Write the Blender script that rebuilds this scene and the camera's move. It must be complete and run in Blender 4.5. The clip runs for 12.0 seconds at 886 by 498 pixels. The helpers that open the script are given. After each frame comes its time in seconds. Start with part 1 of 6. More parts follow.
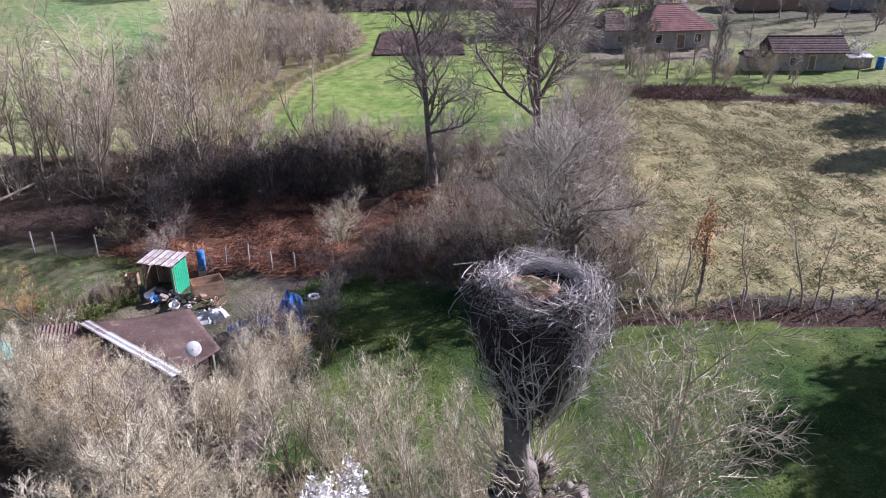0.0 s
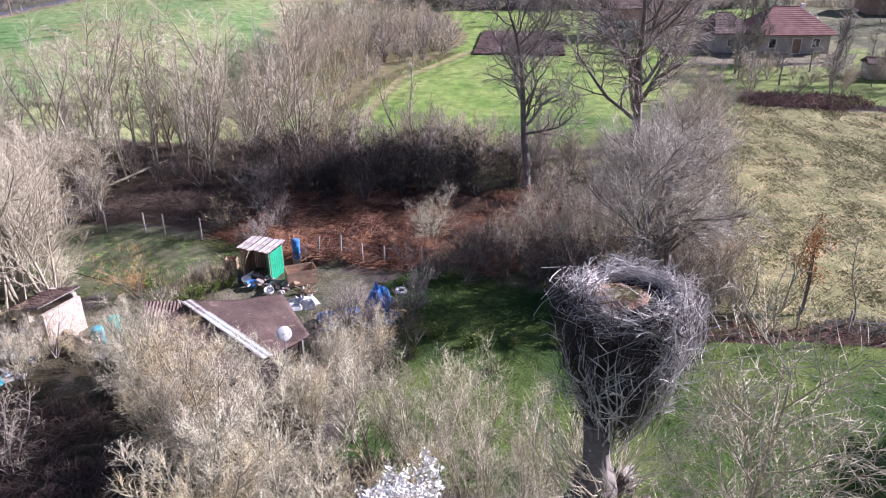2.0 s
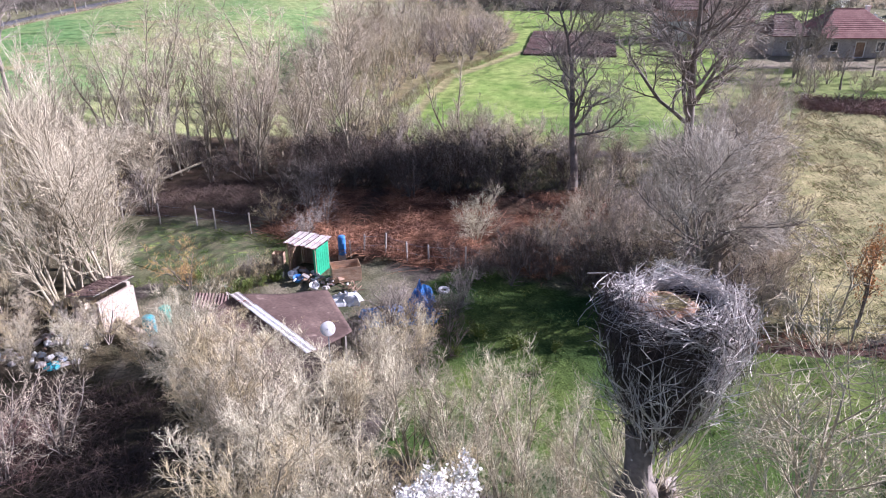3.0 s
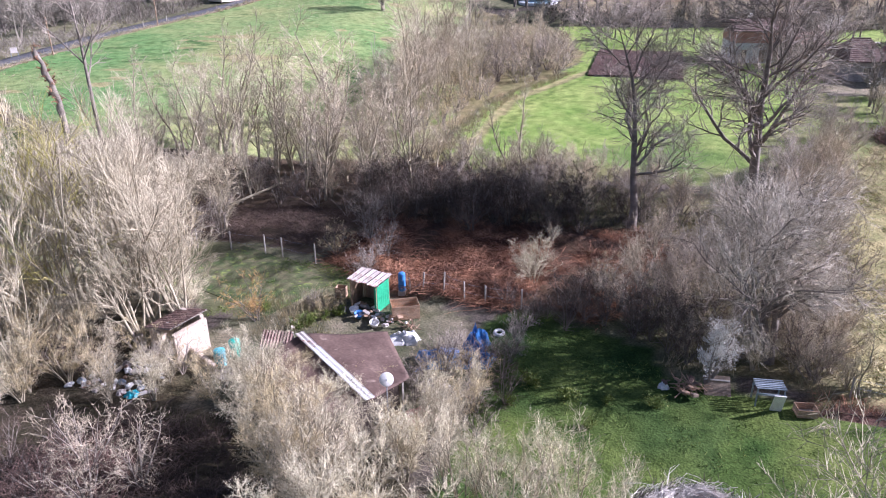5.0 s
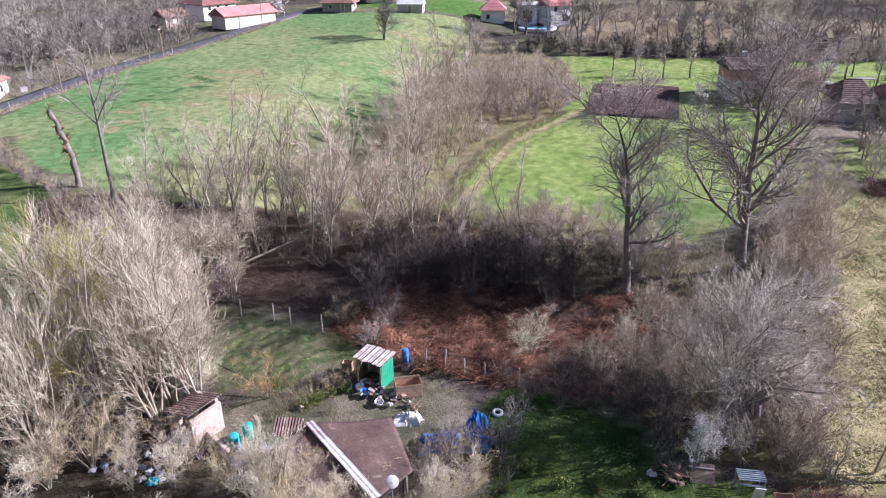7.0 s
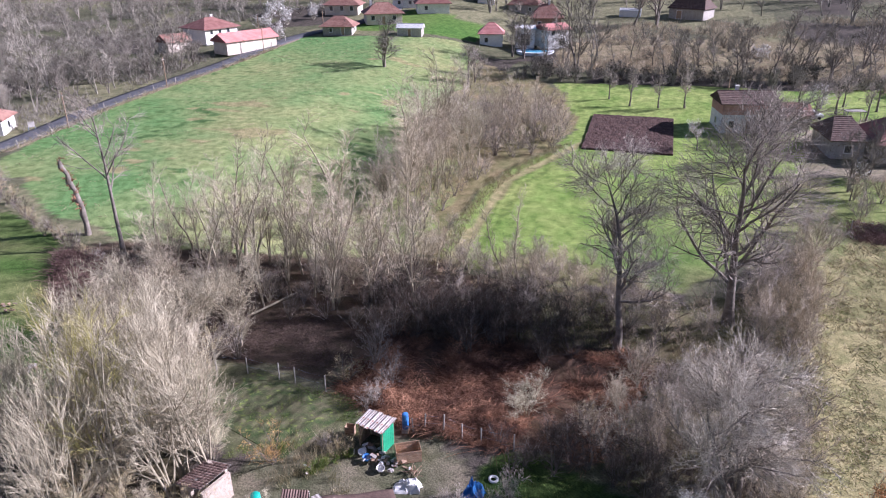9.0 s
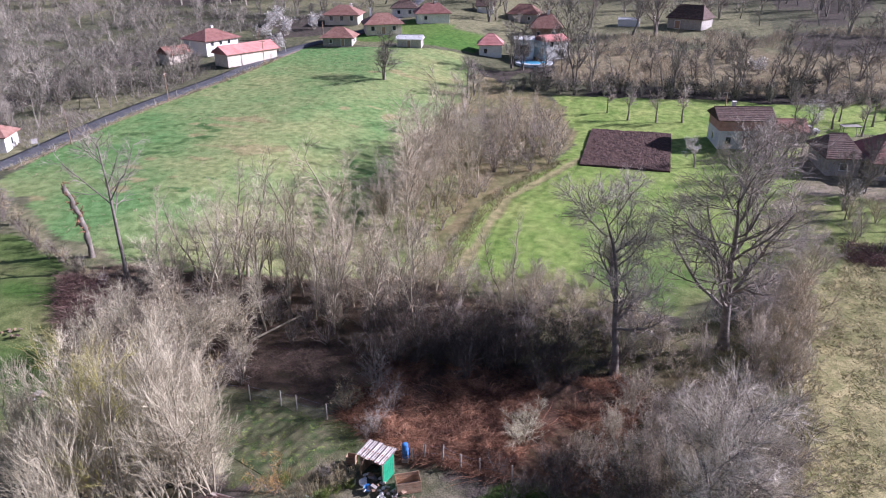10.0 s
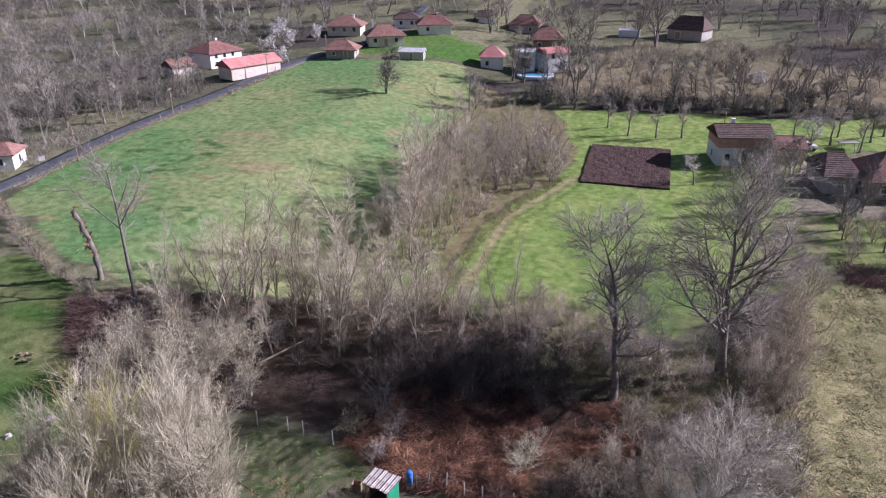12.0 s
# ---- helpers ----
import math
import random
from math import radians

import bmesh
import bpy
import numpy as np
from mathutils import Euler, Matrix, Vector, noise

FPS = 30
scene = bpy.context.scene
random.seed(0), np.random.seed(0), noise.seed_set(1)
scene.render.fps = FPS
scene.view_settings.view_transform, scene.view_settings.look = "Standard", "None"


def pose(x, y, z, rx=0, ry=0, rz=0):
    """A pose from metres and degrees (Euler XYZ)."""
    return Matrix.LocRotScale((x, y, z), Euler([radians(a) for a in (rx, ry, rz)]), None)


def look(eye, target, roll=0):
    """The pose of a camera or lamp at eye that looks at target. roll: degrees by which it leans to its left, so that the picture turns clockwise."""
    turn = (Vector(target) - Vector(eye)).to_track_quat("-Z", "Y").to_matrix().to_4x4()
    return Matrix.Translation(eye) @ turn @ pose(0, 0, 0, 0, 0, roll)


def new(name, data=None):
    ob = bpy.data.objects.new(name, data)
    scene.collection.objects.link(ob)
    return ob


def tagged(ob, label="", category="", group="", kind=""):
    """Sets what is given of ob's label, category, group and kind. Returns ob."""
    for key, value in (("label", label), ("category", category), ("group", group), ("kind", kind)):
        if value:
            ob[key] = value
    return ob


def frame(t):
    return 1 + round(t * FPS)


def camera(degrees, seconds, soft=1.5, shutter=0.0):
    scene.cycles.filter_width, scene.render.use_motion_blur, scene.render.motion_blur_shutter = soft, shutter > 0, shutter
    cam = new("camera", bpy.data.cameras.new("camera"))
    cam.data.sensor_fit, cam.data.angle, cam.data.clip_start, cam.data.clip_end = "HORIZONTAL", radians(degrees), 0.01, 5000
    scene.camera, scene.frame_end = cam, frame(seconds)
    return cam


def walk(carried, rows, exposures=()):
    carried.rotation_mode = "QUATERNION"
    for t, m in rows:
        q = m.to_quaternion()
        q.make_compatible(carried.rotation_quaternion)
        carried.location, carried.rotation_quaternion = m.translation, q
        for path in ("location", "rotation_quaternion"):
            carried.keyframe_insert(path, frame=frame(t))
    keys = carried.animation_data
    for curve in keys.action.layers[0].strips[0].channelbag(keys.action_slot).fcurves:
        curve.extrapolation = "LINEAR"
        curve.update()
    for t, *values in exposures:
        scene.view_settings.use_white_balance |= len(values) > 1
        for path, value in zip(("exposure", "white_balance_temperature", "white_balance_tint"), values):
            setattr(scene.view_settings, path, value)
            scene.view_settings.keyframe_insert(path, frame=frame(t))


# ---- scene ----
# ---- camera and walk ----
cam = camera(64.52, 12.0, 1.1)
# seconds, x, y, z, yaw, pitch: a drone that turns on the spot, then climbs
ROWS = [
    (0.0, -0.01, -0.03, 19.10, -0.24, -24.01),
    (0.5, -0.01, -0.03, 19.10, 1.72, -24.01),
    (1.0, -0.01, -0.03, 19.11, 3.70, -24.00),
    (1.5, -0.01, -0.03, 19.11, 5.69, -24.01),
    (2.0, -0.01, -0.03, 19.11, 7.66, -24.03),
    (2.5, -0.01, -0.02, 19.12, 9.64, -24.04),
    (3.0, -0.02, -0.02, 19.13, 11.60, -24.04),
    (3.2, -0.02, -0.02, 19.14, 12.39, -24.04),
    (3.6, -0.02, -0.02, 19.27, 13.90, -24.03),
    (4.0, -0.03, -0.03, 19.70, 15.20, -24.02),
    (4.4, -0.03, -0.04, 20.40, 16.15, -24.00),
    (4.8, -0.04, -0.05, 21.38, 16.64, -23.99),
    (5.0, -0.04, -0.05, 21.95, 16.73, -24.01),
    (5.5, -0.03, -0.05, 23.46, 16.79, -24.04),
    (6.0, -0.05, -0.04, 24.95, 16.81, -24.05),
    (6.5, -0.08, 0.00, 26.40, 16.79, -24.07),
    (7.0, -0.08, -0.01, 27.82, 16.77, -24.05),
    (9.0, 0.01, 0.00, 33.27, 16.70, -24.04),
    (9.5, 0.02, 0.06, 34.62, 16.67, -24.03),
    (10.0, 0.03, 0.11, 35.90, 16.67, -24.04),
    (10.5, 0.03, 0.18, 37.13, 16.68, -24.01),
    (11.0, 0.04, 0.20, 38.25, 16.70, -24.00),
    (11.5, 0.02, 0.10, 38.71, 16.70, -23.99),
    (12.0, -0.07, -0.18, 38.62, 16.76, -23.95),
]
ROLL = -0.37
# the film camera brightens after the turn and darkens again on the climb
EXPOSURE = [(0.0, 0.70, 5400, 28), (1.5, 0.86, 5400, 28), (3.0, 1.07, 5400, 28), (5.5, 1.07, 5400, 28), (7.0, 0.86, 5400, 28), (9.5, 0.72, 5400, 28), (11.0, 0.48, 5400, 28), (12.0, 0.38, 5400, 28)]
walk(cam, [(t, pose(x, y, z, 0, 0, yaw) @ pose(0, 0, 0, 90 + pitch) @ pose(0, 0, 0, 0, 0, ROLL)) for t, x, y, z, yaw, pitch in ROWS], EXPOSURE)

# ---- world, sun, exposure ----
SUN_AZ, SUN_EL = radians(23), radians(29)      # from +x towards +y
sun_way = Vector((math.cos(SUN_AZ) * math.cos(SUN_EL), math.sin(SUN_AZ) * math.cos(SUN_EL), math.sin(SUN_EL)))
world = bpy.data.worlds.new("sky")
scene.world = world
world.use_nodes = True
wn = world.node_tree
sky = wn.nodes.new("ShaderNodeTexSky")
sky.sky_type, sky.sun_disc = "NISHITA", False
sky.sun_elevation, sky.sun_rotation = SUN_EL, radians(90) - SUN_AZ
sky.air_density, sky.dust_density, sky.ozone_density = 1.0, 1.5, 1.0
wn.nodes["Background"].inputs[1].default_value = 0.047
wn.links.new(sky.outputs[0], wn.nodes["Background"].inputs[0])
sun = new("sun", bpy.data.lights.new("sun", "SUN"))
sun.data.energy, sun.data.angle, sun.data.color = 5.6, radians(0.6), (1.0, 0.92, 0.84)
sun.matrix_world = look(sun_way * 100, (0, 0, 0))

# ---- small tools ----
def softplus(v, k):
    return k * np.logaddexp(0, v / k)


def step(a, b, v):
    u = np.clip((v - a) / (b - a), 0, 1)
    return u * u * (3 - 2 * u)


def gz(x, y):
    """Height of the land: a flat valley floor that rises behind and on a terrace to the west."""
    x, y = np.asarray(x, float), np.asarray(y, float)
    return .055 * softplus(y - 60, 6) + .03 * softplus(y - 135, 10) + 4.2 * step(32, 62, -x) * step(20, 60, y)


LATTICE = np.random.default_rng(3).random((64, 64))


def vnoise(x, y, size, shift=0.0):
    """Smooth value noise from 0 to 1 with lumps of that size in metres."""
    u, v = np.asarray(x, float) / size + shift, np.asarray(y, float) / size + shift * 1.7
    i, j = np.floor(u).astype(int), np.floor(v).astype(int)
    a, b = u - i, v - j
    a, b = a * a * (3 - 2 * a), b * b * (3 - 2 * b)
    f = lambda p, q: LATTICE[p % 64, q % 64]
    return (f(i, j) * (1 - a) + f(i + 1, j) * a) * (1 - b) + (f(i, j + 1) * (1 - a) + f(i + 1, j + 1) * a) * b


def inside(poly, x, y):
    hit = np.zeros(np.shape(x), bool)
    n = len(poly)
    for k in range(n):
        (x0, y0), (x1, y1) = poly[k], poly[(k + 1) % n]
        c = (y0 > y) != (y1 > y)
        hit ^= c & (x < (x1 - x0) * (y - y0) / ((y1 - y0) or 1e-9) + x0)
    return hit


class Buf:
    """Collects vertices and faces of one mesh."""

    def __init__(self):
        self.v, self.loops, self.sizes, self.n = [], [], [], 0

    def add(self, verts, faces):
        verts, faces = np.asarray(verts, float).reshape(-1, 3), np.asarray(faces, int)
        self.v.append(verts)
        self.loops.append((faces + self.n).ravel())
        self.sizes.append(np.full(len(faces), faces.shape[1]))
        self.n += len(verts)
        return self

    def box(self, at, size, m=None):
        c = np.array([(i, j, k) for i in (-.5, .5) for j in (-.5, .5) for k in (-.5, .5)]) * np.array(size)
        if m is not None:
            c = c @ np.array(m.to_3x3()).T
        return self.add(c + np.array(at), [(0, 1, 3, 2), (4, 6, 7, 5), (0, 4, 5, 1), (2, 3, 7, 6), (0, 2, 6, 4), (1, 5, 7, 3)])

    def tube(self, P, R, sides):
        """Tubes along many polylines: P (N, K, 3), R (N, K). A tip of no width closes to a point."""
        N, K, _ = P.shape
        d = P[:, -1] - P[:, 0]
        d /= np.linalg.norm(d, axis=1, keepdims=True) + 1e-9
        ref = np.where(np.abs(d[:, 2:3]) < .8, np.array([[0, 0, 1.]]), np.array([[1., 0, 0]]))
        u = np.cross(d, ref)
        u /= np.linalg.norm(u, axis=1, keepdims=True) + 1e-9
        w = np.cross(d, u)
        a = np.arange(sides) * 2 * np.pi / sides
        ring = u[:, None, :] * np.cos(a)[None, :, None] + w[:, None, :] * np.sin(a)[None, :, None]
        k1 = K - 1
        V = P[:, :k1, None, :] + ring[:, None] * R[:, :k1, None, None]
        V = np.concatenate([V.reshape(N, k1 * sides, 3), P[:, -1:, :]], 1)
        per = k1 * sides + 1
        base = (np.arange(N) * per)[:, None]
        s = np.arange(sides)
        s2 = (s + 1) % sides
        quads = [np.stack([r * sides + s, r * sides + s2, (r + 1) * sides + s2, (r + 1) * sides + s], 1) for r in range(k1 - 1)]
        off = self.n
        self.v.append(V.reshape(-1, 3))
        self.n += N * per
        if quads:
            q = np.concatenate(quads)
            q = (base[:, :, None] + q[None]).reshape(-1, 4) + off
            self.loops.append(q.ravel()), self.sizes.append(np.full(len(q), 4))
        t = np.stack([(k1 - 1) * sides + s, (k1 - 1) * sides + s2, np.full(sides, k1 * sides)], 1)
        t = (base[:, :, None] + t[None]).reshape(-1, 3) + off
        self.loops.append(t.ravel()), self.sizes.append(np.full(len(t), 3))
        return self

    def mesh(self, name, material=None, smooth=False):
        me = bpy.data.meshes.new(name)
        v, l, s = np.concatenate(self.v), np.concatenate(self.loops), np.concatenate(self.sizes)
        me.vertices.add(len(v)), me.loops.add(len(l)), me.polygons.add(len(s))
        me.vertices.foreach_set("co", v.ravel())
        me.loops.foreach_set("vertex_index", l.astype(np.int32))
        me.polygons.foreach_set("loop_start", np.concatenate([[0], np.cumsum(s)[:-1]]).astype(np.int32))
        me.polygons.foreach_set("use_smooth", np.full(len(s), smooth))
        me.update(calc_edges=True)
        if material:
            me.materials.append(material)
        return me


def part(name, data, material, parent, label="", m=None):
    """Links a Buf, a bmesh or a mesh as one mesh object under a thing or a part."""
    if isinstance(data, Buf):
        data = data.mesh(name, material)
    elif isinstance(data, bmesh.types.BMesh):
        me = bpy.data.meshes.new(name)
        data.to_mesh(me), data.free()
        me.materials.append(material)
        data = me
    ob = new(name, data)
    ob.parent = parent
    if m is not None:
        ob.matrix_basis = m
    if label:
        ob["label"] = label
    return ob


def root(name, x, y, z, rz=0, label="", category="", group="", kind="", s=1.0):
    ob = new(name)
    ob.empty_display_size = .3
    ob.matrix_basis = pose(x, y, z, 0, 0, rz) @ Matrix.Scale(s, 4)
    return tagged(ob, label, category, group, kind)


def rounded(size, bevel=.02, at=(0, 0, 0), segments=2):
    bm = bmesh.new()
    bmesh.ops.create_cube(bm, size=1)
    bmesh.ops.scale(bm, vec=size, verts=bm.verts)
    bmesh.ops.bevel(bm, geom=bm.edges[:], offset=bevel, segments=segments, affect="EDGES")
    bmesh.ops.translate(bm, vec=at, verts=bm.verts)
    return bm


def lathe(profile, sides=20):
    """A turned body: profile of (radius, height)."""
    a = np.arange(sides) * 2 * np.pi / sides
    v = np.array([(r * math.cos(t), r * math.sin(t), h) for r, h in profile for t in a])
    f = [(k * sides + i, k * sides + (i + 1) % sides, (k + 1) * sides + (i + 1) % sides, (k + 1) * sides + i)
         for k in range(len(profile) - 1) for i in range(sides)]
    return Buf().add(v, f)


# ---- materials ----
def mat(name, c1, c2, size=1.0, rough=.85, bump=.3, metal=0.0, island=0.0, vary=0.0, c3=None, spots=.0, relief=.02, attribute=None, spec=.3, grain=.22):
    """Procedural surface: two colours by lumps of that size in metres, fine grain, optional stains of c3,
    and a lighter or darker tone for each loose piece (island) or each object (vary)."""
    m = bpy.data.materials.new(name)
    m.use_nodes = True
    t = m.node_tree
    n, l = t.nodes, t.links
    b = n["Principled BSDF"]
    b.inputs["Roughness"].default_value, b.inputs["Metallic"].default_value = rough, metal
    b.inputs["Specular IOR Level"].default_value = spec
    co = n.new("ShaderNodeTexCoord")
    big = n.new("ShaderNodeTexNoise")
    big.inputs["Scale"].default_value, big.inputs["Detail"].default_value = 1 / size, 4
    fine = n.new("ShaderNodeTexNoise")
    fine.inputs["Scale"].default_value, fine.inputs["Detail"].default_value = 9 / size, 5
    for x in (big, fine):
        l.new(co.outputs["Object"], x.inputs["Vector"])
    ramp = n.new("ShaderNodeMapRange")
    ramp.inputs[1].default_value, ramp.inputs[2].default_value = .35, .65
    l.new(big.outputs["Fac"], ramp.inputs[0])
    mix = n.new("ShaderNodeMix")
    mix.data_type = "RGBA"
    l.new(ramp.outputs[0], mix.inputs["Factor"])
    mix.inputs["A"].default_value, mix.inputs["B"].default_value = (*c1, 1), (*c2, 1)
    col = mix.outputs["Result"]
    if attribute:
        at = n.new("ShaderNodeAttribute")
        at.attribute_name = attribute
        mul = n.new("ShaderNodeMix")
        mul.data_type, mul.blend_type = "RGBA", "MULTIPLY"
        mul.inputs["Factor"].default_value = 1
        l.new(at.outputs["Color"], mul.inputs["A"]), l.new(col, mul.inputs["B"])
        col = mul.outputs["Result"]
    if c3:
        st = n.new("ShaderNodeTexNoise")
        st.inputs["Scale"].default_value, st.inputs["Detail"].default_value = 2.3 / size, 6
        l.new(co.outputs["Object"], st.inputs["Vector"])
        r2 = n.new("ShaderNodeMapRange")
        r2.inputs[1].default_value, r2.inputs[2].default_value = .62 - spots, .70 - spots
        l.new(st.outputs["Fac"], r2.inputs[0])
        m2 = n.new("ShaderNodeMix")
        m2.data_type = "RGBA"
        l.new(r2.outputs[0], m2.inputs["Factor"]), l.new(col, m2.inputs["A"])
        m2.inputs["B"].default_value = (*c3, 1)
        col = m2.outputs["Result"]
    hsv = n.new("ShaderNodeHueSaturation")
    l.new(col, hsv.inputs["Color"])
    tone = n.new("ShaderNodeMapRange")
    tone.inputs[1].default_value, tone.inputs[2].default_value = .3, .7
    tone.inputs[3].default_value, tone.inputs[4].default_value = 1 - grain, 1 + grain
    l.new(fine.outputs["Fac"], tone.inputs[0])
    value = tone.outputs[0]
    for amount, node, out in ((island, "ShaderNodeNewGeometry", "Random Per Island"), (vary, "ShaderNodeObjectInfo", "Random")):
        if amount:
            g = n.new(node)
            r = n.new("ShaderNodeMapRange")
            r.inputs[3].default_value, r.inputs[4].default_value = 1 - amount, 1 + amount
            l.new(g.outputs[out], r.inputs[0])
            mm = n.new("ShaderNodeMath")
            mm.operation = "MULTIPLY"
            l.new(value, mm.inputs[0]), l.new(r.outputs[0], mm.inputs[1])
            value = mm.outputs[0]
    l.new(value, hsv.inputs["Value"])
    l.new(hsv.outputs[0], b.inputs["Base Color"])
    if bump:
        bp = n.new("ShaderNodeBump")
        bp.inputs["Strength"].default_value, bp.inputs["Distance"].default_value = bump, relief
        l.new(fine.outputs["Fac"], bp.inputs["Height"]), l.new(bp.outputs[0], b.inputs["Normal"])
    return m


M_GROUND = mat("ground_turf", (.70, .75, .68), (1.24, 1.2, 1.24), 1.1, .95, .6, attribute="cover", relief=.10, spec=.1, grain=.42)
M_BARK = mat("grey_bark", (.16, .135, .115), (.27, .235, .20), .5, .9, .6, vary=.12)
M_BARK_PALE = mat("pale_bark", (.28, .245, .17), (.42, .37, .27), .4, .9, .5, vary=.12)
M_TWIG = mat("brown_twigs", (.20, .165, .135), (.28, .235, .195), 1.5, .9, 0, island=.35, vary=.15)
M_TWIG_PALE = mat("pale_twigs", (.395, .345, .24), (.55, .49, .36), 1.5, .85, 0, island=.3, vary=.14)
M_TWIG_WHITE = mat("whitish_twigs", (.60, .54, .37), (.76, .70, .51), 1.5, .85, 0, island=.25, vary=.12)
M_TWIG_STRAW = mat("straw_twigs", (.43, .35, .19), (.57, .48, .30), 1.5, .85, 0, island=.3, vary=.14)
M_TWIG_GREY = mat("grey_twigs", (.36, .31, .26), (.49, .43, .365), 1.5, .9, 0, island=.3, vary=.15)
M_TWIG_LICHEN = mat("lichen_twigs", (.44, .39, .20), (.50, .46, .10), 2.0, .85, 0, island=.3, vary=.12)
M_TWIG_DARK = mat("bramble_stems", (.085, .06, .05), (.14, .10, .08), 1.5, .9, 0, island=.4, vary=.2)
M_FAR_TWIG = mat("far_twigs", (.205, .185, .15), (.36, .325, .27), 6, .9, 0, island=.3, vary=.22)
# Brownish and near black: the thicket's deep shade is in the leaf colour.
M_LEAF_DARK = mat("shaded_ivy_leaves", (.06, .055, .04), (.10, .088, .066), .6, .6, 0, island=.4)
M_LEAF_GREEN = mat("green_leaves", (.10, .15, .03), (.20, .22, .05), .6, .6, 0, island=.4)
M_LEAF_ORANGE = mat("orange_dry_leaves", (.42, .20, .07), (.55, .32, .14), .6, .8, 0, island=.35)
M_BLOSSOM = mat("white_blossom", (.86, .84, .80), (.78, .75, .70), .4, .8, 0, island=.15)
M_RED_SCRUB = mat("red_brown_scrub", (.16, .095, .08), (.26, .175, .145), 4, .95, 0, island=.35)
M_TAN_TWIG = mat("tan_twigs", (.43, .365, .265), (.58, .50, .375), 2, .9, 0, island=.3, vary=.2)
M_DARK_WOOD = mat("dark_boards", (.05, .038, .032), (.085, .065, .055), .5, .9, .4)
M_WILLOW = mat("willow_twigs", (.45, .405, .33), (.61, .555, .455), 2, .9, 0, island=.3)
M_BUD = mat("cream_buds", (.62, .55, .40), (.76, .70, .56), .6, .9, 0, island=.25, vary=.1)
M_OSIER = mat("orange_osier_twigs", (.50, .30, .11), (.60, .40, .17), 1, .9, 0, island=.3)
M_BRACKEN = mat("dead_bracken", (.12, .06, .04), (.44, .235, .14), 1.9, .95, 0, island=.6)
M_STRAW = mat("dry_grass", (.46, .39, .25), (.34, .31, .17), 4, .95, 0, island=.3)
M_GRASS = mat("grass_blades", (.085, .14, .026), (.18, .21, .05), 2, .8, 0, island=.3)
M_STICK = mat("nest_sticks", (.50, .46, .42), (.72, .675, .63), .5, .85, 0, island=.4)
# Dark copies of the stick colour: shade of the nest's flank and inside.
M_STICK_SHADED = mat("shaded_nest_sticks", (.06, .045, .04), (.12, .098, .09), .5, .9, 0, island=.45)
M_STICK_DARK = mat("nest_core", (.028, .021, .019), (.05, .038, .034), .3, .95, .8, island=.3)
M_NEST_LINING = mat("nest_lining", (.30, .17, .11), (.46, .30, .20), .2, .95, .8, c3=(.5, .46, .42), spots=.03)
M_ASPHALT = mat("worn_asphalt", (.08, .08, .09), (.12, .12, .13), 1.5, .85, .3, c3=(.20, .19, .19))
M_SOIL = mat("ploughed_soil", (.055, .033, .028), (.11, .066, .055), .7, .95, .8, c3=(.17, .11, .09), relief=.08)
M_BED = mat("weedy_bed", (.05, .075, .024), (.13, .12, .065), .9, .95, .6, c3=(.16, .20, .05), spots=.04, relief=.06, grain=.4)
M_EARTH = mat("bare_earth", (.16, .12, .09), (.25, .20, .155), .8, .95, .8)
M_TILE = mat("old_roof_tiles", (.27, .135, .105), (.37, .215, .17), .9, .8, .5, c3=(.13, .085, .07), spots=.03, island=.18)
M_TILE_RED = mat("red_roof_tiles", (.23, .105, .09), (.32, .165, .14), 1.0, .75, .4, island=.15)
M_TILE_PINK = mat("faded_red_roof", (.52, .22, .20), (.62, .30, .27), 1.5, .7, .3)
M_TILE_DARK = mat("dark_roof_tiles", (.10, .065, .055), (.17, .115, .095), .5, .85, .6, c3=(.30, .27, .25), spots=-.01, island=.3, vary=.35)
M_PLASTER = mat("white_plaster", (.74, .72, .68), (.82, .80, .77), 1.2, .85, .2, c3=(.58, .54, .49), spots=-.02)
M_PLASTER_WARM = mat("cream_plaster", (.60, .52, .43), (.70, .62, .53), 1.2, .85, .25, c3=(.42, .33, .27), spots=.0)
M_PLASTER_GREY = mat("grey_plaster", (.34, .32, .30), (.48, .45, .43), 1.0, .9, .3, c3=(.25, .19, .16), spots=.02)
M_BRICK = mat("bare_brick", (.46, .25, .19), (.56, .33, .26), .6, .9, .5)
M_RUBBLE = mat("old_masonry", (.46, .38, .31), (.60, .52, .44), .35, .95, .9, c3=(.34, .24, .19), spots=.03, relief=.05)
M_DARK = mat("dark_opening", (.012, .012, .014), (.025, .024, .026), .6, .4, 0)
M_GLASS = mat("window_glass", (.03, .035, .04), (.05, .055, .06), .8, .08, 0, spec=.6)
M_FRAME = mat("white_frame", (.72, .71, .69), (.80, .79, .77), .5, .6, .1)
M_GREEN = mat("green_painted_boards", (.028, .30, .155), (.04, .37, .20), .7, .5, .15, c3=(.02, .20, .11), spots=-.02)
M_RUST = mat("rusty_sheet", (.50, .46, .43), (.36, .31, .28), .5, .55, .2, .2, c3=(.26, .10, .06), spots=.06, vary=.25)
M_ZINC = mat("zinc_sheet", (.62, .61, .60), (.76, .75, .74), .8, .6, .15, .1, c3=(.40, .24, .18), spots=.01)
M_FELT = mat("brown_roof_felt", (.095, .060, .050), (.145, .098, .080), 1.4, .8, .25, c3=(.23, .17, .14), spots=-.02)
M_WOOD = mat("weathered_wood", (.30, .20, .135), (.42, .30, .21), .35, .85, .5, vary=.2, c3=(.22, .11, .06), spots=.0)
M_BIN = mat("bleached_brown_wood", (.42, .27, .17), (.54, .38, .26), .35, .85, .5, vary=.2, c3=(.30, .14, .08), spots=.0)
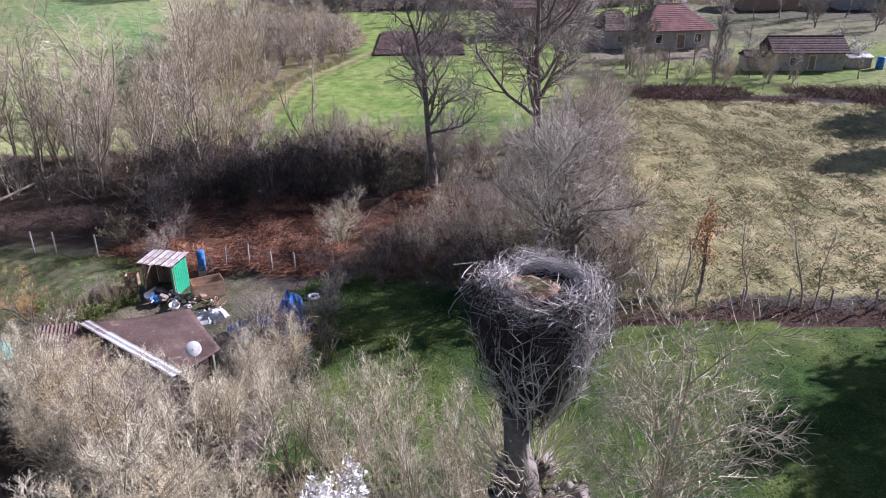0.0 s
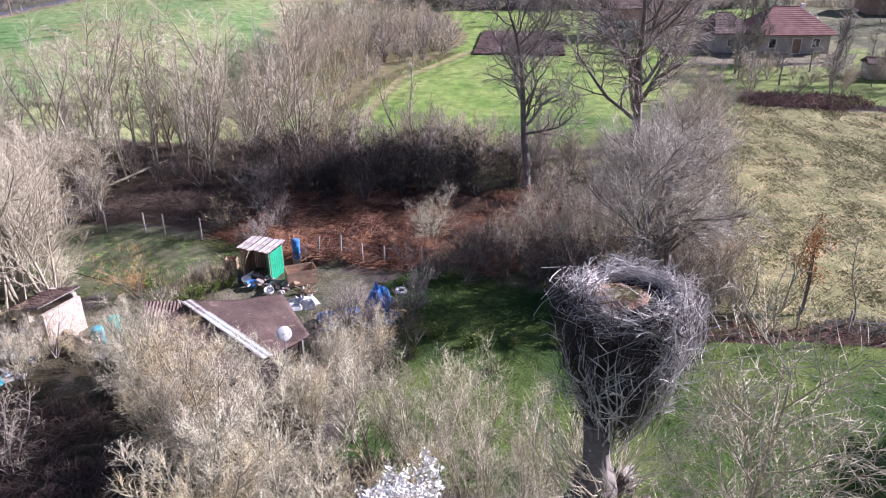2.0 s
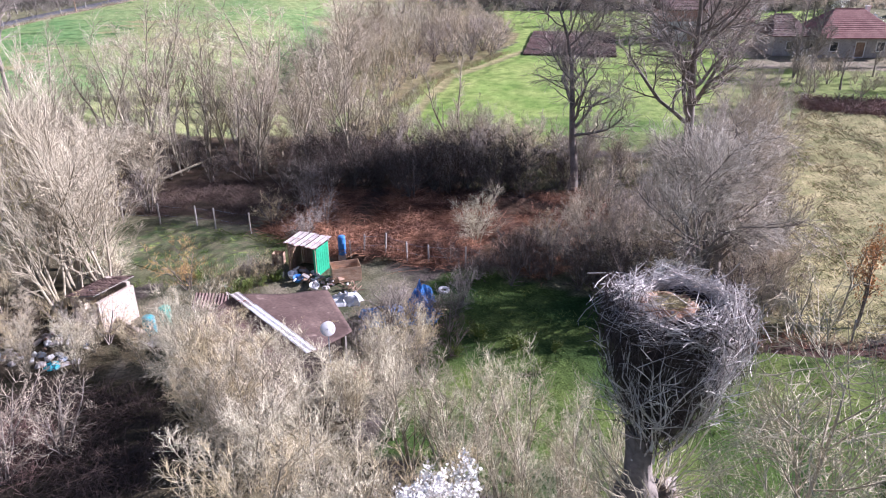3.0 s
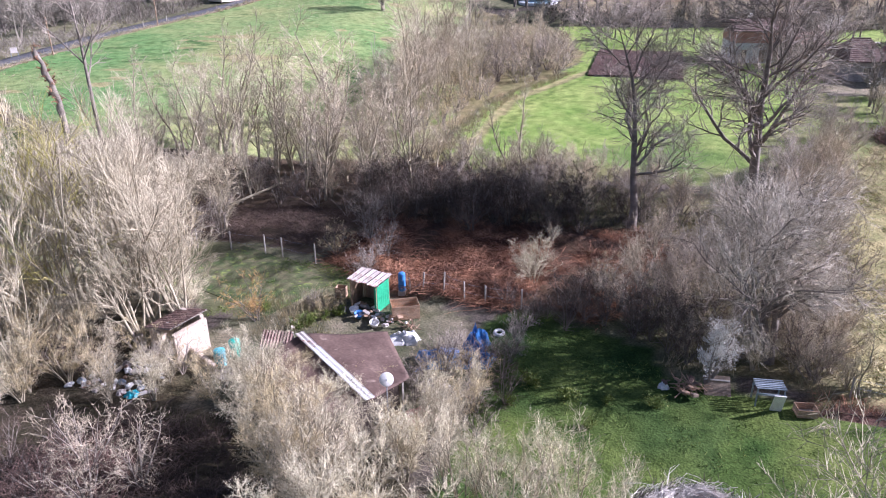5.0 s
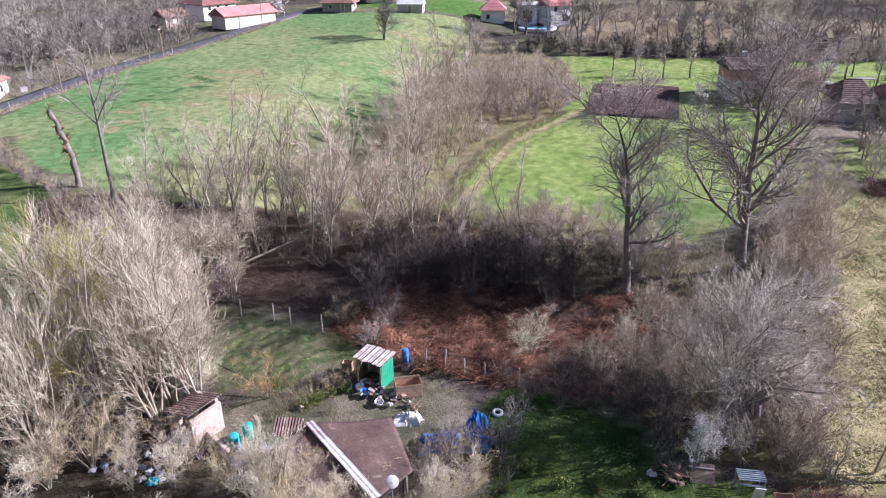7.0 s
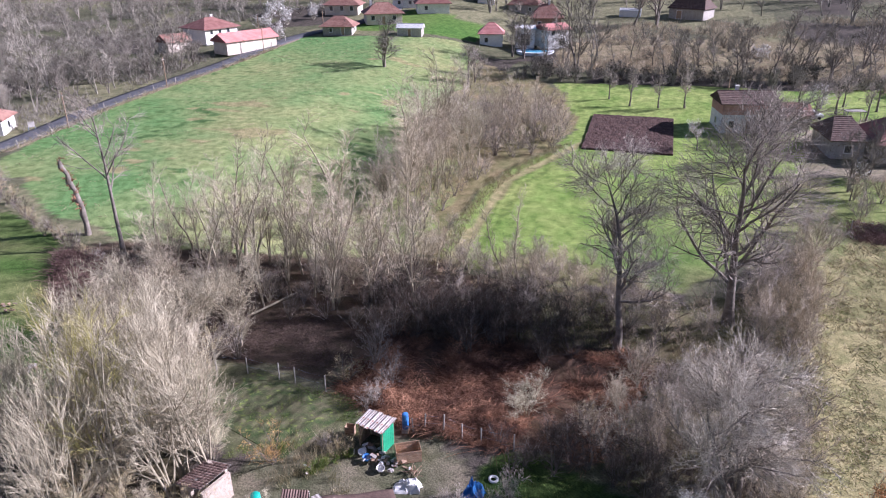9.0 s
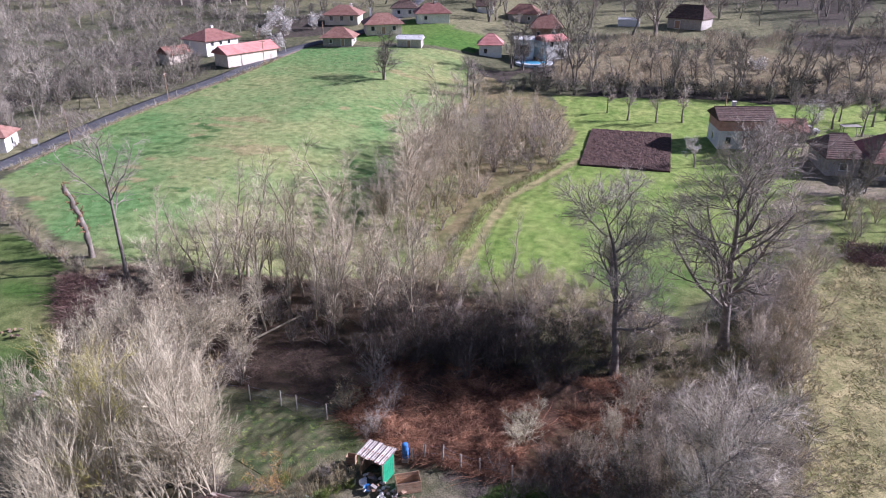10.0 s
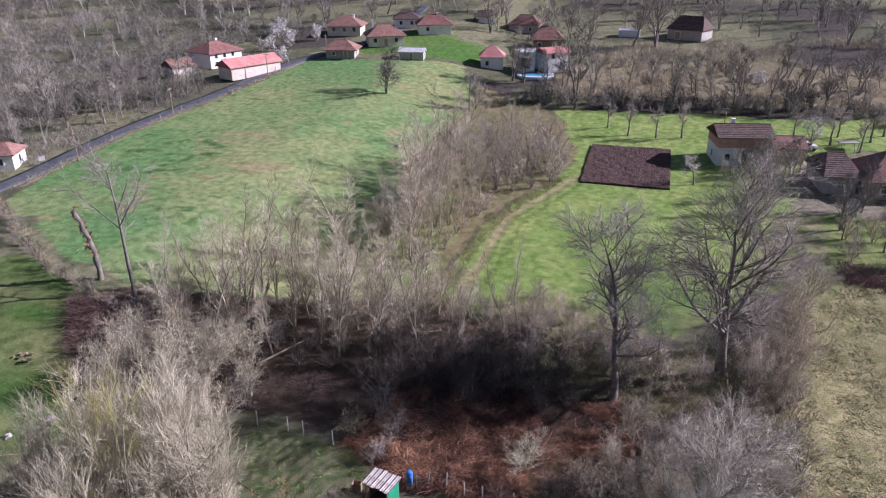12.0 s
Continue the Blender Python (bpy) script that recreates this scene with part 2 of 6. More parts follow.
M_WOOD_GREY = mat("grey_wood", (.34, .31, .28), (.46, .43, .39), .35, .9, .5, vary=.2)
M_BLUE = mat("blue_plastic", (.03, .14, .42), (.07, .24, .56), .35, .5, .3, c3=(.18, .32, .52), spots=.0, island=.2)
M_TEAL = mat("teal_plastic", (.015, .42, .33), (.03, .50, .40), .5, .35, .08, vary=.2)
M_TEAL_BLUE = mat("blue_green_plastic", (.03, .34, .42), (.05, .42, .50), .5, .35, .08)
M_WHITE = mat("white_plastic", (.70, .69, .68), (.80, .79, .78), .4, .45, .1, c3=(.50, .36, .33), spots=-.02, vary=.08)
M_JUNK = mat("mixed_junk", (.30, .26, .24), (.52, .50, .49), .3, .7, .3, island=.6, c3=(.25, .12, .08), spots=.03)
M_STEEL = mat("blue_grey_steel", (.22, .27, .33), (.32, .37, .43), .4, .5, .1, .4)
M_WATER = mat("pool_water", (.12, .50, .78), (.16, .58, .84), 2, .08, .05, spec=.5)
M_POOL = mat("pool_paving", (.60, .64, .68), (.70, .73, .76), .6, .6, .1)

# ---- the land ----
MEADOW_WEST = [(-86.5, 70), (-89.5, 84), (-90.3, 98), (-89.8, 113), (-87.3, 130), (-85.8, 152), (-84.5, 163), (-62, 167), (-46, 172), (-40, 160), (-37, 128), (-36, 100), (-30, 76), (-30, 66), (-42, 61.5), (-54, 56.5), (-66, 61), (-79, 68)]
MEADOW_EAST = [(-22, 68), (-21, 82), (-20, 93), (-13, 110), (-11.8, 124), (-20, 147), (8, 150.5), (29, 150), (45, 155), (47, 139), (30, 130), (26, 120), (20, 104), (14, 88), (11, 76), (5, 67), (-8, 65)]
STUBBLE = [(11, 35), (13.5, 46), (14.8, 60), (18.5, 75), (23.5, 83.5), (52, 80), (95, 74), (95, 35)]
LAWN_EAST = [(-1, 8), (95, 6), (95, 33.6), (24, 33.6), (10, 33.9), (4.5, 32.2), (1.5, 25)]
LAWN_MID = [(-7.5, 22), (-7.2, 29), (-8.5, 36), (-6.5, 38.3), (1, 37.3), (3, 33.8), (8, 33), (3, 24), (0, 20)]
GARDEN = [(-33, 36), (-32, 42), (-20, 42), (-17.5, 38.4), (-19.5, 34.5), (-26, 33)]
YARD = [(-22, 26), (-24, 31.5), (-19.5, 34.5), (-14.5, 38.2), (-11, 37.6), (-7, 33), (-8, 26), (-20, 25)]
BRACKEN = [(-22, 42.6), (-20.5, 51), (-9, 52.5), (1.5, 53.5), (1.5, 44), (-2, 38.8), (-8, 38.9), (-13.6, 38.9), (-17.5, 40.5)]
BELT = [(-46, 44), (-55, 55), (-43, 62), (-30, 66), (-22, 67.5), (-8, 62.5), (4, 61), (10, 58), (12, 48), (1.5, 51), (-20, 50), (-24, 43)]
HEDGE = [(-30, 66), (-30, 76), (-36, 100), (-37, 128), (-40, 160), (-25, 150), (-15, 138), (-12, 124), (-14, 110), (-20.5, 93), (-21.5, 82), (-22, 68)]
GARDEN_WEST = [(-80, 40), (-80, 58), (-66, 58), (-56, 52), (-48, 44), (-44, 34), (-60, 28)]
GARDENS_EAST = [(24, 86), (24, 104), (34, 114), (60, 120), (90, 112), (90, 80), (52, 84)]
FALLOW = [(-22, 160), (-24, 186), (20, 196), (60, 190), (60, 162), (20, 157)]
YARD_EAST = [(21, 104), (24, 126), (34, 128), (46, 118), (40, 104)]
LAWN_NORTH = [(-78, 172), (-56, 172), (-44, 176), (-46, 192), (-70, 200)]


def axis(a, b, fine, far0, far1):
    mid = np.arange(a, b, fine)
    lo = a - np.cumsum(np.geomspace(fine, 60, 26))
    hi = mid[-1] + np.cumsum(np.geomspace(fine, 60, 26))
    return np.concatenate([[far0], lo[lo > far0][::-1], mid, hi[hi < far1], [far1]])


def mounds(x, y):
    """Unevenness: smooth on the mown meadows, heaped under the bracken."""
    calm = 1 - .72 * step(58, 68, np.asarray(y, float))
    heap = inside(BRACKEN, np.asarray(x, float), np.asarray(y, float)) * (.95 * (vnoise(x, y, 2.4, 4) - .4) + .3 * (vnoise(x, y, 1.1, 14) - .5))
    return calm * (.16 * (vnoise(x, y, 3.1) - .5) + .30 * (vnoise(x, y, 11, 5) - .5)) + .07 * (vnoise(x, y, 1.2, 9) - .5) + heap


def land(x, y):
    return gz(x, y) + mounds(x, y)


gx, gy = axis(-100, 62, .6, -1500, 1500), axis(14, 180, .6, -700, 2600)
X, Y = np.meshgrid(gx, gy)
Xj, Yj = X + 2.2 * (vnoise(X, Y, 3.5, 2) - .5), Y + 2.2 * (vnoise(X, Y, 3.5, 4) - .5)
cover = np.empty(X.shape + (3,))
cover[:] = (.165, .16, .105)
lump = vnoise(X, Y, 17, 1)[..., None]
cover = cover * (1 - .5 * lump) + np.array((.20, .205, .10)) * .5 * lump
patch = vnoise(X, Y, 24, 21)[..., None] * .7 + vnoise(X, Y, 9, 23)[..., None] * .3
cover = np.where(patch > .63, np.array((.20, .19, .11)), np.where(patch < .42, np.array((.085, .072, .06)), cover * .72))
n1, n2, n3 = vnoise(X, Y, 9, 3)[..., None], vnoise(X, Y, 3.3, 6)[..., None], vnoise(X, Y, 1.6, 8)[..., None]


def zone(poly, a, b, w):
    global cover
    k = inside(poly, Xj, Yj)[..., None]
    cover = np.where(k, np.array(a) * (1 - w) + np.array(b) * w, cover)


worn = np.clip(.75 * vnoise(X, Y, 16, 41) + .45 * vnoise(X, Y, 5, 43) + .25 * vnoise(X, Y, 1.7, 45) - .45 + .22 * step(-72, -48, X), 0, 1)[..., None]
zone(MEADOW_WEST, (.135, .245, .085), (.30, .305, .135), worn)
bare = inside(MEADOW_WEST, Xj, Yj) & (vnoise(X, Y * 2.2, 4.2, 12) * vnoise(X, Y, 14, 15) > .50)
cover[bare] = (.29, .26, .13)
rank = inside(MEADOW_WEST, Xj, Yj) & (vnoise(X, Y * 1.8, 2.1, 17) * vnoise(X, Y, 19, 27) > .58)
cover[rank] = (.085, .15, .05)
zone(HEDGE, (.26, .20, .115), (.17, .17, .075), n2)
zone([(-31, 66), (-31, 78), (-34, 100), (-26, 100), (-24, 88), (-24.5, 68)], (.30, .29, .14), (.17, .22, .07), n2)
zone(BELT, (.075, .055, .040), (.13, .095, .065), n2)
zone(MEADOW_EAST, (.16, .255, .055), (.30, .345, .11), np.clip(n1 * .5 + n3 * .5 + .5 * (vnoise(X * 2.4, Y, 3, 47)[..., None] - .5), 0, 1))
EAST_SCRUB = [(2.6, 34.5), (2, 44), (4, 56), (10, 64), (14, 76), (20, 86), (24, 84), (17, 62), (14, 46), (12, 34.6)]
# Oak floor; its tongue beside the bracken carries shade as a dark tone.
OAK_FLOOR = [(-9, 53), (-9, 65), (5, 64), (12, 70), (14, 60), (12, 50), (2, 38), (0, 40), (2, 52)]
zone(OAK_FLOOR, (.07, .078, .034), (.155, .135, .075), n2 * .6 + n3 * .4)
fade = np.clip((75 - Y) / 10 + 1.5 * (n2[..., 0] - .5) + 1.2 * (n1[..., 0] - .5), 0, .85)[..., None] * (inside(MEADOW_EAST, Xj, Yj) & (X < 14))[..., None]
cover = cover * (1 - fade) + (np.array((.14, .13, .06)) * (1 - n3) + np.array((.23, .19, .11)) * n3) * fade
zone(EAST_SCRUB, (.20, .165, .10), (.12, .12, .058), n2 * .6 + n3 * .4)
lx, ly = (X - 2.5) / 8, (Y - 72) / 11
soft_edge = np.clip(1.25 - np.hypot(lx, ly) - .9 * (n2[..., 0] - .5), 0, 1)[..., None] * inside(MEADOW_EAST, Xj, Yj)[..., None]
cover = cover * (1 - .8 * soft_edge) + np.array((.10, .165, .045)) * .8 * soft_edge
PADDOCK = [(11, 74), (14, 88), (19, 104), (25, 106), (25, 85), (18.5, 75)]
zone(PADDOCK, (.16, .20, .065), (.27, .235, .13), n2 * .6 + n3 * .4)
zone(STUBBLE, (.35, .305, .155), (.17, .175, .07), np.clip(n1 * .6 + n2 * .25 + vnoise(X, Y, 1.3, 31)[..., None] * .4 - .3, 0, 1))
zone([(-5, -60), (95, -60), (95, 8), (-1, 9), (-5, 6)], (.05, .085, .02), (.14, .15, .05), n2 * .5 + n3 * .5)
# Lawn greens are lowered: willow shade and shadow bands go into the colour.
zone(LAWN_EAST, (.036, .072, .015), (.125, .155, .04), np.clip(n1 * .7 + n2 * .7 + n3 * .7 - .62, 0, 1))
zone(LAWN_MID, (.03, .061, .016), (.105, .14, .034), np.clip(n1 * .6 + n2 * .8 + n3 * .8 - .72, 0, 1))
# Garden base darkened: soft tree shade is put into its colour.
zone(GARDEN, (.065, .09, .03), (.165, .14, .095), n2 * .7 + n3 * .3)
THICKET_FLOOR = [(-45, -5), (-45, 36), (-34, 36), (-27, 31), (-22.5, 27.5), (-20, 25), (-10, 24), (-8, 22), (-6.5, 16), (-5, 5), (-5, -5)]
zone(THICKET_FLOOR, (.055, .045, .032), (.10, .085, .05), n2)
CREEK = [(-40, 35), (-30, 27.5), (-24, 25), (-18.5, 22), (-14.5, 16), (-14, 0), (-22, 0), (-22, 12), (-28, 20), (-42, 28)]
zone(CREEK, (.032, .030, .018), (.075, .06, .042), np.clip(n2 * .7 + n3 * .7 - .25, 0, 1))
zone(YARD, (.075, .085, .045), (.19, .165, .115), np.clip(1.5 * n2 * .6 + n3 * .6 - .25, 0, 1))
zone(BRACKEN, (.085, .052, .036), (.15, .095, .062), n3)
# Stretched dark and bright streaks paint long tree shadows into the grass.
zone(GARDEN_WEST, (.075, .135, .032), (.20, .205, .085), np.clip(1.4 * vnoise(X * .35, Y, 2.6, 49)[..., None] - .2, 0, 1))
zone(GARDENS_EAST, (.14, .22, .045), (.27, .25, .12), n1 * .6 + n2 * .4)
zone(FALLOW, (.30, .25, .155), (.18, .15, .09), n1 * .7 + n3 * .3)
zone(YARD_EAST, (.30, .25, .20), (.20, .18, .11), n2)
zone(LAWN_NORTH, (.08, .165, .035), (.15, .21, .055), n1)
ditch = (np.abs(Y - 33.9 - .35 * np.sin(X * .5)) < .75) & (X > 9) & (X < 70)
cover[ditch] = (.085, .05, .04)
trail = (np.abs(X - (-20.2 + (Y - 66) * .02 + np.where(Y > 92, (Y - 92) * .42, 0)) - 1.2) < .8) & (Y > 64) & (Y < 118)
cover[trail] = cover[trail] * .35 + np.array((.36, .27, .17)) * .65
ruts = (np.abs(np.abs(X - (-16.6 + np.where(Y > 92, (Y - 92) * .40, (Y - 92) * .06))) - .8) < .45) & (Y > 66) & (Y < 128)
cover[ruts] = cover[ruts] * .75

Z = land(X, Y) + inside(STUBBLE, X, Y) * .22 * (vnoise(X, Y * .7, 1.5, 33) - .5)
Z -= np.where(ditch, .35, 0) + np.where((np.abs(Y - 33.9) < 1.6) & (X > 9) & (X < 70), .1, 0)
nx, ny = len(gx), len(gy)
ii = np.arange(nx * ny).reshape(ny, nx)
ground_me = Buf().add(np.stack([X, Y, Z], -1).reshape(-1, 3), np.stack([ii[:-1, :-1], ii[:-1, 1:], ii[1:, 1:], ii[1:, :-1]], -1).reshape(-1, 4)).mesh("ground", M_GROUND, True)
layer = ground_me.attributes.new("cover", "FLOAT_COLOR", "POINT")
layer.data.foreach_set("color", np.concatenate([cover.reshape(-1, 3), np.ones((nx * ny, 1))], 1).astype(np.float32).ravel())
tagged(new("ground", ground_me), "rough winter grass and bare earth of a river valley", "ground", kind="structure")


def ribbon(name, line, width, lift, material, label, category, crown=.04):
    """A strip of road along a line of the plan, with a cambered top and real edges."""
    p = np.array(line, float)
    s = np.concatenate([[0], np.cumsum(np.hypot(*np.diff(p, axis=0).T))])
    u = np.arange(0, s[-1], 1.5)
    cx, cy = np.interp(u, s, p[:, 0]), np.interp(u, s, p[:, 1])
    k = np.ones(9) / 9
    cx[4:-4], cy[4:-4] = np.convolve(cx, k, "valid"), np.convolve(cy, k, "valid")
    tx, ty = np.gradient(cx), np.gradient(cy)
    q = np.hypot(tx, ty)
    side = np.array([-.5, -.5, -.25, 0, .25, .5, .5])
    down = np.array([-.25, 0, crown * .7, crown, crown * .7, 0, -.25])
    vx = cx[:, None] + (ty / q)[:, None] * side * width
    vy = cy[:, None] - (tx / q)[:, None] * side * width
    vz = gz(cx, cy)[:, None] + lift + down
    i = np.arange(len(u) * 7).reshape(-1, 7)
    me = Buf().add(np.stack([vx, vy, vz], -1).reshape(-1, 3), np.stack([i[:-1, :-1], i[:-1, 1:], i[1:, 1:], i[1:, :-1]], -1).reshape(-1, 4)).mesh(name, material, True)
    return tagged(new(name, me), label, category, kind="structure")


ribbon("road", [(-120, 30), (-104, 50), (-93, 66), (-91, 76), (-91.3, 84), (-92.3, 98), (-91.8, 113), (-89.3, 130), (-87.8, 152), (-86, 164), (-81, 172), (-77, 180), (-74, 200), (-78, 240)], 3.7, .16, M_ASPHALT, "narrow worn grey asphalt village road", "road")
ribbon("verge", [(-88.6, 76), (-89, 84), (-90, 98), (-89.5, 113), (-87, 130), (-85.5, 152), (-84, 161)], .7, .08, M_EARTH, "strip of dry yellow grass along the road", "verge", .1)

# ploughed plot with furrows and clods
px_, py_ = np.meshgrid(np.linspace(-9.9, 4.0, 130), np.linspace(108.2, 127, 160))
edge = np.minimum.reduce([px_ + 9.9, 4.0 - px_, py_ - 108.2, 127 - py_])
pz = land(px_, py_) + np.where(edge < .05, -.2, .22 + .10 * (vnoise(px_, py_, 1.3, 3) - .4) + .12 * (vnoise(px_ * 1.1, py_ * .9, .47, 7) - .4) + .09 * np.random.default_rng(9).random(px_.shape))
i = np.arange(px_.size).reshape(px_.shape)
plot = Buf().add(np.stack([px_, py_, pz], -1).reshape(-1, 3), np.stack([i[:-1, :-1], i[:-1, 1:], i[1:, 1:], i[1:, :-1]], -1).reshape(-1, 4)).mesh("ploughed_plot", M_SOIL)
tagged(new("ploughed_plot", plot), "freshly ploughed dark brown garden plot with clods", "plot", kind="structure")


# old garden bed; its weedy ridges stand in for stripes of twig shade
gx_, gy_ = np.meshgrid(np.linspace(-5.2, 5.2, 150), np.linspace(-3.4, 3.4, 60))
ridge = .03 * np.sin(gx_ * 2 * np.pi / .95 + .5 * np.sin(gy_ * 1.3)) * (.5 + vnoise(gx_, gy_, 1.6, 5)) + .16 * (vnoise(gx_, gy_, .6, 8) - .4)
rim = np.minimum(5.2 - np.abs(gx_), 3.4 - np.abs(gy_))
bx, by = -25.6 + gx_ * .94 + gy_ * .34, 38.6 - gx_ * .34 + gy_ * .94
bz = land(bx, by) + np.where(rim < .06, -.12, .03 + (.07 + ridge) * np.clip(rim / 1.2, 0, 1))
i = np.arange(gx_.size).reshape(gx_.shape)
bed = Buf().add(np.stack([bx, by, bz], -1).reshape(-1, 3), np.stack([i[:-1, :-1], i[:-1, 1:], i[1:, 1:], i[1:, :-1]], -1).reshape(-1, 4)).mesh("garden_bed", M_BED)
tagged(new("garden_bed", bed), "weedy old garden bed, low ridges standing for twig shade", "plot", kind="structure")


# ---- bare trees and shrubs ----
def grow(rs, P, R, n, t0, t1, angle, length, up, wob, K, tip, thick=.6, taper=.5):
    """n side shoots on each of the polylines P, between the shares t0 and t1 of their length."""
    N, Kp, _ = P.shape
    t = (np.arange(n)[None] + rs.random((N, n))) / n * (t1 - t0) + t0
    f = np.clip(t, 0, .999) * (Kp - 1)
    i = f.astype(int)
    a = (f - i)[..., None]
    rows = np.arange(N)[:, None]
    p = P[rows, i] * (1 - a) + P[rows, i + 1] * a
    r = R[rows, i] * (1 - a[..., 0]) + R[rows, i + 1] * a[..., 0]
    d = P[rows, i + 1] - P[rows, i]
    d = d / (np.linalg.norm(d, axis=-1, keepdims=True) + 1e-9)
    e = rs.normal(size=d.shape)
    e -= (e * d).sum(-1, keepdims=True) * d
    e /= np.linalg.norm(e, axis=-1, keepdims=True) + 1e-9
    an = np.radians(angle) * (.7 + .6 * rs.random((N, n, 1)))
    w = d * np.cos(an) + e * np.sin(an)
    L = length * (1 - taper * (t - t0) / max(t1 - t0, 1e-6)) * (.65 + .7 * rs.random((N, n)))
    p, w, L, r = p.reshape(-1, 3), w.reshape(-1, 3), L.ravel(), r.ravel() * thick
    out = [p]
    for _ in range(K - 1):
        w = w + wob * rs.normal(size=w.shape) + np.array([0, 0, up])
        w /= np.linalg.norm(w, axis=1, keepdims=True)
        p = p + w * (L / (K - 1))[:, None]
        out.append(p)
    Q = np.stack(out, 1)
    s = np.linspace(0, 1, K)
    return Q, np.maximum(r, tip)[:, None] * (1 - s) + tip * s


def tree_kind(name, seed, height, radius, bark, twigs, levels, stems=1, spread=0., lean=.0, wob=.10, K=9, leaf=None, sides=8, trunk_share=.95, split=False, boughs=1):
    """Meshes of one bare tree: its stems, crown and leaves. levels: shoots, t0, t1, angle, length as share of height, up, wobble, points, tip radius."""
    rs = np.random.default_rng(seed)
    base = rs.normal(size=(stems, 3)) * np.array([spread * .12, spread * .12, 0]) * height * .3
    w = np.array([0, 0, 1.]) + rs.normal(size=(stems, 3)) * np.array([1, 1, 0]) * (spread + lean)
    w /= np.linalg.norm(w, axis=1, keepdims=True)
    p, out = base, [base - np.array([0, 0, .35])]
    h = height * trunk_share * (.75 + .4 * rs.random(stems)) if stems > 1 else np.array([height * trunk_share])
    for _ in range(K - 1):
        w = w + wob * rs.normal(size=w.shape) + np.array([0, 0, .05])
        w /= np.linalg.norm(w, axis=1, keepdims=True)
        p = p + w * (h / (K - 1))[:, None]
        out.append(p)
    P = np.stack(out, 1)
    s = np.linspace(0, 1, K)
    R = np.repeat((radius * (1 - s) ** .8 + .012)[None], stems, 0) * (.7 + .5 * rs.random((stems, 1)) if stems > 1 else 1)
    R[:, 0] *= 1.5
    groups = [slice(k, k + 1) for k in range(stems)] if split else [slice(None)]
    made = [("stem" if split else "trunk", Buf().tube(P[q], R[q], sides).mesh(name + "_stem", bark, True)) for q in groups]
    crown, bough = Buf(), 0
    src = [(P, R)]
    for k, (n, t0, t1, angle, L, up, wb, kk, tip) in enumerate(levels):
        Q, S = grow(rs, *src[-1], n, t0, t1, angle, L * height, up, wb, kk, tip)
        crown.tube(Q, S, 5 if k == 0 and len(levels) > 3 else 3)
        src.append((Q, S))
        bough = sum(len(q) for q in crown.sizes) if k < boughs else bough
    me = crown.mesh(name + "_crown", twigs)
    me.materials.append(bark)          # the boughs keep the bark of the stem
    me.polygons.foreach_set("material_index", (np.arange(len(me.polygons)) < bough).astype(np.int32))
    made.append(("crown", me))
    if leaf:
        count, size, lmat, low = leaf
        A = src[-1][0].reshape(-1, 3)
        A = A[A[:, 2] > low * height]
        c = A[rs.integers(0, len(A), count)] + rs.normal(size=(count, 3)) * size * 1.2
        u, v = rs.normal(size=(count, 3)), rs.normal(size=(count, 3))
        u *= size / np.linalg.norm(u, axis=1, keepdims=True)
        v *= size / np.linalg.norm(v, axis=1, keepdims=True)
        V = np.stack([c - u, c + v * .6, c + u, c - v * .6], 1).reshape(-1, 3)
        made.append(("foliage", Buf().add(V, np.arange(count * 4).reshape(-1, 4)).mesh(name + "_leaves", lmat)))
    return made


def plant(name, kind, x, y, s, rz, label, category, group="", leafname="foliage", z=None, squash=1.0, tilt=0.0):
    ob = new(name)
    ob.empty_display_size = .3
    ob.matrix_basis = pose(x, y, float(land(x, y)) if z is None else z, tilt, 0, rz) @ Matrix.Diagonal((s * squash, s * squash, s, 1))
    tagged(ob, label, category, group)
    for nm, me in kind:
        o = new(leafname if nm == "foliage" else nm, me)
        o.parent = ob
    return ob


OAK_A = tree_kind("oak", 11, 17.0, .27, M_BARK, M_TWIG_GREY, [
    (18, .27, .97, 54, .33, .08, .17, 8, .036), (9, .15, 1, 46, .17, .05, .22, 5, .022), (8, .2, 1, 46, .085, .03, .2, 3, .015), (5, .2, 1, 44, .05, .02, .1, 2, .011)], wob=.07, boughs=2)
OAK_B = tree_kind("oak_big", 27, 19.5, .36, M_BARK, M_TWIG_GREY, [
    (22, .20, .97, 46, .40, .07, .13, 8, .04), (10, .15, 1, 44, .19, .05, .2, 5, .022), (8, .15, 1, 44, .095, .03, .2, 3, .015), (5, .2, 1, 42, .055, .02, .1, 2, .011)], wob=.06, boughs=2)
WILLOW = tree_kind("willow", 33, 9.8, .22, M_BARK, M_WILLOW, [
    (8, .24, .97, 52, .46, .03, .17, 8, .03), (9, .12, 1, 44, .27, .05, .13, 4, .016), (8, .12, 1, 38, .14, .07, .1, 2, .013), (3, .1, 1, 32, .08, .06, .1, 2, .011)], stems=5, spread=.46, split=True, wob=.12, boughs=2)
CLUMP = [tree_kind("alder", 40 + k, 13.0, .115, M_BARK_PALE, tw, [
    (10, .2, .97, 31, .36, .045, .06, 7, .021), (8, .15, 1, 33, .19, .05, .08, 4, .0125), (5, .12, 1, 36, .10, .04, .1, 2, .009)], stems=4, spread=.24, split=True, wob=.05)
    for k, tw in enumerate((M_TWIG_PALE, M_TWIG_LICHEN, M_TWIG_PALE))]
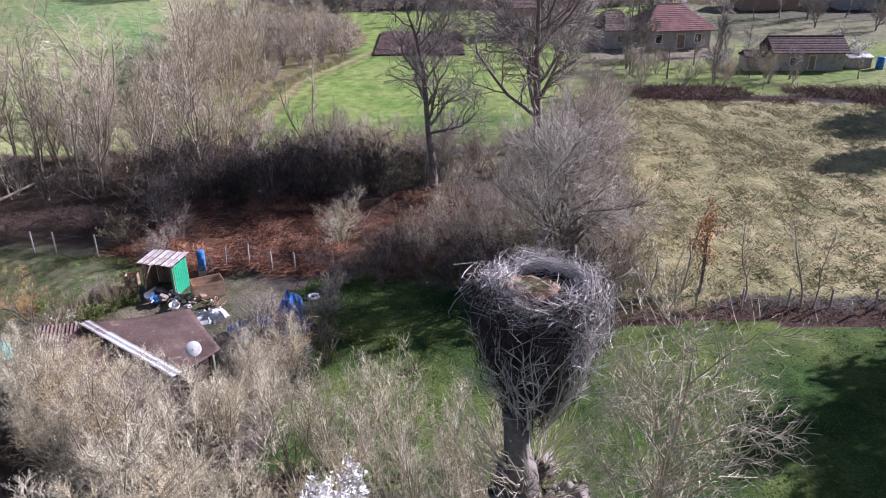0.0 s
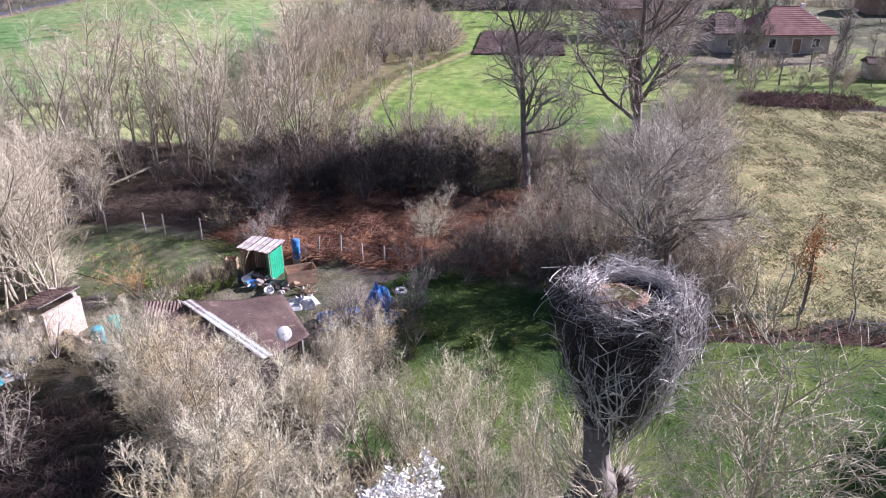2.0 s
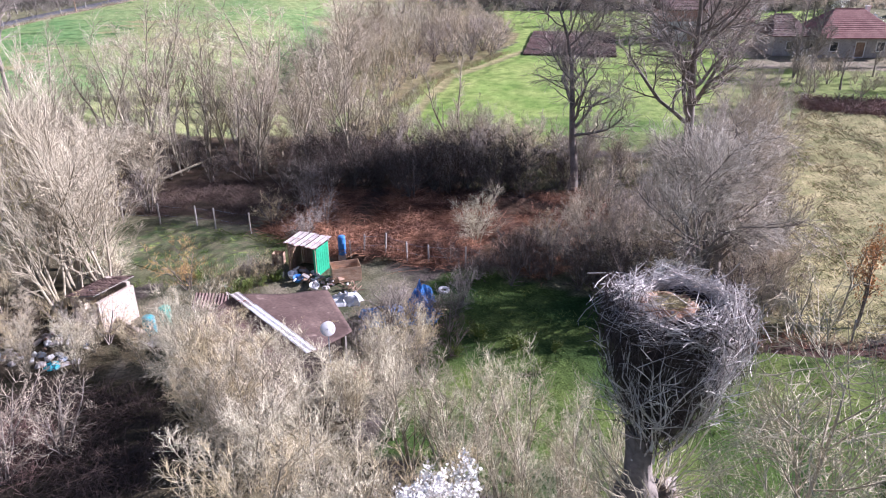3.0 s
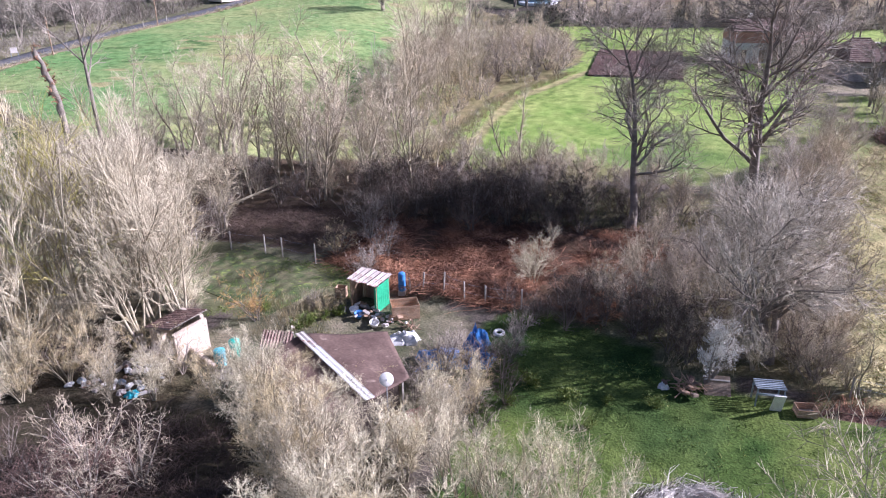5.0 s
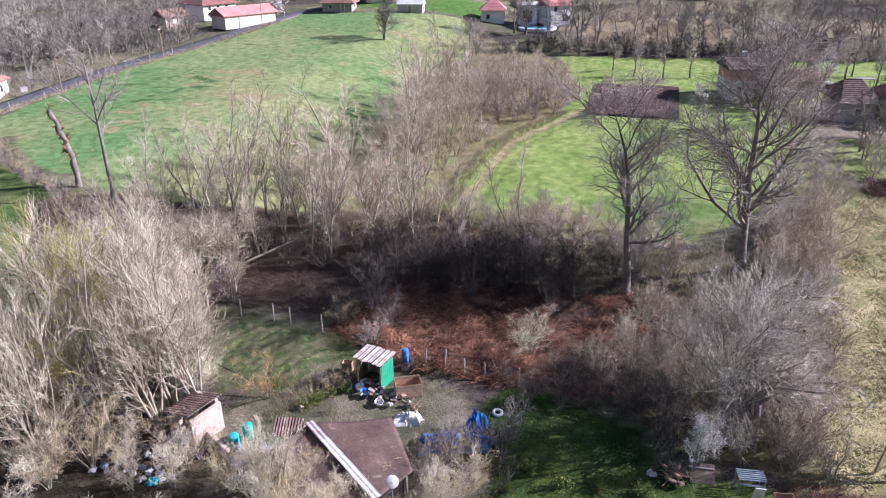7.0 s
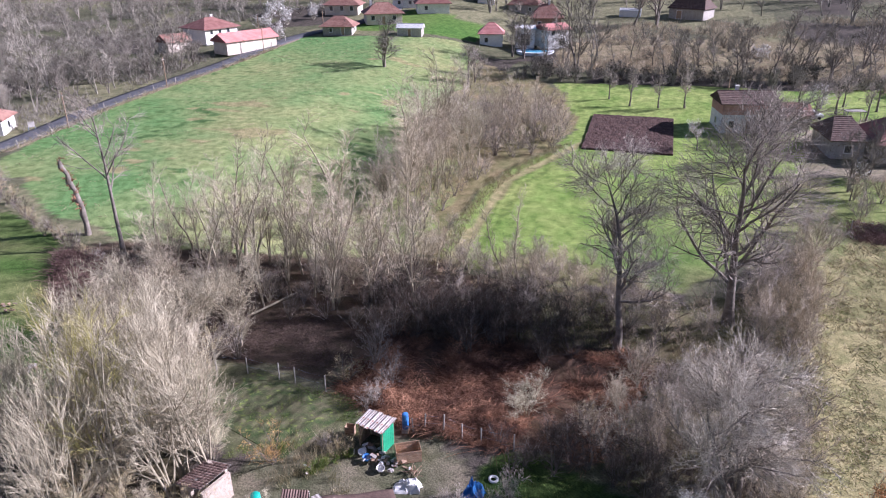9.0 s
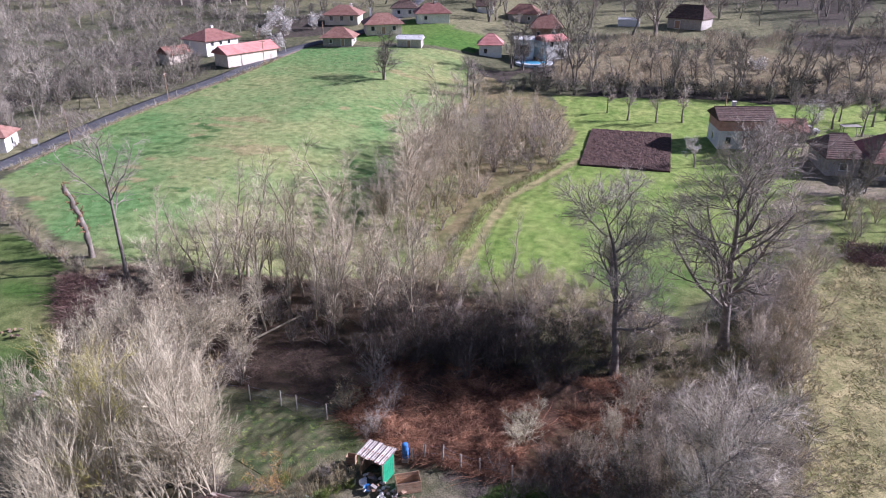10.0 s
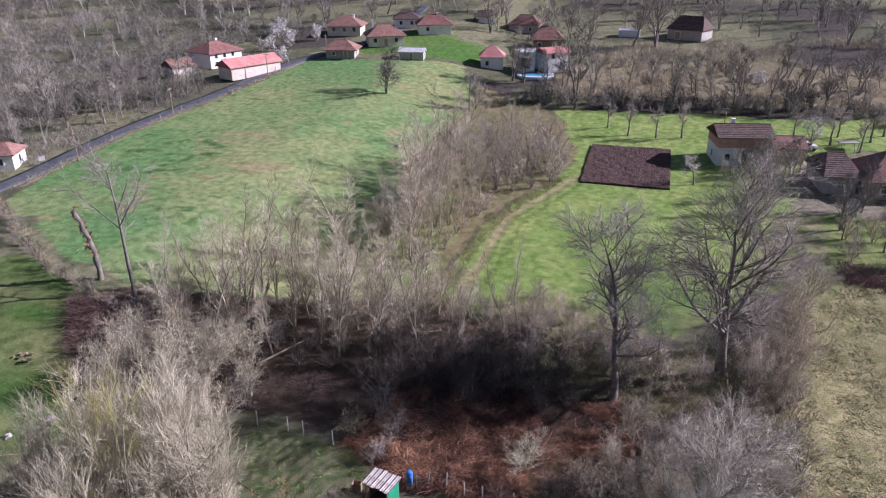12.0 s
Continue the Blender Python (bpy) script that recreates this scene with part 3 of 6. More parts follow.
FRONT = [tree_kind("thicket", 50 + k, 5.4, .036, M_BARK_PALE, tw, [
    (9, .12, .97, 33, .34, .04, .06, 5, .0095), (8, .1, 1, 40, .17, .04, .08, 3, .0075), (6, .1, 1, 42, .085, .03, .08, 2, .0065)], stems=6, spread=.27, split=True, K=7, sides=5, wob=.05, leaf=(bud, .024, M_BUD, .3))
    for k, (tw, bud) in enumerate(((M_TWIG_PALE, 1300), (M_TWIG_STRAW, 500), (M_TWIG_WHITE, 5200)))]
SHOOTS = [tree_kind("shoots", 60 + k, 6.6, .04, M_BARK_PALE, tw, [
    (8, .2, .97, 36, .26, .05, .05, 5, .009), (7, .15, 1, 40, .14, .03, .08, 3, .007), (4, .1, 1, 38, .08, .04, .1, 2, .006)], stems=5, spread=.19, split=True, K=7, sides=5, wob=.06)
    for k, tw in enumerate((M_TWIG_PALE, M_TWIG_WHITE))]
YOUNG = tree_kind("young_tree", 73, 9.2, .065, M_BARK_PALE, M_TWIG_PALE, [
    (16, .28, .96, 46, .33, .05, .05, 7, .010), (8, .15, 1, 44, .17, .03, .07, 4, .008), (6, .1, 1, 44, .09, .02, .09, 3, .0065), (2, .1, 1, 42, .05, .03, .1, 2, .0065)], stems=2, spread=.06, split=True, wob=.07)
BELT_T = [tree_kind("belt_tree", 80 + k, 10.5, .11, M_BARK_PALE, tw, [
    (10, .2, .97, 36, .30, .05, .10, 5, .02), (7, .15, 1, 38, .16, .05, .12, 3, .014), (5, .1, 1, 38, .09, .04, .1, 2, .012)], stems=st, spread=.14, K=7, sides=5, wob=.07)
    for k, (tw, st) in enumerate(((M_TWIG_PALE, 1), (M_TAN_TWIG, 2), (M_TAN_TWIG, 2), (M_TWIG_PALE, 2)))]
BRUSH = [tree_kind("brush", 85 + k, 5.2, .05, M_BARK_PALE, tw, [
    (8, .1, .97, 36, .40, .06, .12, 4, .015), (6, .1, 1, 40, .22, .05, .13, 3, .0115), (4, .1, 1, 40, .12, .04, .1, 2, .0105)], stems=6, spread=.3, K=6, sides=4, wob=.08)
    for k, tw in enumerate((M_TAN_TWIG, M_TWIG_GREY, M_TWIG_PALE, M_TWIG_GREY))]
SHRUB = [tree_kind("shrub", 90 + k, 3.2, .032, M_BARK, tw, [
    (6, .08, .96, 44, .42, .06, .14, 4, .011), (5, .1, 1, 44, .22, .06, .13, 2, .009), (4, .1, 1, 40, .125, .05, .1, 2, .008)], stems=6, spread=.5, leaf=lf, K=5, sides=4, wob=.09)
    for k, (tw, lf) in enumerate(((M_TWIG_DARK, None), (M_TWIG_GREY, None), (M_TWIG_DARK, (1700, .05, M_LEAF_DARK, .05)), (M_TWIG_STRAW, None), (M_TWIG_WHITE, None), (M_TAN_TWIG, None), (M_TWIG_DARK, (2600, .046, M_LEAF_DARK, .0)), (M_OSIER, None)))]
STALKS = tree_kind("stalks", 99, 3.2, .03, M_STRAW, M_TWIG_STRAW, [(6, .08, .96, 40, .3, .06, .14, 3, .012), (5, .1, 1, 40, .16, .06, .13, 2, .01)], stems=6, spread=.4, split=True, K=5, sides=4)
SHRUB_FAR = {k: tree_kind("shrub", 95 + k, 3.2, .035, M_BARK, tw, [
    (6, .08, .96, 44, .42, .06, .14, 3, .016), (8, .1, 1, 44, .24, .06, .13, 2, .016)], stems=5, spread=.5, K=4, sides=3, wob=.09) for k, tw in ((0, M_TWIG_DARK), (1, M_TWIG_GREY), (3, M_TWIG_STRAW), (5, M_TAN_TWIG))}
POPLAR = [tree_kind("slim_tree", 100 + k, 13, .13, M_BARK_PALE, M_TWIG_PALE, [
    (18, .22, .97, 38, .16, .12, .1, 5, .016), (6, .1, 1, 38, .075, .08, .12, 3, .011), (4, .1, 1, 35, .045, .05, .1, 2, .008)], stems=1, lean=.05) for k in range(2)]
CROSS = tree_kind("bare_tree", 110, 15.5, .20, M_BARK, M_TWIG_GREY, [
    (10, .42, .95, 50, .34, .10, .10, 6, .04), (6, .2, 1, 40, .14, .08, .14, 4, .02), (6, .2, 1, 36, .07, .05, .12, 3, .014), (4, .2, 1, 36, .045, .05, .1, 2, .010)], wob=.03)
FRUIT = [tree_kind("fruit_tree", 120 + k, 4.4, .13, M_BARK, tw, [
    (10, .35, .97, 55, .48, .06, .15, 5, .025), (7, .2, 1, 45, .22, .05, .15, 3, .018), (6, .2, 1, 40, .12, .04, .1, 2, .014)], leaf=lf)
    for k, (tw, lf) in enumerate(((M_TWIG_GREY, None), (M_TWIG_GREY, (900, .07, M_BLOSSOM, .3))))]
PLUM = tree_kind("plum_tree", 130, 6.2, .10, M_BARK, M_TWIG_GREY, [
    (10, .25, .97, 42, .34, .12, .13, 6, .01), (7, .15, 1, 40, .15, .1, .15, 4, .006), (5, .1, 1, 38, .08, .08, .12, 3, .004)], stems=3, spread=.14, leaf=(15000, .062, M_BLOSSOM, .2), split=True)
PLUM_SMALL = tree_kind("blossom_shrub", 131, 4.4, .06, M_BARK, M_TWIG_GREY, [
    (9, .2, .97, 40, .34, .10, .13, 5, .008), (6, .1, 1, 40, .16, .08, .15, 3, .005), (5, .1, 1, 38, .08, .06, .12, 2, .004)], stems=4, spread=.2, leaf=(6000, .05, M_BLOSSOM, .2), split=True)
FAR = [tree_kind("far_tree", 140 + k, 9, .13, M_BARK, M_FAR_TWIG, [
    (12, .18, .97, 42, .30, .08, .14, 4, .035), (8, .12, 1, 42, .17, .06, .15, 3, .024), (5, .12, 1, 40, .10, .05, .1, 2, .022)], stems=st, spread=.12, K=6, sides=5) for k, st in enumerate((1, 2, 3))]
FARBUSH = [tree_kind("far_bush", 150 + k, 3.4, .05, M_FAR_TWIG, M_FAR_TWIG, [
    (7, .08, .96, 45, .45, .05, .2, 3, .028), (7, .1, 1, 45, .24, .04, .2, 2, .02)], stems=6, spread=.45, leaf=lf, K=4, sides=3) for k, lf in enumerate((None, (420, .16, M_BLOSSOM, .3), (200, .2, M_LEAF_DARK, .05)))]
RUSTY = tree_kind("rusty_sapling", 160, 5.6, .05, M_BARK, M_TWIG_STRAW, [
    (12, .2, .96, 42, .26, .08, .12, 5, .007), (6, .1, 1, 40, .11, .06, .14, 2, .004)], stems=2, spread=.08, leaf=(1300, .075, M_LEAF_ORANGE, .2), split=True)
WEEDS = tree_kind("weeds", 190, .9, .02, M_GRASS, M_GRASS, [(7, .1, .95, 50, .5, 0, .2, 3, .008)], stems=9, spread=.7, K=4, sides=3, leaf=(420, .055, M_LEAF_GREEN, 0))
SHADE = tree_kind("shade_tree", 195, 13, .3, M_BARK, M_TWIG_GREY, [
    (14, .12, .97, 50, .32, .06, .14, 5, .03), (8, .12, 1, 45, .16, .05, .15, 3, .02), (2, .1, 1, 40, .09, .04, .1, 2, .012)], leaf=(5200, .28, M_LEAF_DARK, .1))

turn = random.Random(5)


def spot(poly, count, gap, seed, avoid=()):
    """Scattered places inside a stretch of the plan, at least gap apart."""
    rs = np.random.default_rng(seed)
    p = np.array(poly)
    lo, hi = p.min(0), p.max(0)
    got = []
    for _ in range(count * 60):
        q = lo + rs.random(2) * (hi - lo)
        if not inside(poly, np.array([q[0]]), np.array([q[1]]))[0]:
            continue
        if any((q[0] - a) ** 2 + (q[1] - b) ** 2 < gap * gap for a, b in got) or any((q[0] - a) ** 2 + (q[1] - b) ** 2 < r * r for a, b, r in avoid):
            continue
        got.append((float(q[0]), float(q[1])))
        if len(got) == count:
            break
    return got


# single trees
plant("oak_tree", OAK_A, -.6, 54.6, 1.0, 20, "tall bare oak with a dark forked trunk", "tree", squash=1.2)
plant("oak_tree", OAK_B, 9.0, 61.5, 1.0, 75, "large spreading bare oak at the meadow's edge", "tree", squash=1.22)
plant("willow_tree", WILLOW, 7.8, 37.0, 1.0, 150, "broad grey bare willow with many leaning stems", "tree")
plant("poplar_tree", CROSS, -51.3, 54.6, 1.08, 40, "tall pale bare tree with a few high limbs", "tree")
plant("ash_tree", POPLAR[0], -41.3, 61.6, 1.15, 0, "slim straight bare tree behind the thicket", "tree", "slim trees")
plant("ash_tree", POPLAR[1], -43.2, 62.0, 1.05, 90, "slim straight bare tree behind the thicket", "tree", "slim trees", tilt=8)
plant("ash_tree", POPLAR[1], -11.2, 64.5, .8, 200, "slim bare sapling at the meadow's edge", "tree", "slim trees")
plant("ash_tree", POPLAR[0], -12.6, 63.5, .7, 120, "slim bare sapling at the meadow's edge", "tree", "slim trees")
for k, (x, y, s) in enumerate(((-39.0, 60.2, .95), (-36.4, 61.4, 1.0), (-45.6, 58.4, .85), (-33.0, 63.4, .9), (-30.4, 61.8, 1.05), (-27.2, 64.6, .85), (-24.6, 62.6, .95), (-47.6, 56.2, .8), (-21.4, 60.4, .8), (-34.6, 58.4, .8))):
    plant("ash_tree", POPLAR[k % 2], x, y, s, k * 77, "slim pale bare tree among the belt thicket", "tree", "slim trees", tilt=turn.uniform(-4, 4))
plant("field_tree", FAR[2], -54.6, 140.2, .95, 0, "round bare fruit tree alone on the meadow", "tree", squash=1.6)
plant("willow_tree", YOUNG, 5.2, 14.2, 1.2, 0, "pale young bare tree with open forked crown", "tree")
plant("plum_tree", PLUM, -2.65, 14.2, .89, 30, "plum tree in full white blossom", "tree", leafname="blossom")
plant("plum_tree", PLUM_SMALL, 4.5, 33.6, .8, 60, "small plum in white blossom beside the junk heap", "tree", leafname="blossom")

for k, (x, y, s) in enumerate(((-27.2, 30.2, 1.0), (-30.2, 31.2, 1.0), (-29.3, 26.8, .95), (-25.7, 30.9, .82), (-32.8, 28.2, .98), (-28.2, 32.8, .85), (-34.8, 32.8, .92), (-26.8, 28.4, .8), (-36.5, 28.2, .82), (-32.6, 24.8, .85), (-35.4, 26.4, .85), (-30.2, 23.4, .75), (-31.4, 34.6, .8))):
    plant("alder_tree", CLUMP[1 if k == 2 else k % 2 * 2], x, y, s, turn.uniform(0, 360), ("pale bare alder crowded among others", "bare alder with yellow-green lichen on its stems")[k == 2], "tree", "alder clump")

for k, (x, y, s) in enumerate(((-8.9, 18.6, .95), (-11.2, 19.8, 1.0), (-14.2, 22.6, .9), (-16.9, 24.6, .85), (-10.6, 17.4, .9), (-12.6, 19.6, .85), (-9.5, 15.0, 1.0), (-6.6, 16.6, .9), (-13.0, 24.8, .62), (-16.2, 26.0, .55), (-19.8, 25.0, .6), (-6.0, 13.0, .95), (-23.2, 24.6, .55), (-10.6, 22.2, .78), (-12.6, 21.4, .85), (-8.6, 22.6, .7), (-13.4, 22.9, .72), (-7.4, 25.0, .6), (-15.8, 24.6, .7), (-18.3, 25.9, .7), (-19.4, 26.9, .55), (-17.4, 26.6, .5), (-14.2, 20.6, .75), (-16.2, 22.6, .6))):
    plant("thicket_shrub", FRONT[(2, 0, 1, 2)[k % 4]], x, y, s, turn.uniform(0, 360), ("pale leafless shrub with dense fine twigs", "straw-coloured leafless shrub with dense twigs")[k % 4 == 2], "shrub", "thicket by the sheds")
for k, (x, y, s) in enumerate(((-3.6, 19.4, .98), (-1.4, 21.4, .92), (-5.6, 20.8, .85), (.6, 18.6, .95), (2.2, 15.8, .85), (-6.8, 22.6, .7), (.8, 14.2, .9), (1.9, 20.4, .7), (7.4, 17.5, .62), (-3.0, 22.2, .75), (-6.4, 14.6, .9), (-2.6, 17.6, .85), (-.6, 16.6, .8), (-3.4, 15.4, .8), (.2, 20.4, .75), (-4.6, 21.8, .75), (-2.0, 19.6, .85), (-1.2, 18.0, .8), (1.6, 17.4, .75))):
    plant("pollard_shoots", SHOOTS[k % 2], x, y, s, turn.uniform(0, 360), "clump of upright pale willow shoots", "shrub", "willow shoots")

for k, (x, y, s) in enumerate(((-9.3, 24.0, .55), (-8.2, 25.6, .5), (-7.4, 27.4, .5), (.6, 17.0, .7), (-4.4, 17.4, .75), (-25.2, 23.8, .5), (-26.8, 25.2, .45), (-23.4, 26.2, .45), (-29.8, 22.6, .6))):
    plant("thicket_shrub", FRONT[(1, 0)[k % 2]], x, y, s, turn.uniform(0, 360), "straw-coloured leafless shrub with dense twigs", "shrub", "thicket by the sheds")
for k, (x, y, q) in enumerate(((-28.6, 24.6, .75), (-31.4, 25.2, .85), (-33.8, 26.6, .8), (-30.2, 22.8, .65), (-35.6, 25.8, .7), (-32.6, 23.2, .6), (-27.0, 26.2, .5), (-30.6, 28.4, .7), (-34.4, 29.8, .75), (-37.4, 30.4, .8), (-28.0, 34.2, .6), (-26.6, 32.6, .55))):
    plant("thicket_shrub", FRONT[(1, 1, 0, 2)[k % 4]], x, y, q, turn.uniform(0, 360), "olive-straw leafless shrub under the alders", "shrub", "clump scrub", squash=1.15)
# These dark masses stand in for deep shade among the brambles.
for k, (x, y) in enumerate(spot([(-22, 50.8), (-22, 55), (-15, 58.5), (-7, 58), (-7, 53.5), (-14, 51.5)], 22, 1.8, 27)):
    plant("ivy_thicket", SHRUB[(6, 0, 2, 0)[k % 4]], x, y, turn.uniform(.8, 1.3), turn.uniform(0, 360), "dense ivy-covered shrub, coloured dark for its shade", "shrub", "undergrowth")
for k, (x, y) in enumerate(spot([(-45, 42), (-47, 50), (-38, 53), (-31, 47), (-35, 40)], 15, 2.4, 52)):
    plant("brush_shrub", BRUSH[(2, 0, 2)[k % 3]], x, y, turn.uniform(.75, 1.25), turn.uniform(0, 360), "tall pale leafless brush behind the alders", "shrub", "alder brush")
# belt of thin trees along the stream
for k, (x, y) in enumerate(spot([(-44, 50), (-48, 57), (-42, 61), (-30, 64), (-22, 66), (-16, 63), (-18, 57), (-34, 52)], 36, 2.0, 21)):
    plant("belt_tree", BELT_T[k % 4], x, y, turn.uniform(.55, 1.15), turn.uniform(0, 360), "thin bare tree in the belt along the stream", "tree", "belt trees", tilt=turn.uniform(-6, 6))
for k, (x, y) in enumerate(spot([(-46, 53), (-46, 59), (-36, 64), (-20, 68), (-8, 66), (2, 63), (8, 58), (4, 54), (-4, 56), (-20, 57), (-36, 53)], 26, 2.7, 35, [(-.6, 54.6, 2)])):
    plant("brush_shrub", BRUSH[(0, 1, 2, 3)[k % 4] if x < -18 else (1, 3, 0)[k % 3]], x, y, turn.uniform(.55, 1.0), turn.uniform(0, 360), "tall leafless brush with a haze of fine twigs", "shrub", "belt brush")
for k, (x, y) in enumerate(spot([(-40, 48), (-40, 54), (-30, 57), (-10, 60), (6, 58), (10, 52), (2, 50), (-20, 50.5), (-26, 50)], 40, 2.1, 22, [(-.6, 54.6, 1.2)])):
    # The dark-leaved kinds carry the belt's deep shade in their colour.
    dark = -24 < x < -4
    plant("shrub", SHRUB[(2, 6)[k % 2] if dark else (0, 1, 2)[k % 3]], x, y, turn.uniform(.8, 1.3) if dark else turn.uniform(.6, 1.0), turn.uniform(0, 360), "tangled ivy shrub, coloured dark for shade under the belt" if dark else "tangled brown leafless shrub", "shrub", "undergrowth")
for k, (x, y) in enumerate(spot([(3.5, 34.6), (2, 42), (3, 50), (12, 56), (12.5, 44), (10.5, 35.6)], 34, 1.35, 23, [(7.8, 37, .8), (6.2, 34.6, 1.2), (8.4, 34.4, 1.0)])):
    plant("shrub", SHRUB[(1, 5, 1, 0, 5)[k % 5]], x, y, turn.uniform(.7, 1.25), turn.uniform(0, 360), "grey leafless shrub round the willow", "shrub", "willow scrub")
for k, (x, y) in enumerate(spot([(-43, 36), (-50, 50), (-40, 50), (-30, 45), (-34, 38)], 18, 2.0, 24)):
    plant("shrub", SHRUB_FAR[(3, 1, 0)[k % 3]], x, y, turn.uniform(.6, 1.3), turn.uniform(0, 360), "leafless shrub at the garden's edge", "shrub", "garden scrub")
# Dark shrubs along the lawn's far edge are added to stand for shade.
for x, y, s, v in ((-17.6, 44.2, 1.0, 1), (-19.8, 46.0, 1.2, 1), (-21.4, 43.4, .9, 3), (-18.2, 41.4, .8, 1), (-1.6, 43.2, .8, 3), (-6.2, 34.2, .8, 1), (-9.2, 30.2, .95, 1), (-7.2, 29.4, .8, 3), (-10.2, 28.4, .8, 1), (-3.6, 37.6, .7, 0), (.8, 38.8, .9, 0), (2.4, 37.0, .8, 0), (-6.4, 36.9, .6, 0), (-12.0, 27.2, .75, 3), (-7.8, 39.6, .7, 0), (-5.0, 38.8, .6, 0), (-2.6, 39.4, .8, 0), (-.6, 40.6, .9, 5), (1.6, 40.6, 1.0, 5), (-3.8, 40.6, .7, 0), (.4, 37.9, .7, 2), (2.6, 38.6, .9, 2), (3.4, 35.9, .7, 0), (-29.4, 20.0, .8, 5), (-26.6, 18.6, .7, 0)):
    plant("shrub", SHRUB[v], x, y, s, turn.uniform(0, 360), ("tangled dark bramble shrub in shade", "grey leafless shrub beside the yard", "dark ivy-covered shrub added for shade by the lawn", "pale dry bush with fine twigs", "cream-coloured dry bush among bracken", "tan leafless bush with fine twigs")[v], "shrub", "yard scrub")
for k, (x, y, s) in enumerate(((-8.6, 26.6, .46), (-8.0, 28.0, .44), (-8.6, 25.2, .45), (-7.2, 29.3, .45), (-8.9, 23.4, .5), (-7.6, 26.2, .5), (-8.9, 27.4, .5), (-11.2, 22.8, .5))):
    plant("pollard_shoots", SHOOTS[(1, 1, 0)[k % 3]], x, y, s, k * 47, "upright pinkish-grey shoots against the outbuilding", "shrub", "yard shoots", squash=1.2)
# The ivy-covered ones stand in for the lawn's shadowed far strip.
for x, y, s, v in ((-9.6, 31.5, .75, 1), (-8.3, 32.1, .7, 1), (-8.9, 30.8, .62, 3), (-10.5, 30.7, .5, 3), (-7.2, 32.6, .6, 1), (-7.0, 30.2, .75, 0), (-6.2, 31.6, .65, 0), (-6.9, 28.4, .7, 1), (-5.7, 29.5, .55, 0), (-6.1, 33.2, .55, 1), (-6.4, 26.6, .7, 0), (-5.6, 37.9, .6, 2), (-3.6, 38.4, .6, 2), (-1.4, 38.8, .7, 2), (.6, 39.4, .7, 2), (2.3, 39.6, .8, 2), (3.0, 37.8, .7, 2), (1.3, 37.9, .6, 2), (-23.2, 27.0, .8, 3), (-25.8, 27.2, .85, 3), (-24.4, 26.6, .7, 1), (-3.0, 40.2, .8, 2), (-1.4, 41.4, .9, 5), (-4.4, 41.0, .7, 2), (.4, 42.2, .9, 5), (-2.2, 42.8, .8, 5), (1.6, 43.6, .9, 5), (-22.7, 19.2, 1.1, 5), (-19.8, 19.2, 1.0, 5), (-23.8, 17.6, .9, 0), (-21.0, 17.3, .9, 5), (-24.8, 20.2, .8, 0), (-18.4, 40.6, .6, 1), (-17.9, 35.6, .5, 3), (-18.8, 36.0, .5, 3), (-19.4, 35.2, .5, 1), (-18.2, 34.8, .45, 3)):
    plant("shrub", SHRUB[v], x, y, s, turn.uniform(0, 360), {0: "tangled dark bramble shrub in shade", 2: "dark ivy-covered shrub added for shade by the lawn", 1: "grey leafless shrub beside the yard", 3: "pale dry bush with fine twigs", 5: "tan leafless bush with fine twigs"}[v], "shrub", "yard scrub")
for k, (x, y) in enumerate(spot([(-1, 43.5), (0, 49.5), (6, 51), (9, 46), (4, 41.5)], 13, 1.9, 39)):
    plant("brush_shrub", BRUSH[(1, 0)[k % 2]], x, y, turn.uniform(.45, .8), turn.uniform(0, 360), "grey leafless brush beside the willow", "shrub", "willow brush")
for k, (x, y, q) in enumerate(((5.4, 35.7, .5), (6.8, 36.0, .55), (8.8, 36.1, .55), (9.9, 35.5, .5), (10.8, 36.6, .6), (11.6, 38.6, .65), (10.2, 40.2, .6), (12.2, 41.0, .55), (8.4, 39.2, .6), (11.4, 35.4, .4))):
    plant("brush_shrub", BRUSH[(1, 2, 0)[k % 3]], x, y, q, k * 63, "pale leafless brush at the willow's foot", "shrub", "willow brush")
plant("pale_bush", FRONT[2], -6.5, 43.2, .66, 0, "cream-coloured dry bush among the bracken", "shrub", squash=1.25)
plant("elder_shrub", RUSTY, 15.0, 36.2, 1.0, 0, "sapling that keeps its orange dry leaves", "tree")
for x, y, s, r in ((14.2, 36.6, .62, 0), (17.4, 35.4, .55, 70), (20.4, 34.9, .62, 140), (21.0, 34.7, .5, 10), (11.9, 35.2, .5, 220)):
    plant("sapling", POPLAR[int(r) % 2], x, y, s * .75, r, "thin bare sapling on the field boundary", "tree", "boundary saplings", tilt=4)

for k, (x, y) in enumerate(spot([(-8, 56), (-9, 64), (2, 63), (8, 66), (13, 72), (15, 64), (11, 56), (3, 55)], 26, 1.6, 28, [(-.6, 54.6, 1), (9, 61.5, 1)])):
    plant("shrub", SHRUB_FAR[(5, 1, 0)[k % 3]], x, y, turn.uniform(.45, .9), turn.uniform(0, 360), "brown leafless shrub under the oaks", "shrub", "oak scrub")
for k, (x, y) in enumerate(((-27.5, 26.4), (-31, 26), (-33.4, 29.6), (-25.6, 30.6), (-29.4, 33.4), (-30.6, 24.2))):
    plant("shrub", SHRUB[0], x, y, turn.uniform(.6, .9), k * 61, "dark bramble under the alder clump", "shrub", "clump scrub")
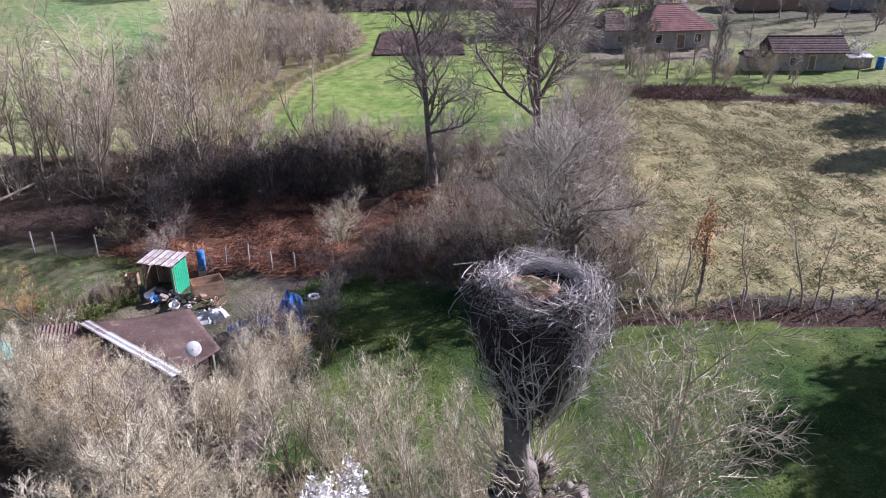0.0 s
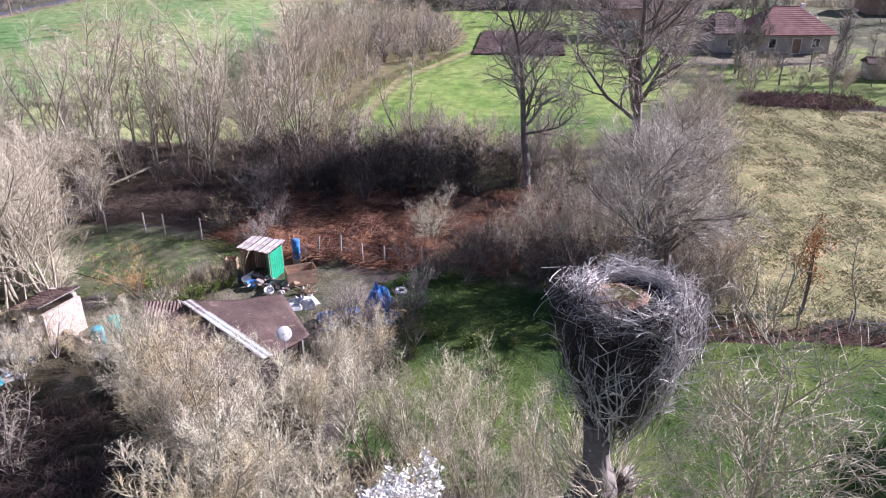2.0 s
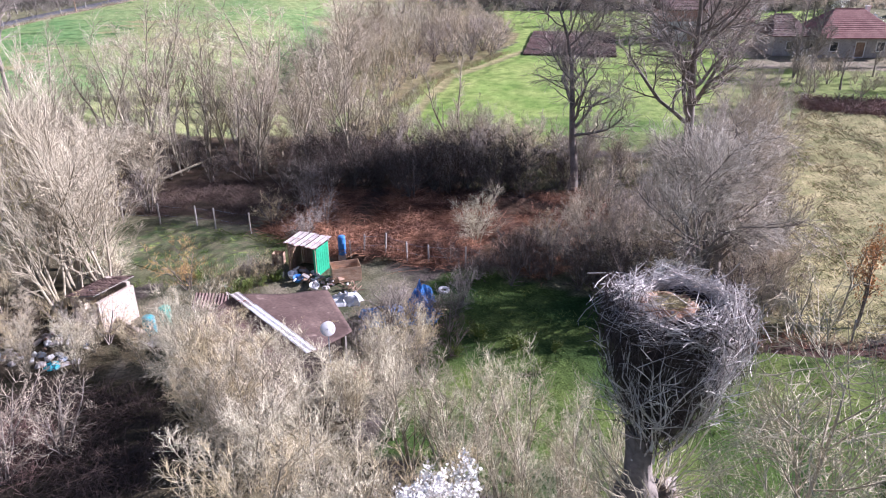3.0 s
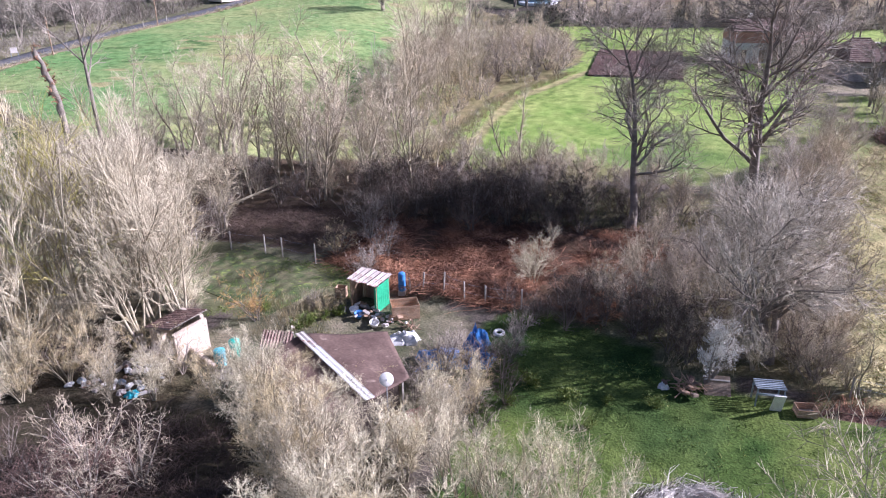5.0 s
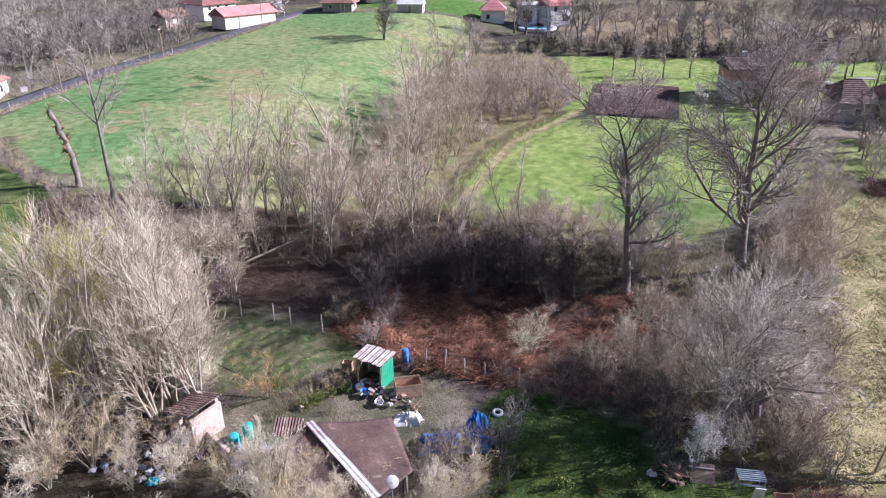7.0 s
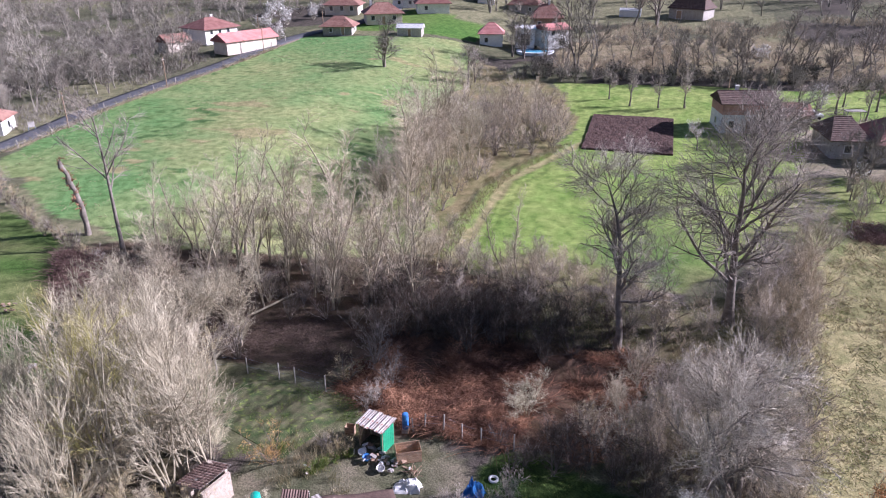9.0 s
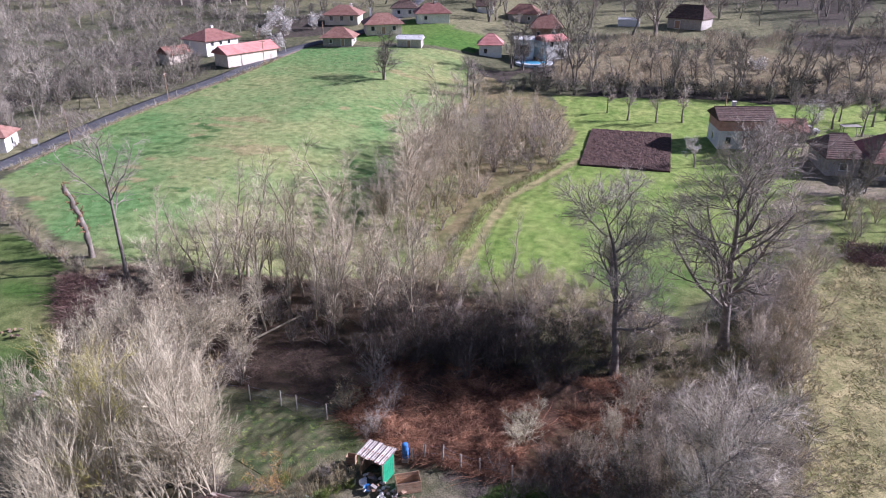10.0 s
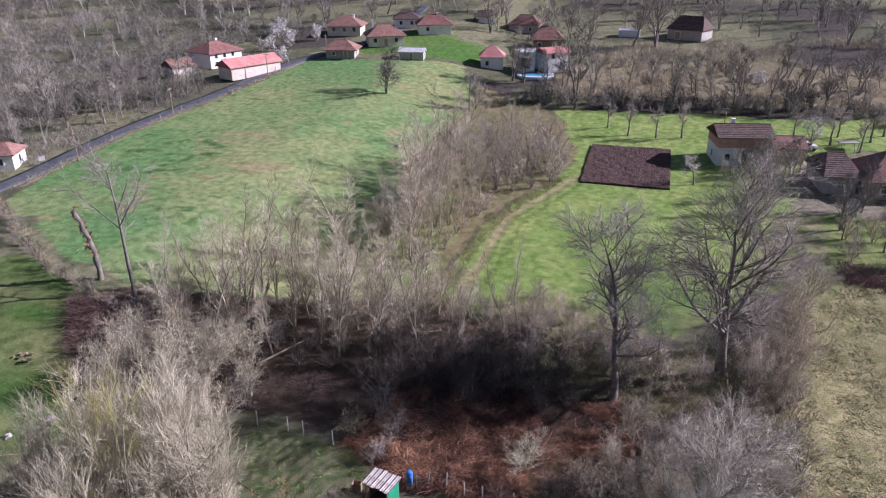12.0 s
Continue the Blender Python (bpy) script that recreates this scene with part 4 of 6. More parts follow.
for k, (x, y, s) in enumerate(((-40.5, 71.6, 1.0), (-46.5, 64.0, .8), (-37.2, 68.4, .8), (-33.8, 70.6, .7), (-29.6, 72.0, .75), (-36.0, 74.6, .6))):
    plant("belt_tree", BELT_T[(2, 3)[k % 2]], x, y, s, k * 53, "tan bare tree at the belt's north edge", "tree", "belt trees")
for k, (x, y) in enumerate(spot([(-19, 60), (-19, 68), (-10, 68), (0, 67), (5, 64), (-6, 60)], 24, 1.9, 36)):
    plant("shrub", SHRUB_FAR[(5, 3, 1)[k % 3]], x, y, turn.uniform(.5, .95), turn.uniform(0, 360), "low straw-brown shrub at the meadow's edge", "shrub", "edge shrubs")
for k, (x, y) in enumerate(spot([(-53, 52), (-47, 58), (-43, 52), (-41, 42), (-46, 41)], 16, 1.7, 37)):
    plant("shrub", SHRUB_FAR[(0, 5, 0)[k % 3]], x, y, turn.uniform(.6, 1.1), turn.uniform(0, 360), "dark brown bramble at the garden's end", "shrub", "bramble bank")
for k, (x, y) in enumerate(spot([(10, 52), (12, 66), (16.5, 78), (18.5, 77), (16.2, 62), (14.6, 50), (13.0, 42), (10.5, 44)], 34, 1.5, 38, [(9, 61.5, 1)])):
    plant("shrub", SHRUB_FAR[(5, 1, 5)[k % 3]], x, y, turn.uniform(.6, 1.15), turn.uniform(0, 360), "grey-pink leafless brush along the pasture", "shrub", "pasture brush")
for k, (x, y) in enumerate(spot([(10.5, 57), (11, 66), (14, 76), (19, 86), (23, 86), (18, 72), (15.5, 58)], 20, 1.9, 33)):
    plant("brush_shrub", BRUSH[(0, 1)[k % 2]], x, y, turn.uniform(.55, 1.0), turn.uniform(0, 360), "pinkish-grey leafless brush beside the oak", "shrub", "oak brush")
for k, (x, y, q) in enumerate(((17.6, 120.5, .9), (19.4, 121.6, 1.1), (21.4, 120.6, .9), (16.4, 118.6, .7), (12.2, 116.2, .55))):
    plant("brush_shrub", BRUSH[k % 2], x, y, q, k * 71, "bare bush before the farmhouse", "shrub", "farm bushes")
for k, (x, y) in enumerate(spot([(-18, 66), (-16, 71), (-6, 72), (2, 69), (3, 63), (-8, 61)], 15, 2.2, 48, [(-.6, 54.6, 2)])):
    plant("brush_shrub", BRUSH[(1, 0, 1)[k % 3]], x, y, turn.uniform(.4, .7), turn.uniform(0, 360), "low grey leafless brush at the meadow's edge", "shrub", "edge brush")
for k, (x, y) in enumerate(spot([(25, 87), (25, 99), (34, 103), (44, 96), (46, 88)], 13, 2.6, 49)):
    plant("brush_shrub", BRUSH[(1, 0)[k % 2]], x, y, turn.uniform(.4, .75), turn.uniform(0, 360), "bare bush in the gardens behind the pasture", "shrub", "garden brush")
# hedge between the meadows, with its tall trees
for k, (x, y, h) in enumerate(((-33.4, 106.1, 1.25), (-31.8, 90.4, 1.4), (-34.8, 103, 1.0), (-30.6, 95.5, 1.15), (-30.2, 86.5, 1.1), (-32.4, 112, 1.1), (-33.6, 99, .95), (-29.4, 81.5, 1.0), (-31.6, 120, 1.05), (-29.5, 100.5, .9))):
    plant("hedge_tree", BELT_T[(1, 2, 3)[k % 3]], x, y, h, k * 67, "tall pale bare tree in the overgrown hedge", "tree", "hedge trees", squash=1.15)
for k in range(14):
    plant("brush_shrub", BRUSH[k % 2], -31.5 - 1.6 * math.sin(k * 2.1), 80 + 2.9 * k, turn.uniform(.9, 1.5), k * 83, "dense leafless brush on the hedge's edge", "shrub", "hedge brush")
plant("belt_tree", BELT_T[2], -36.2, 75.6, 1.2, 33, "round-crowned tan bare tree on the meadow", "tree", squash=1.2)
for k, (x, y) in enumerate(spot([(-31, 74), (-26, 73), (-24.2, 86), (-23.6, 99), (-29, 104), (-32, 92)], 20, 2.4, 25) + spot([(-29, 106), (-24, 103), (-16, 107), (-15, 122), (-24, 134), (-31, 130)], 18, 3.0, 29)):
    plant("hedge_tree", BELT_T[(1, 3, 0, 2)[k % 4]], x, y, turn.uniform(.55, .95) * (1 if k < 20 else .8), turn.uniform(0, 360), "slender bare tree in the overgrown hedge", "tree", "hedge trees")
for k, (x, y) in enumerate(spot([(-23.4, 101), (-16, 103), (-13, 108.5), (-13.4, 122), (-17, 130), (-26, 134), (-30, 124), (-27, 108)], 46, 2.0, 26) + spot([(-25, 74), (-23.4, 88), (-21.4, 96), (-24, 99), (-27.5, 90), (-28, 76)], 26, 1.8, 34)):
    plant("shrub", SHRUB_FAR[(5, 1, 5)[k % 3]] if k < 46 else SHRUB_FAR[(5, 3)[k % 2]], x, y, turn.uniform(1.1, 1.75) if k < 46 else turn.uniform(.7, 1.3), turn.uniform(0, 360), "rose-brown leafless hedge shrub" if k < 46 else "straw-brown leafless hedge shrub", "shrub", "hedge shrubs")
# boundary of the western garden
for k in range(34):
    u = k / 33
    x, y = -84 + 38 * u, 69 - 17 * u - 4 * math.sin(u * 3)
    plant("shrub", SHRUB_FAR[(0, 1, 3)[k % 3]], x + turn.uniform(-.6, .6), y + turn.uniform(-.6, .6), turn.uniform(.5, .85), turn.uniform(0, 360), "low brown shrub on the garden boundary", "shrub", "boundary shrubs")
# dark hedge along the ditch behind the east meadow
for k in range(72):
    x = -30 + 78 * k / 71
    plant("ditch_shrub", FARBUSH[(0, 0, 2)[k % 3]], x + turn.uniform(-.9, .9), 152 + .05 * x + turn.uniform(-2.6, 3.4), turn.uniform(.5, 1.35), turn.uniform(0, 360), "dark leafless shrub in the ditch hedge", "shrub", "ditch hedge")
for k, (x, y, s) in enumerate(((-4, 134, 1), (1.2, 133.6, .95), (5.8, 134.6, 1.05), (-8, 138, .8), (27, 132, .9), (31, 136, 1.1), (35, 133, 1), (38, 139, 1.1), (33, 141, .9), (29, 139, .8), (7.4, 111.5, .75), (41, 143, 1.1), (25, 138, .8), (-37, 142, 1.3), (42, 108, 1.3))):
    plant("fruit_tree", FRUIT[k % 6 == 4], x, y, s * 1.3, turn.uniform(0, 360), "small pruned bare fruit tree in the orchard", "tree", "orchard")

# far trees, one by one where they stand out
for x, y, s in ((-16.6, 157, 1.75), (-33, 168, 1.25), (-30, 167, 1.1), (-7.3, 208, 1.9), (-1.2, 209, 2.0), (12, 153, 1.1), (4, 156, 1.0), (16, 157, 1.15), (23, 160, 1.2), (30, 168, 1.2), (-36, 144, .75), (42, 170, 1.4), (50, 176, 1.3), (18, 163, 1.1), (9, 160, 1.0), (22, 115, .8), (20, 110, .95), (17, 103, .8), (35, 90, .8), (18.6, 117.5, .7), (24, 121, .6), (30, 106, .8), (26, 99, .8), (-24, 160, 1.0), (-20, 164, .9), (34, 160, 1.0), (27, 156, .9), (18.2, 118.2, .62), (16.2, 120.4, .5)):
    plant("far_tree", FAR[turn.randrange(3)], x, y, s, turn.uniform(0, 360), "bare deciduous tree beyond the meadows", "tree", "far trees")
for k, (x, y) in enumerate(spot([(-96, 84), (-95, 130), (-92, 138), (-118, 140), (-125, 100), (-112, 76)], 36, 3.0, 31, [(-99, 84, 6)])):
    plant("roadside_tree", FAR[k % 3], x, y, turn.uniform(.5, .9), turn.uniform(0, 360), "bare tree beside the village road", "tree", "roadside trees")
for k, (x, y, s) in enumerate(((-88.5, 158, 1.2), (-96, 176, 1.3), (-104, 182, 1.3), (-92, 184, 1.2), (-99, 170, 1.1), (22, 172, 1.1), (45, 150, 1.0), (58, 100, 1.0), (28, 103, .8), (-105, 188, 1.4), (44, 128, 1.0))):
    plant("blossom_bush", FARBUSH[1], x, y, s, turn.uniform(0, 360), "far bush in white spring blossom", "shrub", "blossoming bushes", leafname="blossom")


def thicket(name, label, poly, count, gap, seed, kinds, lo, hi, material=M_FAR_TWIG):
    """Woods that nobody could count: one mesh of many bare crowns."""
    rs = np.random.default_rng(seed)
    buf = Buf()
    for x, y in spot(poly, count, gap, seed):
        v, loops, sizes = kinds[rs.integers(len(kinds))]
        s, a = rs.uniform(lo, hi), rs.uniform(0, 6.283)
        c, d = math.cos(a) * s, math.sin(a) * s
        w = np.stack([v[:, 0] * c - v[:, 1] * d + x, v[:, 0] * d + v[:, 1] * c + y, v[:, 2] * s + float(gz(x, y))], 1)
        buf.v.append(w), buf.loops.append(loops + buf.n), buf.sizes.append(sizes)
        buf.n += len(v)
    return tagged(new(name, buf.mesh(name, material)), label, "woods", kind="stuff")


def arrays(*meshes):
    V, L, S, n = [], [], [], 0
    for me in meshes:
        v, l, s = np.empty(len(me.vertices) * 3), np.empty(len(me.loops), np.int32), np.empty(len(me.polygons), np.int32)
        me.vertices.foreach_get("co", v), me.loops.foreach_get("vertex_index", l), me.polygons.foreach_get("loop_total", s)
        V.append(v.reshape(-1, 3)), L.append(l + n), S.append(s)
        n += len(v) // 3
    return np.concatenate(V), np.concatenate(L).astype(int), np.concatenate(S).astype(int)


WOOD = [arrays(*(q[1] for q in tree_kind("wood_tree", 170 + k, 9, .14, M_BARK, M_FAR_TWIG, [
    (9, .15, .97, 44, .32, .08, .14, 2, .055), (11, .12, 1, 44, .19, .07, .15, 2, .048)], stems=st, spread=.12, K=5, sides=4)[:2])) for k, st in enumerate((1, 2, 3))]
SCRUB = [arrays(*(q[1] for q in tree_kind("scrub", 180, 2.6, .05, M_FAR_TWIG, M_FAR_TWIG, [
    (7, .08, .96, 45, .45, .05, .2, 2, .04), (7, .1, 1, 45, .26, .05, .2, 2, .036)], stems=5, spread=.45, K=4, sides=3)[:2]))]
thicket("woods_north", "far bare woods on the rising ground", [(-260, 215), (-120, 196), (-92, 200), (-60, 208), (-44, 195), (-20, 215), (24, 226), (64, 198), (140, 215), (190, 330), (-300, 330)], 420, 3.9, 41, WOOD + WOOD + SCRUB, .9, 1.5)
thicket("woods_west", "bare thicket beyond the village road", [(-97, 120), (-97, 136), (-118, 138), (-112, 165), (-100, 170), (-96, 200), (-260, 215), (-220, 110), (-140, 90)], 300, 3.6, 42, WOOD + SCRUB + SCRUB, .5, 1.0)
thicket("scrub_west", "brown scrub on fallow ground", [(-94, 40), (-110, 70), (-97, 96), (-95, 130), (-220, 150), (-220, 50)], 110, 4.2, 43, SCRUB + SCRUB + WOOD[1:2], .7, 1.3)
thicket("scrub_north", "brown scrub and young trees on fallow ground", [(-28, 156), (-24, 186), (60, 190), (140, 180), (130, 125), (60, 150), (45, 158), (10, 156)], 130, 3.8, 44, SCRUB + WOOD[:1], .6, 1.2)
for k, (x, y) in enumerate(spot([(26, 88), (44, 88), (56, 90), (62, 104), (56, 118), (44, 112), (42, 104), (30, 103), (24, 98)], 16, 4.0, 46, [(50, 99.6, 6), (58, 99.6, 4), (36, 116, 8)])):
    plant("garden_tree", (FRUIT[0], FAR[0], FRUIT[1])[k % 3], x, y, turn.uniform(.6, 1.0) * (.6 if k % 3 == 1 else 1), turn.uniform(0, 360), "small bare garden tree behind the pasture", "tree", "garden trees")
for k, (x, y) in enumerate(spot([(60, 128), (90, 122), (92, 138), (58, 142)], 12, 4.0, 47)):
    plant("garden_tree", FAR[k % 3], x, y, turn.uniform(.5, .8), turn.uniform(0, 360), "small bare garden tree behind the pasture", "tree", "garden trees")


def tufts(name, poly, count, height, spread, blades, material, label, seed, droop=.5, width=.02, clump=0.0, kind="stuff", lift=0.0, bent=False):
    """Ground cover: many small tufts of blades or stems in one mesh."""
    rs = np.random.default_rng(seed)
    p = np.array(poly)
    lo, hi = p.min(0), p.max(0)
    q = lo + rs.random((count * 4, 2)) * (hi - lo)
    k = inside(poly, q[:, 0], q[:, 1])
    if clump:
        k &= vnoise(q[:, 0], q[:, 1], clump, seed) > .42
    q = q[k][:count]
    n = len(q)
    b = np.concatenate([q, land(q[:, 0], q[:, 1])[:, None] + lift - .03], 1)
    h = height * (.5 + rs.random((n, 1)))
    b = np.repeat(b, blades, 0) + rs.normal(size=(n * blades, 3)) * np.array([spread, spread, 0]) * .5
    h = np.repeat(h, blades, 0) * (.6 + .8 * rs.random((n * blades, 1)))
    w = rs.normal(size=(n * blades, 3)) * np.array([droop, droop, 0]) + np.array([0, 0, 1.])
    w2 = w + rs.normal(size=w.shape) * np.array([droop, droop, 0]) + np.array([0, 0, -droop])
    P = np.stack([b, b + w * h * .6, b + w * h * .6 + w2 * h * .4], 1)
    R = np.repeat(np.array([[width, width * .8, 0]]), len(P), 0)
    if not bent:
        P, R = P[:, ::2], R[:, ::2]
    return tagged(new(name, Buf().tube(P, R, 3).mesh(name, material)), label, "vegetation", kind=kind)


tufts("dead_bracken", BRACKEN, 5000, .52, .5, 5, M_BRACKEN, "red-brown dead bracken lying in heaps", 51, 1.25, .016, 2.6, bent=True)
tufts("low_brush_west", [(-95, 60), (-94.5, 100), (-94, 134), (-100, 168), (-112, 200), (-230, 215), (-230, 60)], 9000, 1.5, 1.3, 5, M_FAR_TWIG, "low grey brush on fallow ground", 67, .45, .05, 9.0)
tufts("low_brush_north", [(-24, 157), (-20, 186), (-40, 200), (40, 226), (150, 215), (140, 130), (62, 152), (45, 158), (10, 156)], 7000, 1.2, 1.3, 5, M_TAN_TWIG, "low tan brush on fallow ground", 68, .45, .05, 8.0)
tufts("oak_grass", OAK_FLOOR, 1500, .4, .4, 4, M_STRAW, "dry grass and stems under the oaks", 69, .6, .014, 1.8)
tufts("verge_grass", [(-89.4, 76), (-90.4, 98), (-89.9, 113), (-87.5, 130), (-86, 152), (-84.6, 152), (-86.2, 130), (-88.6, 113), (-89.1, 98), (-88, 76)], 900, .6, .5, 4, M_STRAW, "dry yellow grass on the road's verge", 70, .5, .03)
tufts("bank_brush", [(-26, 17), (-19.5, 17), (-20.5, 19.6), (-22, 20.6), (-25.5, 20)], 200, .9, .5, 7, M_RED_SCRUB, "red-brown dead stems on the stream bank", 66, .7, .012, bent=True)
tufts("stream_stems", [(-24, 16), (-15, 16), (-15.5, 20), (-18.5, 23.4), (-24.5, 23)], 520, .7, .6, 5, M_TWIG_DARK, "dead dark stems over the stream bed", 73, .9, .012, 1.6, bent=True)
tufts("dry_reeds", [(-21, 38.5), (-19, 34), (-13, 30), (-9.5, 31), (-8, 28), (-9, 26.5), (-20, 30), (-24, 33)], 350, .9, .3, 6, M_STRAW, "dry pale stalks round the yard", 52, .25, .012, 1.4)
tufts("stubble_tufts", [(11, 35.2), (13.5, 46), (14.8, 60), (18.5, 75), (23.5, 83), (52, 79.5), (62, 70), (40, 40), (28, 35)], 16000, .24, .5, 3, M_STRAW, "straw-coloured tussocks of rough pasture", 53, .8, .034)
tufts("pasture_tufts", [(11, 35.2), (13.5, 46), (14.8, 60), (18.5, 75), (23.5, 83), (44, 79.5), (40, 60), (28, 35)], 4000, .14, .4, 3, M_GRASS, "dark green tussocks between the dry grass", 71, .9, .022, 1.5)
tufts("bramble_bank", [(-57, 52), (-50.5, 53), (-46.5, 48), (-44, 43), (-47, 42), (-53, 47)], 1500, .9, .8, 5, M_RED_SCRUB, "red-brown brambles on the garden bank", 72, .8, .022, bent=True)
tufts("lawn_tufts", LAWN_EAST[:1] + [(30, 9), (34, 33.4), (24, 33.4), (10, 33.7), (4.5, 32), (1.5, 25)], 3600, .16, .3, 2, M_GRASS, "uneven tufts of green grass", 54, .8, .022, 1.6)
tufts("lawn_tufts", LAWN_MID, 1500, .16, .3, 2, M_GRASS, "uneven tufts of green grass", 55, .8, .022, 1.6)
tufts("garden_weeds", GARDEN, 1200, .22, .35, 3, M_GRASS, "rough weeds and grass in the old garden", 56, .8, .022, 2.0)
tufts("leaf_litter_stems", [(-40, 44), (-44, 52), (-20, 53), (2, 55), (12, 57), (12, 48), (1.5, 50), (-21, 49), (-25, 44)], 4200, .5, .5, 5, M_TWIG_DARK, "dead stems and brambles under the trees", 57, .8, .014, 2.2)
tufts("ditch_stems", [(9.5, 33.3), (9.5, 34.6), (70, 34.6), (70, 33.3)], 1300, .3, .3, 4, M_BRACKEN, "dead brown stems along the ditch", 58, .8, .012)
tufts("trail_grass", [(-22.6, 66), (-22, 82), (-21, 93), (-14, 109), (-11.5, 111), (-18.5, 92), (-20, 80), (-20, 66)], 1500, .45, .4, 4, M_STRAW, "dry yellow grass along the hedge", 59, .5, .02)
tufts("dry_clumps", MEADOW_WEST, 900, .16, .7, 5, M_STRAW, "dry clumps scattered over the meadow", 62, .9, .05, 6.0)
tufts("east_scrub_stems", [(2.6, 35), (2, 44), (4, 56), (10, 64), (15, 76), (17, 70), (14, 46), (12, 35)], 1300, .7, .5, 4, M_STRAW, "dry pale stalks round the willow", 63, .4, .02, 2.4)
tufts("red_scrub", [(23.5, 83.5), (24, 89), (52, 87), (95, 83), (95, 73), (52, 79)], 2600, .75, .8, 5, M_RED_SCRUB, "red-brown bramble scrub along the field boundary", 64, .8, .025, 5.0, bent=True)

# ---- the great nest on its pollard ----
NX, NY, NZ = 1.06, 6.87, 15.58       # middle of the rim


def stick_kinds(rs, n, length, r0, r1, material):
    out = []
    for _ in range(n):
        L, r = rs.uniform(*length), rs.uniform(r0, r1)
        k = np.linspace(-.5, .5, 5)
        P = np.stack([k * L, rs.normal(size=5) * .035 * L, rs.normal(size=5) * .03 * L], 1)[None]
        b = Buf().tube(P, np.array([[r, r * .95, r * .85, r * .7, 0]]), 4)
        for q in (1, 2, 3)[:rs.integers(0, 3)]:
            e = P[0, q] + np.array([.16 * L, rs.normal() * .12, rs.normal() * .12])
            b.tube(np.stack([P[0, q], e])[None], np.array([[r * .5, 0]]), 3)
        out.append(b.mesh("stick", material))
    return out


def nest():
    rs = np.random.default_rng(77)
    ob = root("stork_nest", NX, NY, NZ, 0, "huge bowl-shaped nest of grey sticks on a pollard", "nest")
    ob.matrix_basis = pose(NX, NY, NZ, 2, 0, 0) @ Matrix.Diagonal((.82, .64, 1, 1))
    depth = [-.1, .0, .25, .6, 1.0, 1.4, 1.8]
    width = [.62, .74, .82, .77, .62, .43, .2]
    prof = [(.02, -.20), (.16, -.19), (.27, -.08), (.36, .0), (.54, .0), (.69, -.14), (.71, -.42), (.60, -.85), (.43, -1.25), (.24, -1.65), (.02, -1.8)]
    core = lathe(prof, 28)
    core.v[0] += rs.normal(size=core.v[0].shape) * .03
    part("core", core, M_STICK_DARK, ob, "packed inside of twigs, darkened for its shade", pose(0, 0, -.02, 0, 0, 0))
    lin = lathe([(.01, -.06), (.14, -.05), (.27, .01), (.34, .03), (.42, -.10)], 22)
    lin.v[0] += rs.normal(size=lin.v[0].shape) * .02
    part("lining", lin, M_NEST_LINING, ob, "lining of brown straw and rags", pose(-.10, -.10, .02, -2, 0, 0))

    def lay(n, where):
        a = rs.random(n) * 2 * np.pi
        if where == "rim":
            # Pale rim sticks crowd to the sunlit side, leaving the shaded front dark.
            a = np.where((np.sin(a) < -.25) & (rs.random(n) < .45), rs.normal(size=n) * .9 + .5, a)
            inner = np.where((a > -.2) & (a < 2.2), .46, .27)
            r = inner + (.80 - inner) * rs.random(n) ** .75
            z = np.where(r > .70, -.10, .03) + .05 * rs.normal(size=n) - .10 * rs.random(n)
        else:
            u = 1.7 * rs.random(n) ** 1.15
            if where == "sunny":       # pale sticks paint sunlight on the lit flank
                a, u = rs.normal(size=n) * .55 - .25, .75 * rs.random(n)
            r, z = np.interp(u, depth, width) * (.90 + .22 * rs.random(n)), -u
        z = z + .05 * np.sin(2 * a + .6) + .04 * np.sin(5 * a) + .035 * np.sin(a - .5)
        r = r * (1 + .06 * np.sin(3 * a + 1) + .16 * (vnoise(a * 1.0, z * 1.0, .45, 3) - .5)) + (.24 * rs.random(n) ** 5 if where != "rim" else .30 * rs.random(n) ** 7)
        z = z + (.12 * (vnoise(a, r, .5, 9) - .5) if where == "rim" else 0)
        t = np.stack([-np.sin(a), np.cos(a), 0 * a], 1) * rs.choice([-1, 1], (n, 1))
        o = np.stack([np.cos(a), np.sin(a), 0 * a], 1)
        up = np.array([0, 0, 1.])
        w = t + o * rs.normal(size=(n, 1)) * .5 + up * rs.normal(size=(n, 1)) * .34 if where == "rim" else \
            t * rs.normal(size=(n, 1)) * .8 + up * rs.normal(size=(n, 1)) + o * (.15 + .32 * rs.normal(size=(n, 1)))
        return np.stack([r * np.cos(a), r * np.sin(a), z], 1), w / np.linalg.norm(w, axis=1, keepdims=True)
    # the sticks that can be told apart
    kinds, dull = stick_kinds(rs, 14, (.35, .85), .0035, .007, M_STICK), stick_kinds(rs, 14, (.3, .75), .0035, .007, M_STICK_SHADED)
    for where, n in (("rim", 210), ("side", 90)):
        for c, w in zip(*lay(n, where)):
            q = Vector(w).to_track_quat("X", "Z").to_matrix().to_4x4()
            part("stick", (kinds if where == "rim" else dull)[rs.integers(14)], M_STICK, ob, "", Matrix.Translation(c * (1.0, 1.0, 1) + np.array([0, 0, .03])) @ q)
    # Lit and shaded stick tones are laid by where the sun falls.
    for where, n, mt in (("rim", 1700, M_STICK), ("side", 3000, M_STICK_SHADED), ("sunny", 680, M_STICK)):
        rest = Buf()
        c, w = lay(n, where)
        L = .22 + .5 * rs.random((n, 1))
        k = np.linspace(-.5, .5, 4)
